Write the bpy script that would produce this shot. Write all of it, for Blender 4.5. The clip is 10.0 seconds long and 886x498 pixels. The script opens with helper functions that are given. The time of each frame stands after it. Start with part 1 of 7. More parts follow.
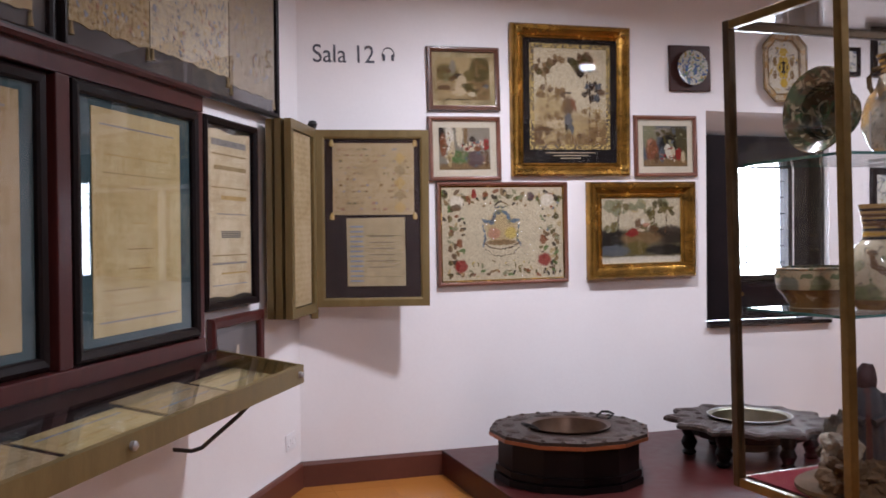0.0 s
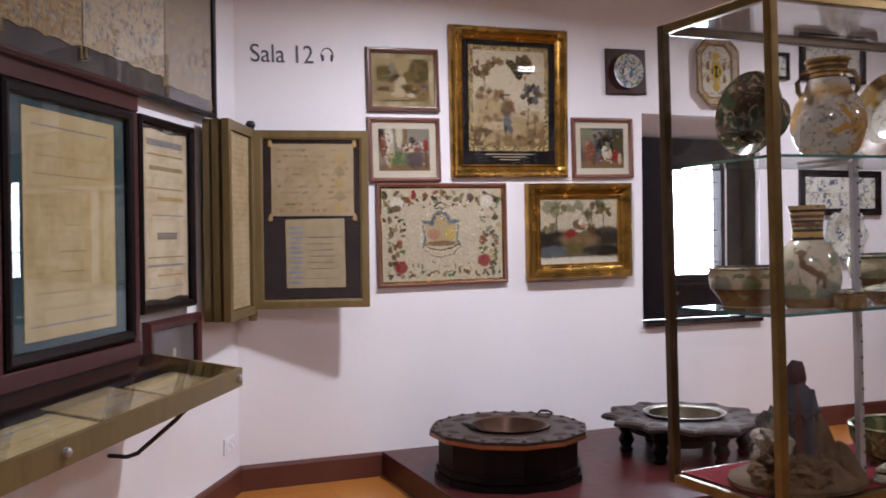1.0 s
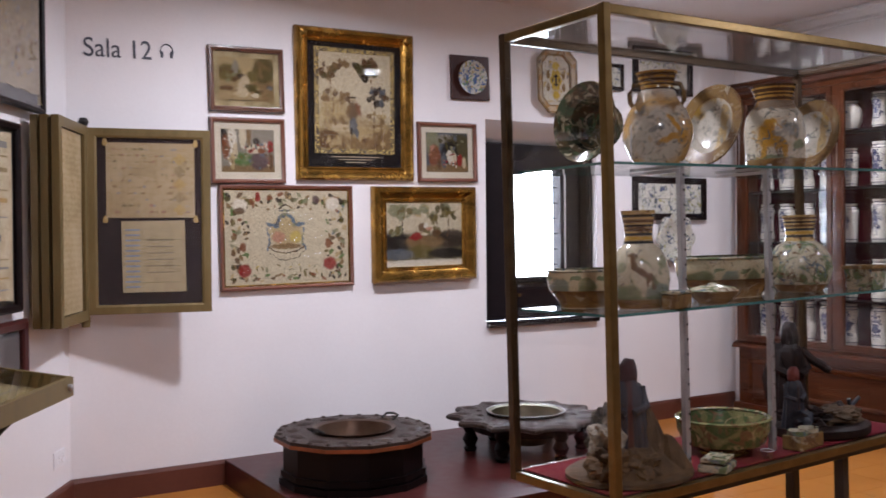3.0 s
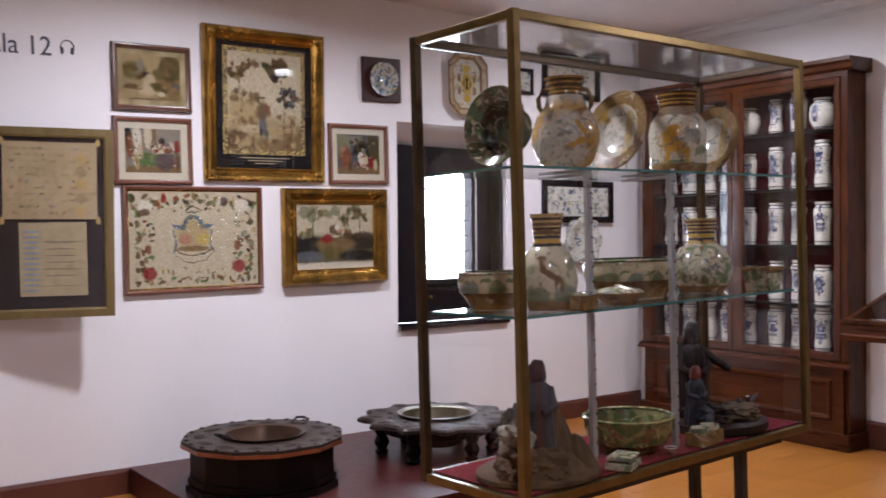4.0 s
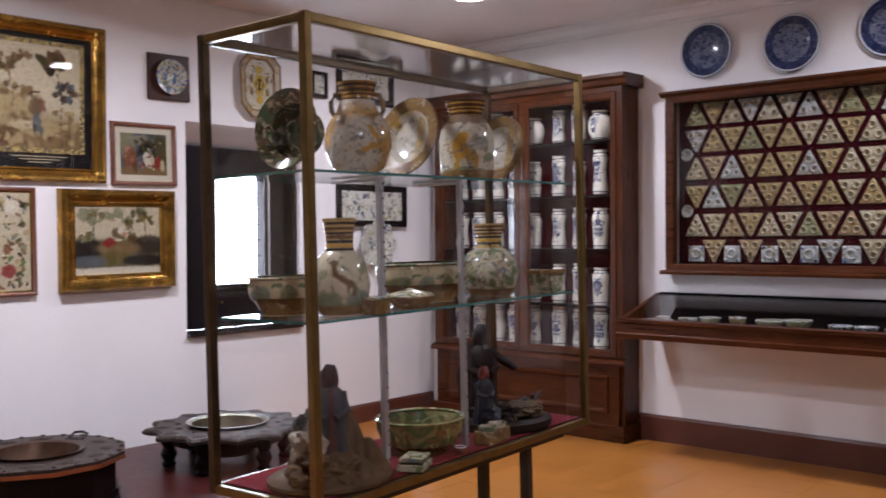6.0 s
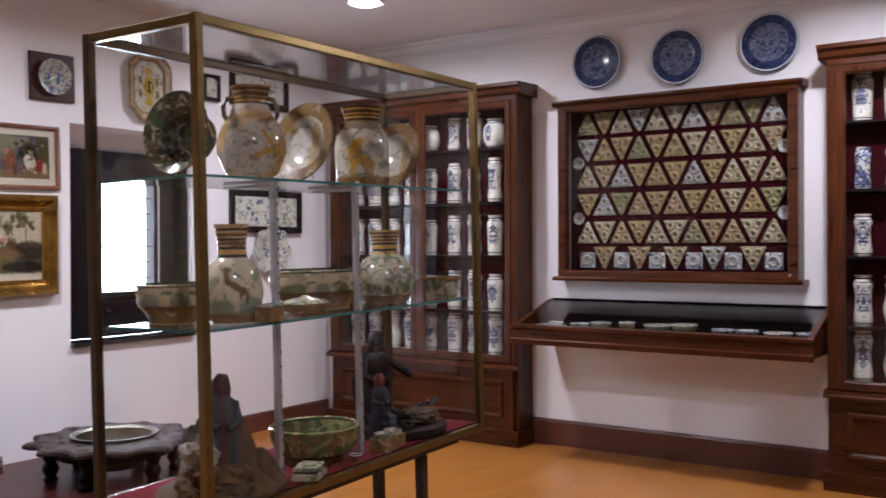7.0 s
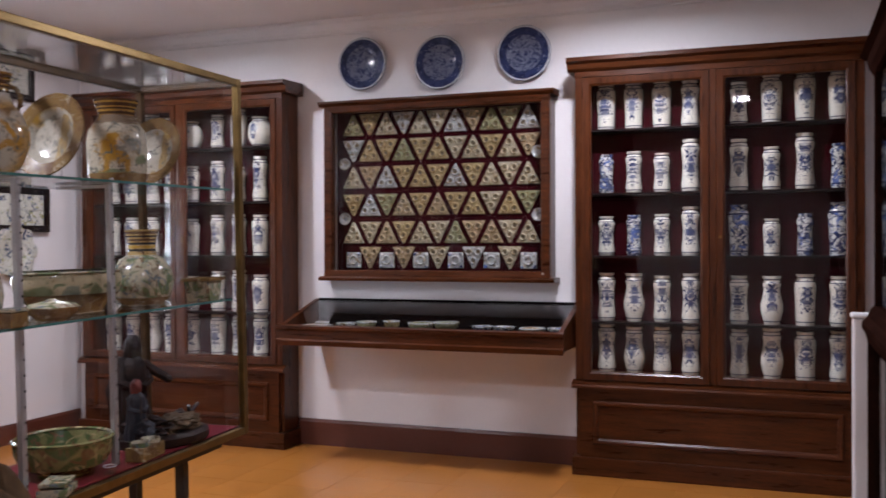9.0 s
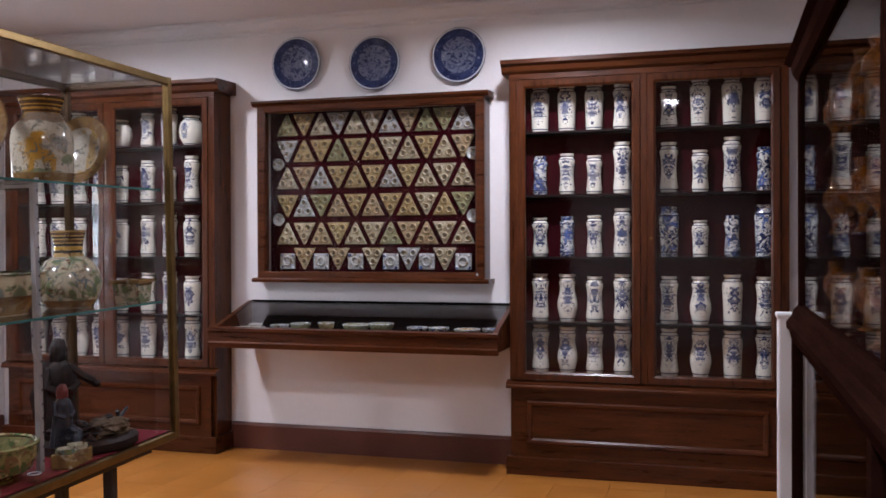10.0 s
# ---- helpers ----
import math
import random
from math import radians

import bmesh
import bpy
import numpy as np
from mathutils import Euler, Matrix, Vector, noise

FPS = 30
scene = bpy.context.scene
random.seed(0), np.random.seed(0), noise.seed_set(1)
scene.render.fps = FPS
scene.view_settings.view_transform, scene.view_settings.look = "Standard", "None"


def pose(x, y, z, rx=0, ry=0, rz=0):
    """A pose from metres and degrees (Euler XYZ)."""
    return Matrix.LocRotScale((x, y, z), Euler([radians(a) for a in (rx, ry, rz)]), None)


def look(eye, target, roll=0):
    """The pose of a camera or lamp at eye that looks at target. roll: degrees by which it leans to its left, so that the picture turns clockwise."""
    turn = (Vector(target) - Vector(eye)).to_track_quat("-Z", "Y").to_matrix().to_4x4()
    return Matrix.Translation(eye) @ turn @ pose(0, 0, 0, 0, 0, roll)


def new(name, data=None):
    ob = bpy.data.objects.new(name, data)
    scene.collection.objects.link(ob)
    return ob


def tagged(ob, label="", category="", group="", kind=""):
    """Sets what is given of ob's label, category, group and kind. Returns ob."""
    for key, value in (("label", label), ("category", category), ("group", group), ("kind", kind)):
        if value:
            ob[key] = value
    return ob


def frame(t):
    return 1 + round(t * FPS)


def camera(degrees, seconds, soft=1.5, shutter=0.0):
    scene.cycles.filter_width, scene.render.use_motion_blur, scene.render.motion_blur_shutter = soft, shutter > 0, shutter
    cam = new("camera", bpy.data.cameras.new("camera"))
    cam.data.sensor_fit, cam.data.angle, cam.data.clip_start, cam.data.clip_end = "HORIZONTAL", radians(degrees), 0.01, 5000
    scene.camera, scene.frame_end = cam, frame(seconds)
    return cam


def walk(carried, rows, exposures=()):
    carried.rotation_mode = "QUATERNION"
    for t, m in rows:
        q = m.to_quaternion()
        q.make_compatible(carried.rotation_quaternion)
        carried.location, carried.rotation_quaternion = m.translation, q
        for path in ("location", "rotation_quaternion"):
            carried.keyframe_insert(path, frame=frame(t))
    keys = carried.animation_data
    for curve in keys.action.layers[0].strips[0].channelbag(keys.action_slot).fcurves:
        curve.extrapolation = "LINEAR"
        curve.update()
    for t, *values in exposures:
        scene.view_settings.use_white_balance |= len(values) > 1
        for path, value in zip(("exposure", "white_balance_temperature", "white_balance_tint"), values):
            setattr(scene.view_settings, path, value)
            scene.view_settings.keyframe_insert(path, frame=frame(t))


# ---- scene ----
cam = camera(50.6, 10.0, 1.6, 0.5)
PATH = [
    (0, (0.353, -0.222, 1.447), (0.986, 1.676, 1.417), -0.5),
    (0.5, (0.351, -0.222, 1.448), (1.042, 1.654, 1.418), -0.5),
    (1, (0.35, -0.227, 1.45), (1.103, 1.625, 1.42), -0.6),
    (1.5, (0.358, -0.223, 1.452), (1.184, 1.598, 1.422), -0.5),
    (2, (0.364, -0.225, 1.456), (1.263, 1.561, 1.426), -0.5),
    (2.5, (0.357, -0.232, 1.45), (1.331, 1.515, 1.423), -0.5),
    (3.8, (0.365, -0.235, 1.455), (1.527, 1.393, 1.428), -0.4),
    (4, (0.365, -0.236, 1.455), (1.562, 1.366, 1.43), -0.4),
    (4.5, (0.376, -0.233, 1.457), (1.646, 1.312, 1.433), -0.3),
    (5, (0.375, -0.235, 1.455), (1.717, 1.248, 1.433), -0.3),
    (5.5, (0.377, -0.24, 1.456), (1.804, 1.162, 1.435), -0.3),
    (6, (0.38, -0.242, 1.458), (1.894, 1.066, 1.438), -0.3),
    (6.2, (0.381, -0.242, 1.458), (1.924, 1.03, 1.441), -0.3),
    (7.3, (0.385, -0.243, 1.46), (2.07, 0.834, 1.449), -0.2),
    (7.5, (0.385, -0.243, 1.462), (2.094, 0.795, 1.446), -0.2),
    (8, (0.386, -0.25, 1.458), (2.152, 0.687, 1.445), -0.2),
    (8.5, (0.386, -0.251, 1.458), (2.208, 0.573, 1.447), -0.1),
    (9, (0.384, -0.254, 1.459), (2.26, 0.442, 1.45), -0.2),
    (9.5, (0.389, -0.253, 1.462), (2.294, 0.356, 1.454), -0.2),
    (10, (0.385, -0.256, 1.462), (2.304, 0.309, 1.454), -0.2),
]
walk(cam, [(t, look(eye, target, roll)) for t, eye, target, roll in PATH])

scene.view_settings.exposure = 0.0

# ---- world and light ----
YN, XE = 5.155, 6.50          # north and east wall faces
HC = 3.08                     # ceiling height
CX, CY, WA = 1.27, 5.155, 30  # north-west corner, lean of the west wall from north
world = bpy.data.worlds.new("world")
scene.world = world
world.use_nodes = True
sky = world.node_tree.nodes.new("ShaderNodeTexSky")
sky.sky_type, sky.sun_disc, sky.sun_elevation, sky.sun_rotation = "NISHITA", False, radians(40), radians(20)
world.node_tree.links.new(sky.outputs[0], world.node_tree.nodes["Background"].inputs[0])
world.node_tree.nodes["Background"].inputs[1].default_value = 0.1

# the last lamp is unseen, added at a guessed place to fill the room
LAMPS = [(2.5, 3.6, 0.98), (5.22, 3.7, 0.6), (1.4, 0.25, 0.72), (5.35, 0.75, 0.68), (-0.9, 1.9, 0.58)]
LAMP_W = 74.0


def ceiling_bulb(x, y, f):
    d = bpy.data.lights.new("downlight_bulb", "AREA")
    d.shape, d.size, d.energy, d.color = "DISK", 0.2, LAMP_W * f, (0.855, 0.857, 1.0)
    d.spread = radians(170)
    o = new("downlight_bulb", d)
    o.matrix_world = pose(x, y, HC - 0.05)
    return o


for lx, ly, lf in LAMPS:
    ceiling_bulb(lx, ly, lf)
d = bpy.data.lights.new("window_daylight", "AREA")
d.shape, d.size, d.size_y, d.energy, d.color = "RECTANGLE", 0.5, 0.8, 16.0, (0.72, 0.82, 1.0)
new("window_daylight", d).matrix_world = pose(4.55, YN + 0.27, 1.54, -90, 0, 0)

# ---- materials ----


def nodes_of(name):
    m = bpy.data.materials.new(name)
    m.use_nodes = True
    nt = m.node_tree
    return m, nt, nt.nodes["Principled BSDF"]


def ramp_of(nt, fac, stops):
    r = nt.nodes.new("ShaderNodeValToRGB")
    while len(r.color_ramp.elements) < len(stops):
        r.color_ramp.elements.new(0.5)
    for e, (p, c) in zip(r.color_ramp.elements, stops):
        e.position, e.color = p, (*c, 1)
    nt.links.new(fac, r.inputs[0])
    return r.outputs[0]


def noise_of(nt, scale, detail=4, rough=0.6, stretch=None, co="Object"):
    tc = nt.nodes.new("ShaderNodeTexCoord")
    n = nt.nodes.new("ShaderNodeTexNoise")
    n.inputs["Scale"].default_value, n.inputs["Detail"].default_value, n.inputs["Roughness"].default_value = scale, detail, rough
    src = tc.outputs[co]
    if stretch:
        mp = nt.nodes.new("ShaderNodeMapping")
        mp.inputs["Scale"].default_value = stretch
        nt.links.new(src, mp.inputs[0])
        src = mp.outputs[0]
    nt.links.new(src, n.inputs[0])
    return n.outputs[0]


def bump_of(nt, b, height, strength, dist=0.002):
    n = nt.nodes.new("ShaderNodeBump")
    n.inputs["Strength"].default_value, n.inputs["Distance"].default_value = strength, dist
    nt.links.new(height, n.inputs["Height"])
    nt.links.new(n.outputs[0], b.inputs["Normal"])


def mixc(nt, fac, a, b):
    m = nt.nodes.new("ShaderNodeMix")
    m.data_type = "RGBA"
    for sock, v in ((m.inputs[0], fac), (m.inputs[6], a), (m.inputs[7], b)):
        if isinstance(v, tuple):
            sock.default_value = (*v, 1)
        elif isinstance(v, (int, float)):
            sock.default_value = v
        else:
            nt.links.new(v, sock)
    return m.outputs[2]


def math_of(nt, op, a, b=0.0, c=0.0):
    m = nt.nodes.new("ShaderNodeMath")
    m.operation = op
    for sock, v in zip(m.inputs, (a, b, c)):
        if isinstance(v, (int, float)):
            sock.default_value = v
        else:
            nt.links.new(v, sock)
    return m.outputs[0]


def surface(name, c1, c2, rough=0.6, metal=0.0, scale=8.0, fine=80.0, bump=0.2, stretch=None, dist=0.002, coat=0.0, vary=0.0, spec=0.5):
    """A surface whose colour drifts between c1 and c2, with fine grain and relief."""
    m, nt, b = nodes_of(name)
    big, small = noise_of(nt, scale, 4, 0.6, stretch), noise_of(nt, fine, 5, 0.65, stretch)
    fac = math_of(nt, "ADD", math_of(nt, "MULTIPLY", big, 0.65), math_of(nt, "MULTIPLY", small, 0.35))
    col = ramp_of(nt, fac, [(0.3, c1), (0.7, c2)])
    if vary:
        info = nt.nodes.new("ShaderNodeObjectInfo")
        hsv = nt.nodes.new("ShaderNodeHueSaturation")
        nt.links.new(col, hsv.inputs["Color"])
        nt.links.new(math_of(nt, "MULTIPLY_ADD", info.outputs["Random"], vary, 1 - vary / 2), hsv.inputs["Value"])
        col = hsv.outputs[0]
    nt.links.new(col, b.inputs["Base Color"])
    nt.links.new(math_of(nt, "MULTIPLY_ADD", big, 0.2, rough - 0.1), b.inputs["Roughness"])
    b.inputs["Metallic"].default_value, b.inputs["Coat Weight"].default_value = metal, coat
    b.inputs["Specular IOR Level"].default_value = spec
    b.inputs["Coat Roughness"].default_value = 0.12
    if bump:
        bump_of(nt, b, small, bump, dist)
    return m


def glass_like(name, tint=(1, 1, 1), base=0.028, power=5.0, most=1.0):
    """Thin clear glass: it lets the light through and mirrors more at a glancing angle."""
    m, nt, b = nodes_of(name)
    nt.nodes.remove(b)
    tr, gl, mx = nt.nodes.new("ShaderNodeBsdfTransparent"), nt.nodes.new("ShaderNodeBsdfGlossy"), nt.nodes.new("ShaderNodeMixShader")
    tr.inputs[0].default_value = (*tint, 1)
    gl.inputs["Roughness"].default_value = 0.012
    lw = nt.nodes.new("ShaderNodeLayerWeight")
    lw.inputs[0].default_value = 0.5
    fac = math_of(nt, "MULTIPLY_ADD", math_of(nt, "POWER", lw.outputs["Facing"], power), most - base, base)
    nt.links.new(fac, mx.inputs[0])
    nt.links.new(tr.outputs[0], mx.inputs[1])
    nt.links.new(gl.outputs[0], mx.inputs[2])
    nt.links.new(mx.outputs[0], nt.nodes["Material Output"].inputs[0])
    return m


def glow(name, color, strength):
    m, nt, b = nodes_of(name)
    b.inputs["Emission Color"].default_value = (*color, 1)
    b.inputs["Emission Strength"].default_value = strength
    return m


M_WALL = surface("white_plaster", (0.74, 0.71, 0.71), (0.8, 0.775, 0.775), 0.75, scale=1.5, fine=45, bump=0.25, dist=0.003)
M_CEIL = surface("ceiling_paint", (0.7, 0.68, 0.68), (0.76, 0.74, 0.74), 0.8, scale=1.2, fine=60, bump=0.1)
M_BASE = surface("baseboard_paint", (0.075, 0.021, 0.013), (0.115, 0.034, 0.021), 0.4, scale=3, fine=60, bump=0.1)
# the lighter grain tone also carries the wood's reddish glancing highlights, as colour
M_WOOD = surface("mahogany", (0.012, 0.003, 0.0013), (0.1, 0.027, 0.007), 0.3, scale=5, fine=40, bump=0.12, stretch=(6, 6, 0.6), coat=0.1, spec=0.22)
M_WOODH = surface("mahogany_level_grain", (0.012, 0.003, 0.0013), (0.1, 0.027, 0.007), 0.3, scale=5, fine=40, bump=0.12, stretch=(0.6, 6, 6), coat=0.1, spec=0.22)
M_RED = surface("red_stained_wood", (0.035, 0.0075, 0.007), (0.07, 0.016, 0.014), 0.35, scale=4, fine=40, bump=0.12, stretch=(4, 4, 0.5), coat=0.06, spec=0.2)
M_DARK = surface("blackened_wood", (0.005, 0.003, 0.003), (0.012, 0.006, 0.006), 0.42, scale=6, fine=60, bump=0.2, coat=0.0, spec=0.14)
M_VELVET = surface("wine_velvet", (0.018, 0.0014, 0.003), (0.038, 0.003, 0.006), 0.95, scale=6, fine=160, bump=0.3, spec=0.06)
M_BLACKCLOTH = surface("black_cloth", (0.003, 0.0025, 0.0025), (0.007, 0.005, 0.005), 0.95, scale=6, fine=200, bump=0.3, spec=0.02)
M_CLOTH = surface("red_felt", (0.075, 0.004, 0.009), (0.115, 0.0065, 0.014), 0.95, scale=6, fine=200, bump=0.35, spec=0.15)
M_DARKMETAL = surface("shaded_dark_metal", (0.04, 0.022, 0.009), (0.085, 0.05, 0.02), 0.4, 0.6, scale=12, fine=150, bump=0.1)
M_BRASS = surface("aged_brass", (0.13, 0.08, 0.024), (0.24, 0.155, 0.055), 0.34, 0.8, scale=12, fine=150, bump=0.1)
M_GILT = surface("gilt_gesso", (0.02, 0.008, 0.002), (0.62, 0.34, 0.07), 0.25, 0.85, scale=7, fine=60, bump=0.5, dist=0.004)
M_BRIGHTGILT = surface("bright_gilt", (0.5, 0.3, 0.07), (0.8, 0.52, 0.15), 0.22, 0.9, scale=14, fine=90, bump=0.3)
M_GOLDPAINT = surface("gold_painted_wood", (0.13, 0.09, 0.03), (0.21, 0.15, 0.06), 0.45, 0.35, scale=6, fine=60, bump=0.15, stretch=(3, 3, 0.5))
M_STEEL = surface("grey_steel", (0.32, 0.31, 0.31), (0.44, 0.43, 0.43), 0.4, 0.6, scale=10, fine=120, bump=0.05)
M_BLACK = surface("black_iron", (0.015, 0.014, 0.014), (0.03, 0.028, 0.027), 0.45, 0.3, scale=10, fine=120, bump=0.1)
M_GLASS = glass_like("clear_glass", (1, 1, 1), 0.026, 6.5, 0.75)
M_SHELFGLASS = glass_like("green_edged_glass", (0.93, 0.98, 0.96), 0.06)
M_PANE = glass_like("picture_glass", (1, 1, 1), 0.022)
M_GLASSEDGE = surface("glass_edge", (0.03, 0.1, 0.09), (0.06, 0.16, 0.15), 0.15, scale=10, fine=50, bump=0)
M_FLOOR = surface("terracotta", (0.31, 0.11, 0.018), (0.43, 0.17, 0.033), 0.3, scale=1.6, fine=30, bump=0.05, coat=0.15, vary=0.07)
M_GROUT = surface("floor_joint", (0.3, 0.11, 0.02), (0.4, 0.16, 0.032), 0.4, scale=4, fine=60, bump=0.2)
M_SHUT = surface("matt_black_wood", (0.006, 0.004, 0.005), (0.014, 0.009, 0.01), 0.6, scale=6, fine=60, bump=0.2, spec=0.12)
M_SILL = surface("polished_dark_sill", (0.006, 0.004, 0.004), (0.014, 0.009, 0.009), 0.18, scale=6, fine=60, bump=0.02, coat=0.8)
M_WHITE = surface("white_lacquer", (0.74, 0.73, 0.74), (0.8, 0.79, 0.8), 0.45, scale=3, fine=60, bump=0.05)
M_LAMP = glow("lamp_glow", (0.93, 0.93, 1.0), 46.0)
M_DAY = glow("daylight_glow", (0.72, 0.83, 1.0), 15.0)

# ---- builders ----


def mesh_of(name, bm, *mats, smooth=False):
    me = bpy.data.meshes.new(name)
    bmesh.ops.recalc_face_normals(bm, faces=bm.faces[:])
    bm.to_mesh(me)
    bm.free()
    for m in mats:
        me.materials.append(m)
    if smooth:
        me.polygons.foreach_set("use_smooth", [True] * len(me.polygons))
        me.set_sharp_from_angle(angle=radians(38))
    return me


def part(name, bm, material, parent=None, label="", at=None, smooth=False):
    """Links a bmesh (or a finished mesh) as one object, under a thing or under a part."""
    me = bm if isinstance(bm, bpy.types.Mesh) else mesh_of(name, bm, material, smooth=smooth)
    o = new(name, me)
    if parent:
        o.parent = parent
    if at is not None:
        o.matrix_basis = at
    return tagged(o, label)


def thing(name, at, label, category, group="", kind=""):
    o = new(name)
    o.empty_display_size = 0.05
    o.matrix_basis = at
    return tagged(o, label, category, group, kind)


def box(bm, x0, x1, y0, y1, z0, z1, bevel=0.0):
    v = [bm.verts.new((x, y, z)) for z in (z0, z1) for y in (y0, y1) for x in (x0, x1)]
    fs = [bm.faces.new([v[i] for i in q]) for q in ((0, 2, 3, 1), (4, 5, 7, 6), (0, 1, 5, 4), (2, 6, 7, 3), (0, 4, 6, 2), (1, 3, 7, 5))]
    if bevel:
        bmesh.ops.bevel(bm, geom=list({e for f in fs for e in f.edges}), offset=bevel, segments=2, affect="EDGES", profile=0.6)
    return bm


def boxm(*a, bevel=0.0):
    return box(bmesh.new(), *a[:6], bevel=a[6] if len(a) > 6 else bevel)


def prism(bm, pts, lo, hi, axis="y"):
    """A flat outline pts, drawn out from lo to hi along an axis."""
    def p(a, b, c):
        return {"y": (a, c, b), "x": (c, a, b), "z": (a, b, c)}[axis]
    f0, f1 = [bm.verts.new(p(a, b, lo)) for a, b in pts], [bm.verts.new(p(a, b, hi)) for a, b in pts]
    bm.faces.new(f0)
    bm.faces.new(f1)
    n = len(pts)
    for i in range(n):
        bm.faces.new((f0[i], f0[(i + 1) % n], f1[(i + 1) % n], f1[i]))
    return bm


def lathe(bm, prof, seg=28, cx=0.0, cy=0.0, cz=0.0, wob=0.0, sq=1.0):
    """Turns the outline prof (radius, height) about the upright axis."""
    rings = []
    for r, z in prof:
        if r < 1e-5:
            rings.append([bm.verts.new((cx, cy, cz + z))])
        else:
            rings.append([bm.verts.new((cx + r * math.cos(a) * (1 + wob * math.sin(3 * a + z * 20)), cy + sq * r * math.sin(a), cz + z)) for a in (2 * math.pi * i / seg for i in range(seg))])
    for a, b in zip(rings, rings[1:]):
        for i in range(seg):
            j = (i + 1) % seg
            if len(a) == 1 and len(b) == 1:
                break
            if len(a) == 1:
                bm.faces.new((a[0], b[j], b[i]))
            elif len(b) == 1:
                bm.faces.new((a[i], a[j], b[0]))
            else:
                bm.faces.new((a[i], a[j], b[j], b[i]))
    return bm


def tube(bm, pts, r, seg=8):
    """A round bar through pts."""
    rings = []
    pts = [Vector(p) for p in pts]
    for i, p in enumerate(pts):
        d = (pts[min(i + 1, len(pts) - 1)] - pts[max(i - 1, 0)]).normalized()
        s = d.orthogonal().normalized() if abs(d.z) > 0.9 else d.cross(Vector((0, 0, 1))).normalized()
        u = d.cross(s)
        rings.append([bm.verts.new(p + r * (math.cos(a) * s + math.sin(a) * u)) for a in (2 * math.pi * k / seg for k in range(seg))])
    for a, b in zip(rings, rings[1:]):
        for k in range(seg):
            bm.faces.new((a[k], a[(k + 1) % seg], b[(k + 1) % seg], b[k]))
    bm.faces.new(rings[0])
    bm.faces.new(rings[-1])
    return bm


def moulding(bm, w, h, prof, closed=True):
    """A mitred frame round an opening w x h (centre at 0, in the x-z plane): prof gives (outward, forward) steps from the sight edge; forward is -y."""
    loops = []
    for o, f in prof:
        x, z = w / 2 + o, h / 2 + o
        loops.append([bm.verts.new(q) for q in ((-x, -f, -z), (x, -f, -z), (x, -f, z), (-x, -f, z))])
    n = len(loops)
    for i in range(n if closed else n - 1):
        a, b = loops[i], loops[(i + 1) % n]
        for k in range(4):
            bm.faces.new((a[k], a[(k + 1) % 4], b[(k + 1) % 4], b[k]))
    return bm


def north(x, z, off=0.0, tilt=0.0, lean=0.0):
    return pose(x, YN - off, z) @ pose(0, 0, 0, lean, tilt, 0)


def east(y, z, off=0.0, tilt=0.0):
    return pose(XE - off, y, z, 0, 0, -90) @ pose(0, 0, 0, 0, tilt, 0)


def west(u, z, off=0.0):
    s, c = math.sin(radians(WA)), math.cos(radians(WA))
    return pose(CX + u * s + off * c, CY + u * c - off * s, z, 0, 0, 90 - WA)


# ---- the room ----
def wall(name, bm, mat=M_WALL, label="white plastered wall", category="wall"):
    return tagged(part(name, bm, mat), label, category, "", "structure")


WL = 7.6   # length of the west wall
wx, wy = CX - WL * math.sin(radians(WA)), CY - WL * math.cos(radians(WA))
SY = -1.6  # south wall
tagged(part("floor", boxm(wx - 0.5, XE + 0.3, SY - 0.4, YN + 0.4, -0.12, -0.006), M_GROUT), "orange terracotta tiled floor with thin joints", "floor", "", "structure")
tagged(part("ceiling", boxm(wx - 0.5, XE + 0.3, SY - 0.4, YN + 0.4, HC, HC + 0.15), M_CEIL), "plain white plastered ceiling", "ceiling", "", "structure")
# north wall with the window niche cut through it
NX0, NX1, NZ0, NZ1, ND = 4.0, 5.0, 0.84, 2.26, 0.22
bm = bmesh.new()
box(bm, CX - 0.4, NX0, YN, YN + 0.34, 0, HC)
box(bm, NX1, XE + 0.3, YN, YN + 0.34, 0, HC)
box(bm, NX0, NX1, YN, YN + 0.34, 0, NZ0 - 0.03)
prism(bm, [(YN, NZ1), (YN + ND, 2.12), (YN + 0.34, 2.12), (YN + 0.34, HC), (YN, HC)], NX0, NX1, "x")
wall("wall_north", bm, label="white plastered wall with a deep window niche")
wall("wall_east", boxm(XE, XE + 0.3, SY - 0.3, YN, 0, HC))
wall("wall_south", boxm(wx - 0.3, XE, SY - 0.3, SY, 0, HC))
bm = boxm(-WL, 0.0, 0, 0.3, 0, HC)
o = wall("wall_west", bm)
o.matrix_basis = west(0, 0)
JOG = 0.035
o = wall("wall_west_ledge", boxm(-WL, -1.3, -JOG, 0, 0, 2.06), label="slightly thicker lower part of the plastered wall")
o.matrix_basis = west(0, 0)
wall("wall_back", boxm(wx - 0.3, wx, SY, wy + 0.3, 0, HC))
# cornice of the ceiling
def cornice(name, length, m):
    bm = bmesh.new()
    pr = [(0, 0), (-0.1, 0), (-0.1, -0.02), (-0.07, -0.03), (-0.05, -0.07), (-0.02, -0.085), (-0.02, -0.1), (0, -0.1)]
    prism(bm, pr, 0, length, "x")
    o = part(name, bm, M_CEIL)
    o.matrix_basis = m
    return tagged(o, "white moulded plaster cornice under the ceiling", "cornice", "", "structure")


cornice("trim_east", YN - SY, pose(XE, YN, HC - 0.002, 0, 0, -90))
BBH = 0.145


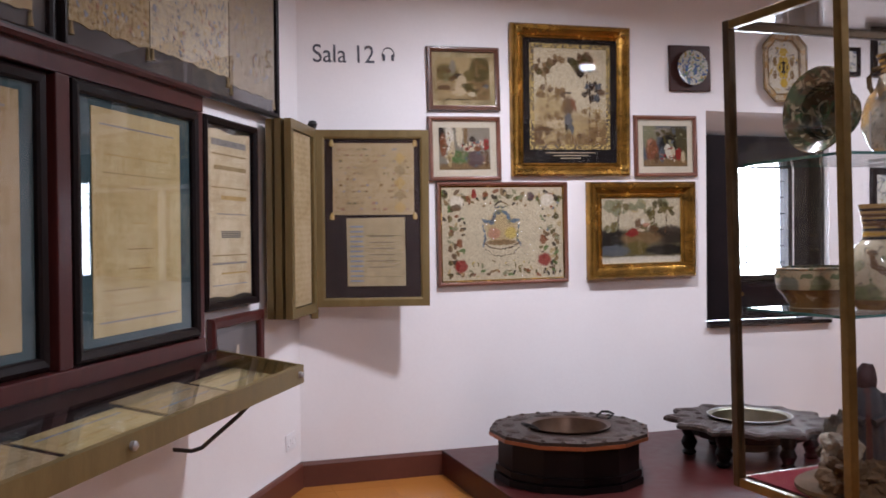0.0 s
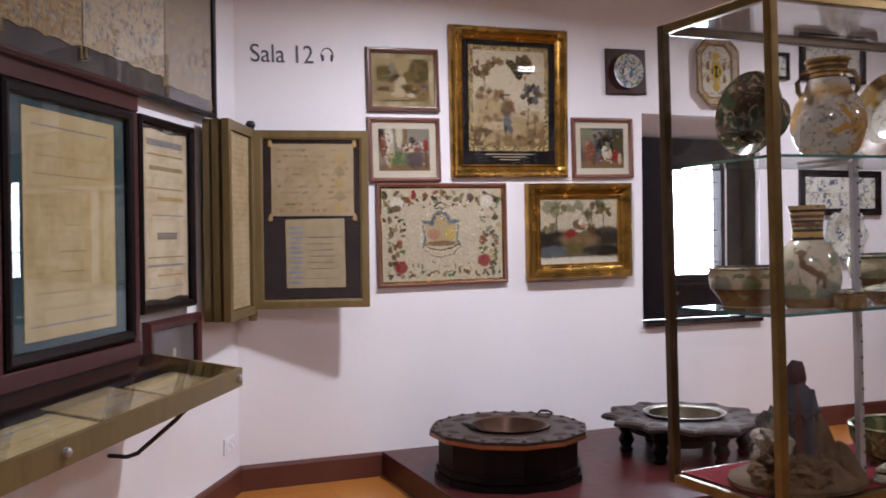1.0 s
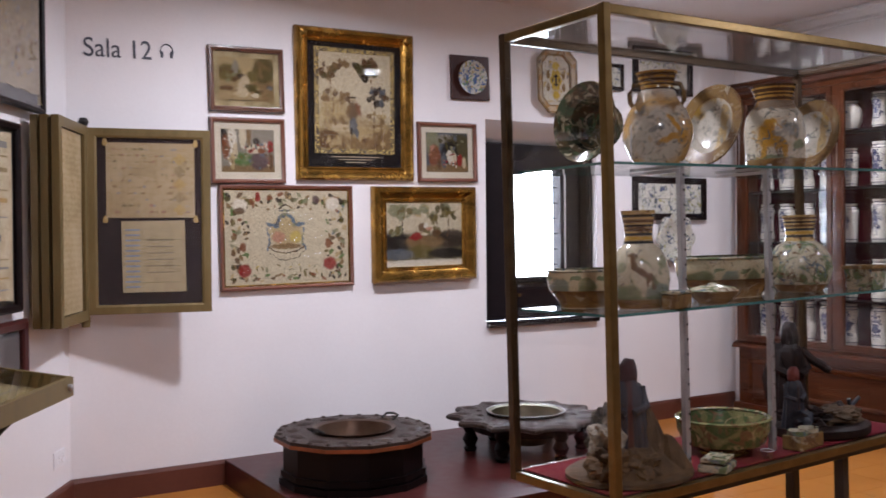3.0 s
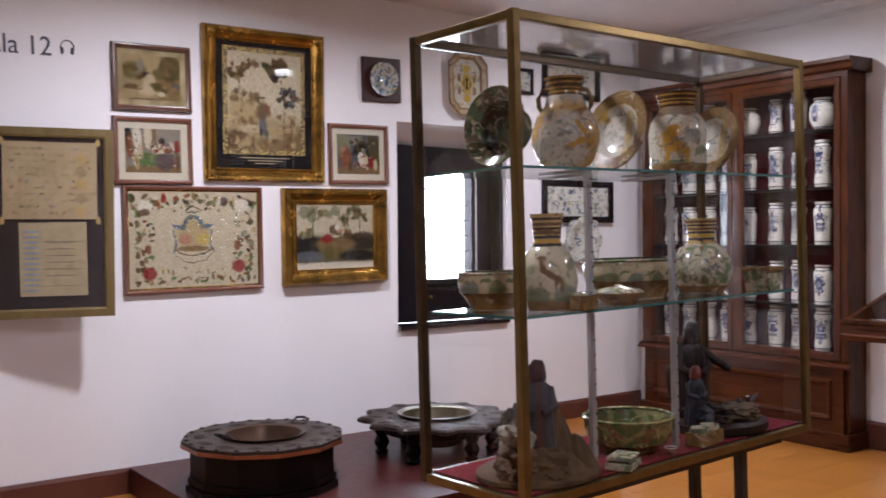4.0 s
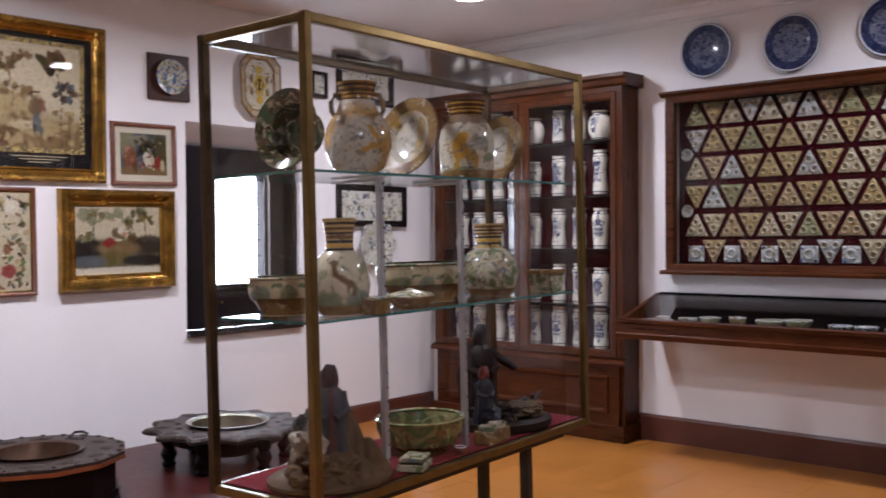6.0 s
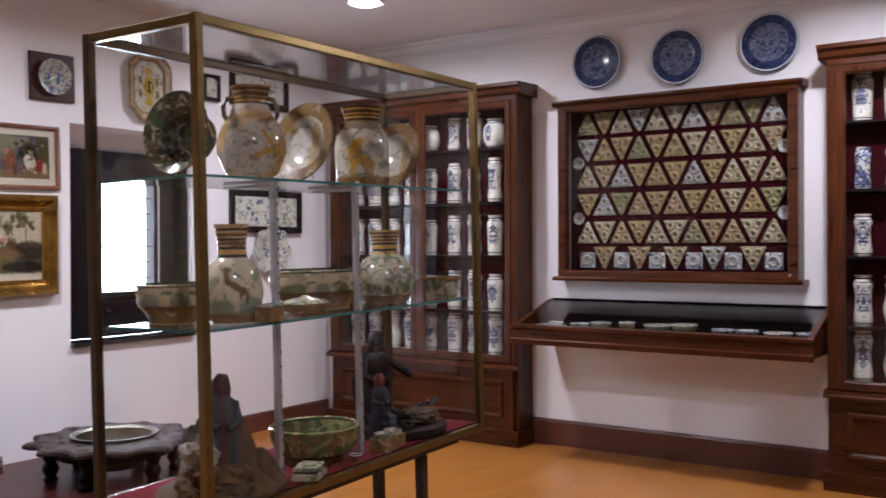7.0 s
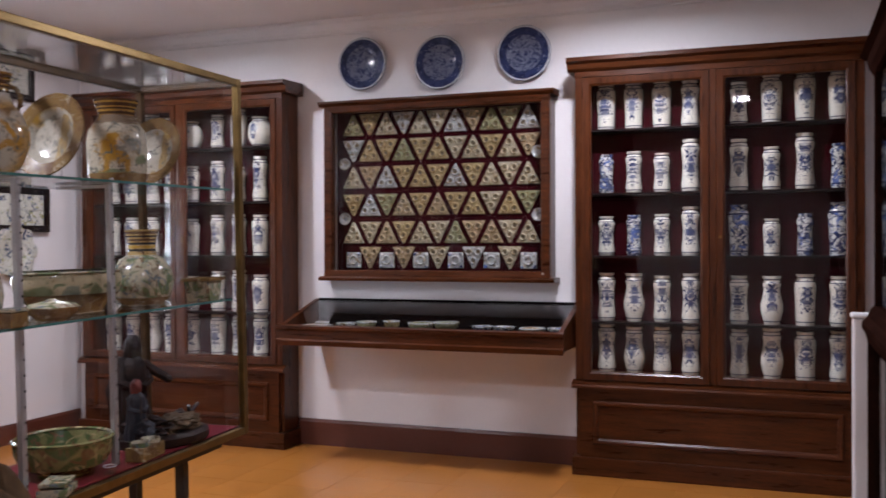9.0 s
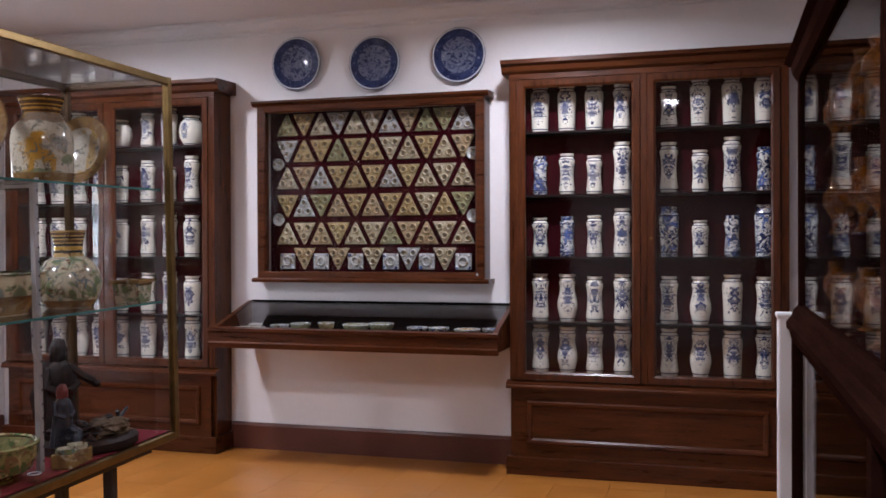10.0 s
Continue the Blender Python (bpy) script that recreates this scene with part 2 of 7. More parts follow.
def baseboard(name, length, m, tall=BBH):
    bm = bmesh.new()
    prism(bm, [(0, 0), (-0.022, 0), (-0.022, tall - 0.02), (-0.014, tall), (0, tall)], 0, length, "x")
    o = part(name, bm, M_BASE)
    o.matrix_basis = m
    return tagged(o, "reddish-brown painted baseboard along the wall", "baseboard", "", "structure")


baseboard("baseboard_north", XE - 0.03 - CX, pose(CX, YN, 0))
baseboard("baseboard_west", 1.3, west(-1.3, 0))
baseboard("baseboard_east", 2.08, pose(XE, 3.14, 0, 0, 0, -90), 0.188)

# ---- window niche ----
win = tagged(new("window_1"), "dark-stained wooden casement window with leaded panes in a white niche", "window", "", "structure")
win.matrix_basis = pose(0, YN + ND, 0)
GX0, GX1, GZ0, GZ1 = 4.31, 4.8, 1.118, 1.925
bm = bmesh.new()
box(bm, NX0, GX0, -0.06, 0.06, NZ0, 2.12, 0.006)
box(bm, GX1, NX1, -0.06, 0.06, NZ0, 2.12, 0.006)
box(bm, GX0, GX1, -0.06, 0.06, GZ1, 2.12, 0.006)
box(bm, GX0, GX1, -0.06, 0.06, NZ0, GZ0, 0.006)
part("window_frame", bm, M_SHUT, win)
bm = bmesh.new()
moulding(bm, GX1 - GX0 - 0.06, GZ1 - GZ0 - 0.06, [(0, 0), (0, 0.05), (0.03, 0.055), (0.03, 0)])
part("casement", bm, M_SHUT, win, at=pose((GX0 + GX1) / 2, -0.03, (GZ0 + GZ1) / 2))
shutter = part("shutter", boxm(0, 0.115, -0.014, 0.014, GZ0 - 0.1, GZ1 + 0.12, 0.004), M_SHUT, win, "dark shutter leaf folded back", at=pose(NX1 - 0.018, -0.062, 0, 0, 0, -90))
for k in range(3):
    part("shutter_panel", boxm(0.02, 0.095, -0.02, -0.0135, GZ0 + 0.3 * k - 0.04, GZ0 + 0.3 * k + 0.2, 0.005), M_SHUT, shutter)
for z in (1.32, 1.42):
    for x in (0.03, 0.085):
        part("latch", lathe(bmesh.new(), [(0, 0.012), (0.008, 0.009), (0.01, 0)], 10), M_DARKMETAL, shutter, at=pose(x, -0.02, z, 90, 0, 0), smooth=True)
# daylight on the frame's inner edge, laid on as a white strip
part("jamb_strip", boxm(GX1, GX1 + 0.028, -0.068, -0.06, GZ0 - 0.02, GZ1 + 0.02, 0.003), M_WHITE, win, "pale strip standing for the daylit window jamb")
part("window_knob", lathe(bmesh.new(), [(0, 0.02), (0.012, 0.016), (0.014, 0.006), (0.006, 0)], 12), M_BRASS, win, at=pose(GX0 + 0.08, -0.062, GZ0 - 0.1, 90, 0, 0), smooth=True)
part("pane", boxm(GX0, GX1, 0.0, 0.006, GZ0, GZ1), M_GLASS, win).visible_shadow = False
for k in range(1, 7):
    z = GZ0 + k * (GZ1 - GZ0) / 7
    part("glazing_bar", boxm(GX0, GX1, -0.008, 0.0, z - 0.004, z + 0.004), M_BLACK, win)
for k in range(1, 3):
    x = GX0 + k * (GX1 - GX0) / 3
    part("glazing_bar", boxm(x - 0.003, x + 0.003, -0.009, -0.001, GZ0, GZ1), M_BLACK, win)
part("window_sill", boxm(NX0 - 0.0, NX1 + 0.0, -ND - 0.035, -0.06, NZ0 - 0.03, NZ0, 0.006), M_SILL, win, "glossy dark wooden sill")
tagged(part("backdrop", boxm(3.3, 6.0, YN + 0.62, YN + 0.64, 0.2, 2.8), M_DAY), "bright hazy daylight outside the window", "backdrop", "", "structure")


# ---- downlights ----
def downlight(x, y):
    t = thing("downlight", pose(x, y, HC), "round ceiling lamp with a glowing dome and white rim", "ceiling light", "ceiling downlights")
    part("rim", lathe(bmesh.new(), [(0.125, 0), (0.13, -0.008), (0.12, -0.016), (0.105, -0.012), (0.105, 0.0)], 32), M_WHITE, t, smooth=True)
    part("lens", lathe(bmesh.new(), [(0.0, -0.03), (0.05, -0.028), (0.085, -0.02), (0.104, -0.008), (0.104, -0.002), (0.0, -0.002)], 32), M_LAMP, t, "glowing frosted glass dome", smooth=True)
    return t


for lx, ly, lf in LAMPS:
    downlight(lx, ly)


# ---- glazed corner-post vitrine ----
VX0, VX1, VY0, VY1, VZ0, VZ1 = 2.5166, 4.401, 2.205, 2.797, 0.507, 2.26
ZS1, ZS2, ZD = 1.18, 1.719, 0.547   # shelf tops and deck
# the vitrine stands a little askew and out of plumb on the old floor
VIT = pose(3.35, 2.5, 1.4) @ pose(0, 0, 0, 0, -0.957, 0) @ pose(0, 0, 0, -0.636, 0, 0) @ pose(-3.35, -2.5, -1.4) @ pose(VX0, VY0, 0, 0, 0, 2.418)


def in_vitrine(objs):
    """Sets things laid out on a straight plan of the vitrine onto its askew shelves."""
    for o in objs:
        if o.parent is None:
            m = o.matrix_basis
            x, y, z = m.translation
            o.matrix_basis = VIT @ pose((x - 2.475) * 1.071, (y - 2.205) * 0.995, z) @ pose(-x, -y, -z) @ m


M_TOPGLASS = glass_like("top_glass", (0.97, 0.98, 0.98), 0.1)


def glazed_vitrine():
    t = thing("display_vitrine", VIT.copy(), "tall free-standing glass vitrine with slim brass posts on black legs", "vitrine")
    w, d, p = VX1 - VX0, VY1 - VY0, 0.034
    # rear and far-side brass gets a darker metal: shade put into the colour
    for x in (0, w - p):
        for y in (0, d - p):
            part("post", boxm(x, x + p, y, y + p, VZ0, VZ1, bevel=0.004), M_BRASS if y < 0.1 else M_DARKMETAL, t, "brass corner post")
    for z in (VZ1 - 0.036, VZ0):
        for y in (0.002, d - p + 0.002):
            part("rail", boxm(p, w - p, y, y + p - 0.004, z, z + 0.034, bevel=0.004), M_BRASS if y < 0.1 else M_DARKMETAL, t, "brass rail")
        for x in (0.002, w - p + 0.002):
            part("rail", boxm(x, x + p - 0.004, p, d - p, z, z + 0.034, bevel=0.004), M_BRASS if x < 0.1 else M_DARKMETAL, t, "brass rail")
    for y in (0.012, d - 0.018):
        part("glass_side", boxm(p, w - p, y, y + 0.006, VZ0 + 0.034, VZ1 - 0.036), M_GLASS, t, "clear glass pane").visible_shadow = False
    for x in (0.012, w - 0.018):
        part("glass_side", boxm(x, x + 0.006, p, d - p, VZ0 + 0.034, VZ1 - 0.036), M_GLASS, t, "clear glass pane").visible_shadow = False
    part("glass_top", boxm(p, w - p, p, d - p, VZ1 - 0.016, VZ1 - 0.008), M_TOPGLASS, t, "clear glass top").visible_shadow = False
    part("deck", boxm(p, w - p, p, d - p, VZ0 + 0.004, ZD - 0.004), M_DARK, t)
    part("deck_cloth", boxm(p + 0.004, w - p - 0.004, p + 0.004, d - p - 0.004, ZD - 0.004, ZD, bevel=0.001), M_CLOTH, t, "red felt lining of the deck")
    for z in (ZS1, ZS2):
        s = part("glass_shelf", boxm(0.05, w - 0.05, 0.05, d - 0.05, z - 0.009, z), M_SHELFGLASS, t, "glass shelf with green edges")
        s.visible_shadow = False
        for y0, y1 in ((0.046, 0.05), (d - 0.05, d - 0.046)):
            part("shelf_edge", boxm(0.046, w - 0.046, y0, y1, z - 0.0095, z + 0.0005), M_GLASSEDGE, s)
        part("shelf_edge", boxm(0.046, 0.05, 0.05, d - 0.05, z - 0.0095, z + 0.0005), M_GLASSEDGE, s)
    # slotted steel uprights that carry the shelves
    for x in (0.51, 1.03):
        bm = boxm(x - 0.013, x + 0.013, 0.125, 0.147, ZD, ZS2 - 0.01, bevel=0.002)
        up = part("upright", bm, M_STEEL, t, "slotted grey steel upright")
        for k in range(20):
            z = ZD + 0.04 + k * 0.0575
            part("slot", boxm(x + 0.003, x + 0.011, 0.1228, 0.1248, z, z + 0.009), M_BLACK, up)
        for z in (ZS1, ZS2):
            part("bracket", boxm(x - 0.005, x + 0.005, 0.147, 0.4, z - 0.024, z - 0.0105, bevel=0.002), M_STEEL, up)
            part("clip", boxm(x - 0.01, x + 0.01, 0.118, 0.126, z - 0.012, z + 0.016, bevel=0.002), M_STEEL, up)
    for x in (0.37, 1.43):
        for y in (0.08, 0.33):
            part("leg", boxm(x, x + 0.045, y, y + 0.045, -0.012, VZ0 - 0.05, bevel=0.004), M_BLACK, t, "black square leg")
    for y in (0.08, 0.33):
        part("under_beam", boxm(0.1, w - 0.12, y, y + 0.045, VZ0 - 0.05, VZ0 - 0.002, bevel=0.004), M_BLACK, t)
    for x in (0.37, 1.43):
        part("floor_runner", boxm(x, x + 0.045, 0.125, 0.33, -0.008, 0.045, bevel=0.004), M_BLACK, t)
    return t


glazed_vitrine()

# ---- the two jar cabinets ----
CF = 6.255            # front of the cabinets
CD = XE - 0.006 - CF  # depth
SHELVES = (0.635, 0.965, 1.385, 1.785, 2.19)


def jar_cabinet(y_hi, width, label):
    """A cabinet whose local x runs to the right along its front, y into the wall."""
    t = thing("display_cabinet", pose(CF, y_hi, 0, 0, 0, -90), label, "cabinet", "jar cabinets")
    w, d, top = width, CD, 2.64
    part("back_panel", boxm(0.03, w - 0.03, d - 0.02, d, 0.5, 2.56), M_VELVET, t, "wine-red velvet back")
    for x in (0.0, w - 0.03):
        part("side_panel", boxm(x, x + 0.03, 0.03, d, 0.12, 2.55, bevel=0.003), M_WOOD, t)
    part("plinth", boxm(-0.02, w + 0.02, -0.02, d, 0, 0.115, bevel=0.006), M_WOODH, t)
    part("base_front", boxm(0.03, w - 0.03, 0.0, 0.03, 0.115, 0.55), M_WOODH, t)
    bm = bmesh.new()
    moulding(bm, w - 0.3, 0.2, [(0, 0), (0, 0.004), (0.012, 0.016), (0.028, 0.018), (0.036, 0.008), (0.036, 0)])
    part("base_moulding", bm, M_WOODH, t, at=pose(w / 2, 0, 0.335))
    bm = bmesh.new()
    prism(bm, [(0.03, 0.55), (-0.03, 0.55), (-0.03, 0.565), (-0.018, 0.575), (-0.018, 0.585), (0.03, 0.6)], -0.02, w + 0.02, "x")
    part("waist_moulding", bm, M_WOODH, t)
    bm = bmesh.new()
    prism(bm, [(d, 2.55), (0.0, 2.55), (-0.02, 2.565), (-0.028, 2.595), (-0.055, 2.61), (-0.055, 2.635), (d, 2.645)], -0.045, w + 0.045, "x")
    part("cornice", bm, M_WOODH, t)
    part("frieze", boxm(0.0, w, 0.004, 0.03, 2.515, 2.55), M_WOODH, t)
    for x in (0.0, w / 2 - 0.02, w - 0.05):
        part("stile", boxm(x, x + (0.04 if 0 < x < w - 0.1 else 0.05), 0.006, 0.03, 0.6, 2.515, bevel=0.003), M_WOOD, t)
    # inner roof and upper shelves are darker than the lowest shelf
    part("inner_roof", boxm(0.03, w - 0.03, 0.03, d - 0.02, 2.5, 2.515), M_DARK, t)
    for z in SHELVES:
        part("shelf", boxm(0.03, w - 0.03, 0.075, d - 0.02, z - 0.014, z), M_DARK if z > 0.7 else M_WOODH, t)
    for x0, x1 in ((0.052, w / 2 - 0.022), (w / 2 + 0.022, w - 0.052)):
        door = part("door", moulding(bmesh.new(), x1 - x0 - 0.1, 1.905 - 0.1, [(0, 0), (0, 0.02), (0.012, 0.03), (0.05, 0.032), (0.05, 0)]), M_WOOD, t, at=pose((x0 + x1) / 2, 0.03, 1.5575))
        part("pane", boxm(-(x1 - x0) / 2 + 0.05, (x1 - x0) / 2 - 0.05, -0.014, -0.010, -0.9, 0.9), M_PANE, door, "clear glass pane").visible_shadow = False
    part("keyhole_plate", lathe(bmesh.new(), [(0, 0), (0.009, 0), (0.009, 0.004), (0, 0.005)], 12), M_BRASS, t, at=pose(w / 2 + 0.045, -0.004, 1.5, 90, 0, 0))
    return t


CR0, CRW = 1.03, 1.685
CL0, CLW = 4.93, 1.78
jar_cabinet(CR0, CRW, "dark mahogany two-door glazed cabinet full of blue-and-white jars")
jar_cabinet(CL0, CLW, "dark mahogany glazed wall cabinet in the corner with blue-and-white jars")

# ---- painted earthenware ----


def wavering(nt, scale, amount):
    """Object coordinates that waver, for edges drawn by hand."""
    tc, n = nt.nodes.new("ShaderNodeTexCoord"), nt.nodes.new("ShaderNodeTexNoise")
    n.inputs["Scale"].default_value, n.inputs["Detail"].default_value = scale, 4.0
    nt.links.new(tc.outputs["Object"], n.inputs[0])
    m = nt.nodes.new("ShaderNodeVectorMath")
    m.operation = "MULTIPLY_ADD"
    nt.links.new(n.outputs["Color"], m.inputs[0])
    m.inputs[1].default_value = (amount,) * 3
    sh = nt.nodes.new("ShaderNodeVectorMath")
    sh.inputs[1].default_value = (-amount / 2,) * 3
    nt.links.new(tc.outputs["Object"], sh.inputs[0])
    nt.links.new(sh.outputs[0], m.inputs[2])
    return m.outputs[0]


def daubs(nt, col, where, marks, soft=0.3):
    """Lays oval daubs (x, z, half width, half height, turn, colour, strength) over a colour, seen from the front."""
    for i, (x, z, rx, rz, turn, c, k) in enumerate(marks):
        if i % 10 == 9:
            # each run of daubs follows on from the one before, which keeps long lists cheap to draw
            step = nt.nodes.new("ShaderNodeVectorMath")
            step.operation = "MULTIPLY_ADD"
            nt.links.new(col, step.inputs[0])
            step.inputs[1].default_value = (1e-7,) * 3
            nt.links.new(where, step.inputs[2])
            where = step.outputs[0]
        mp, ln, mr = nt.nodes.new("ShaderNodeMapping"), nt.nodes.new("ShaderNodeVectorMath"), nt.nodes.new("ShaderNodeMapRange")
        mp.vector_type, ln.operation, mr.interpolation_type = "TEXTURE", "LENGTH", "SMOOTHSTEP"
        mp.inputs[1].default_value, mp.inputs[2].default_value, mp.inputs[3].default_value = (x, 0, z), (0, -turn, 0), (rx, 50, rz)
        nt.links.new(where, mp.inputs[0])
        nt.links.new(mp.outputs[0], ln.inputs[0])
        nt.links.new(ln.outputs["Value"], mr.inputs[0])
        mr.inputs[1].default_value, mr.inputs[2].default_value, mr.inputs[3].default_value, mr.inputs[4].default_value = 1 - soft, 1 + soft, k, 0.0
        col = mixc(nt, mr.outputs[0], col, c)
    return col


def painted(name, ground, inks, scale=38.0, bands=(), amount=0.5, gloss=0.12, height=0.3, crest=0.0, sharp=14.0, pale=None, marks=()):
    """Glazed pottery: brush strokes in several inks over a pale ground, rings at the heights in bands."""
    m, nt, b = nodes_of(name)
    tc, info = nt.nodes.new("ShaderNodeTexCoord"), nt.nodes.new("ShaderNodeObjectInfo")
    off = nt.nodes.new("ShaderNodeVectorMath")
    off.operation = "ADD"
    rnd = nt.nodes.new("ShaderNodeCombineXYZ")
    nt.links.new(math_of(nt, "MULTIPLY", info.outputs["Random"], 37.0), rnd.inputs[0])
    nt.links.new(math_of(nt, "MULTIPLY", info.outputs["Random"], 11.0), rnd.inputs[2])
    where = tc.outputs["Object"]
    if crest:
        # heraldic painting: both halves of the front mirror one another
        fold = nt.nodes.new("ShaderNodeVectorMath")
        fold.operation = "ABSOLUTE"
        nt.links.new(where, fold.inputs[0])
        where = fold.outputs[0]
    nt.links.new(where, off.inputs[0])
    nt.links.new(rnd.outputs[0], off.inputs[1])
    sep = nt.nodes.new("ShaderNodeSeparateXYZ")
    nt.links.new(tc.outputs["Object"], sep.inputs[0])
    stain = nt.nodes.new("ShaderNodeTexNoise")
    stain.inputs["Scale"].default_value = 9.0
    nt.links.new(off.outputs[0], stain.inputs[0])
    col = mixc(nt, stain.outputs[0], tuple(0.9 * c for c in ground), tuple(min(1, 1.06 * c) for c in ground))
    if marks:
        col = daubs(nt, col, wavering(nt, 26.0, 0.04), marks, 0.2)
    for i, (ink, sc, cut) in enumerate(inks):
        n = nt.nodes.new("ShaderNodeTexNoise")
        n.inputs["Scale"].default_value, n.inputs["Detail"].default_value, n.inputs["Distortion"].default_value = sc, 3.0, 1.4
        sh = nt.nodes.new("ShaderNodeVectorMath")
        sh.inputs[1].default_value = (3.1 * i, 5.7 * i, 1.3 * i)
        nt.links.new(off.outputs[0], sh.inputs[0])
        nt.links.new(sh.outputs[0], n.inputs[0])
        v = n.outputs[0]
        if crest:
            # a painted coat of arms on the belly: strokes crowd round the middle of the front
            dz = math_of(nt, "DIVIDE", math_of(nt, "SUBTRACT", sep.outputs[2], height * 0.55), height * 0.36)
            dx = math_of(nt, "DIVIDE", sep.outputs[0], crest)
            rr = math_of(nt, "ADD", math_of(nt, "MULTIPLY", dz, dz), math_of(nt, "MULTIPLY", dx, dx))
            v = math_of(nt, "ADD", v, math_of(nt, "MULTIPLY_ADD", math_of(nt, "MINIMUM", rr, 1.6), -0.14, 0.09))
        if pale and i == 0:
            # the first ink frames a pale middle of radii (a, b) at height c along the chosen axis
            ax, a_, b_, c_ = pale
            du = math_of(nt, "DIVIDE", sep.outputs[0], a_)
            dv = math_of(nt, "DIVIDE", math_of(nt, "SUBTRACT", sep.outputs[ax], c_), b_)
            rr = math_of(nt, "ADD", math_of(nt, "MULTIPLY", du, du), math_of(nt, "MULTIPLY", dv, dv))
            v = math_of(nt, "ADD", v, math_of(nt, "MULTIPLY_ADD", math_of(nt, "MINIMUM", rr, 1.8), 0.22, -0.2))
        fac = math_of(nt, "MULTIPLY", math_of(nt, "SUBTRACT", v, cut), sharp)
        fac = nt_clamp(nt, fac)
        col = mixc(nt, fac, col, ink)
    for z, h, ink in bands:
        d_ = math_of(nt, "ABSOLUTE", math_of(nt, "SUBTRACT", sep.outputs[2], z))
        col = mixc(nt, math_of(nt, "LESS_THAN", d_, h), col, ink)
    nt.links.new(col, b.inputs["Base Color"])
    b.inputs["Roughness"].default_value, b.inputs["Specular IOR Level"].default_value = gloss + 0.05, 0.36
    bump_of(nt, b, stain.outputs[0], 0.15, 0.004)
    return m


def nt_clamp(nt, v):
    c = nt.nodes.new("ShaderNodeClamp")
    nt.links.new(v, c.inputs[0])
    return c.outputs[0]


BLUE, CREAM = (0.018, 0.025, 0.075), (0.72, 0.69, 0.6)
M_JAR = {}
for hh in (0.22, 0.26, 0.3, 0.33):
    M_JAR[hh] = painted("blue_and_white_glaze", CREAM, [(BLUE, 40, 0.515), ((0.08, 0.1, 0.2), 75, 0.575)], height=hh, crest=0.045,
                        bands=[(hh * 0.07, 0.003, BLUE), (hh * 0.86, 0.0025, BLUE), (hh * 0.93, 0.003, BLUE)])
M_JARBLUE = painted("deep_blue_glaze", (0.62, 0.62, 0.58), [(BLUE, 34, 0.47), ((0.08, 0.13, 0.34), 22, 0.56)], bands=[(0.03, 0.004, BLUE), (0.27, 0.006, BLUE)])


def jar_mesh(h, r, shape, mat):
    if shape == "waist":      # albarello with a drawn-in waist
        pr = [(0, 0), (r * 0.8, 0), (r * 0.86, h * 0.02), (r * 0.98, h * 0.12), (r * 0.86, h * 0.3), (r * 0.8, h * 0.5), (r * 0.86, h * 0.7), (r, h * 0.82), (r * 0.86, h * 0.89), (r * 0.72, h * 0.92), (r * 0.86, h * 0.985), (r * 0.84, h), (r * 0.7, h * 0.99), (r * 0.66, h * 0.9), (0, h * 0.9)]
    elif shape == "shoulder":
        pr = [(0, 0), (r * 0.82, 0), (r * 0.86, h * 0.03), (r * 0.88, h * 0.2), (r * 0.92, h * 0.5), (r, h * 0.74), (r * 0.96, h * 0.84), (r * 0.74, h * 0.9), (r * 0.72, h * 0.93), (r * 0.86, h * 0.985), (r * 0.84, h), (r * 0.66, h * 0.99), (0, h * 0.92)]
    elif shape == "belly":
        pr = [(0, 0), (r * 0.66, 0), (r * 0.74, h * 0.05), (r * 1.0, h * 0.3), (r * 0.98, h * 0.42), (r * 0.78, h * 0.6), (r * 0.72, h * 0.72), (r * 0.84, h * 0.84), (r * 0.7, h * 0.9), (r * 0.84, h * 0.985), (r * 0.82, h), (r * 0.64, h * 0.99), (0, h * 0.92)]
    else:                     # globe
        pr = [(0, 0), (r * 0.55, 0), (r * 0.62, h * 0.04), (r * 0.95, h * 0.3), (r, h * 0.5), (r * 0.92, h * 0.72), (r * 0.62, h * 0.88), (r * 0.58, h * 0.93), (r * 0.7, h), (r * 0.5, h), (0, h * 0.9)]
    return mesh_of("jar", lathe(bmesh.new(), pr, 24), mat, smooth=True)


SHAPES = [("waist", 0.3, 0.058), ("shoulder", 0.3, 0.062), ("waist", 0.26, 0.054), ("belly", 0.3, 0.066), ("waist", 0.33, 0.058), ("shoulder", 0.22, 0.052), ("globe", 0.22, 0.09)]
JARS = [jar_mesh(h, r, s, M_JAR[h]) for s, h, r in SHAPES] + [jar_mesh(0.33, 0.062, "shoulder", M_JARBLUE), jar_mesh(0.26, 0.05, "waist", M_JARBLUE)]
JAR_WORDS = ["blue-and-white waisted albarello jar with a painted crest", "blue-and-white shouldered pharmacy jar with a painted crest", "short blue-and-white waisted albarello jar",
             "pear-bellied cream pharmacy jar with blue painting", "tall slim blue-and-white albarello jar", "small blue-and-white pharmacy jar", "round globe-shaped blue-and-white jar",
             "tall deep-blue painted pharmacy jar", "small deep-blue painted waisted jar"]


def jar(i, y, z, x=CF + 0.19, s=1.0):
    o = new("pharmacy_jar", JARS[i])
    o.matrix_basis = pose(x, y, z, 0, 0, -90 + random.uniform(-14, 14)) @ Matrix.Diagonal((1, 1, s, 1))
    return tagged(o, JAR_WORDS[i], "jar", "pharmacy jars in the cabinets")


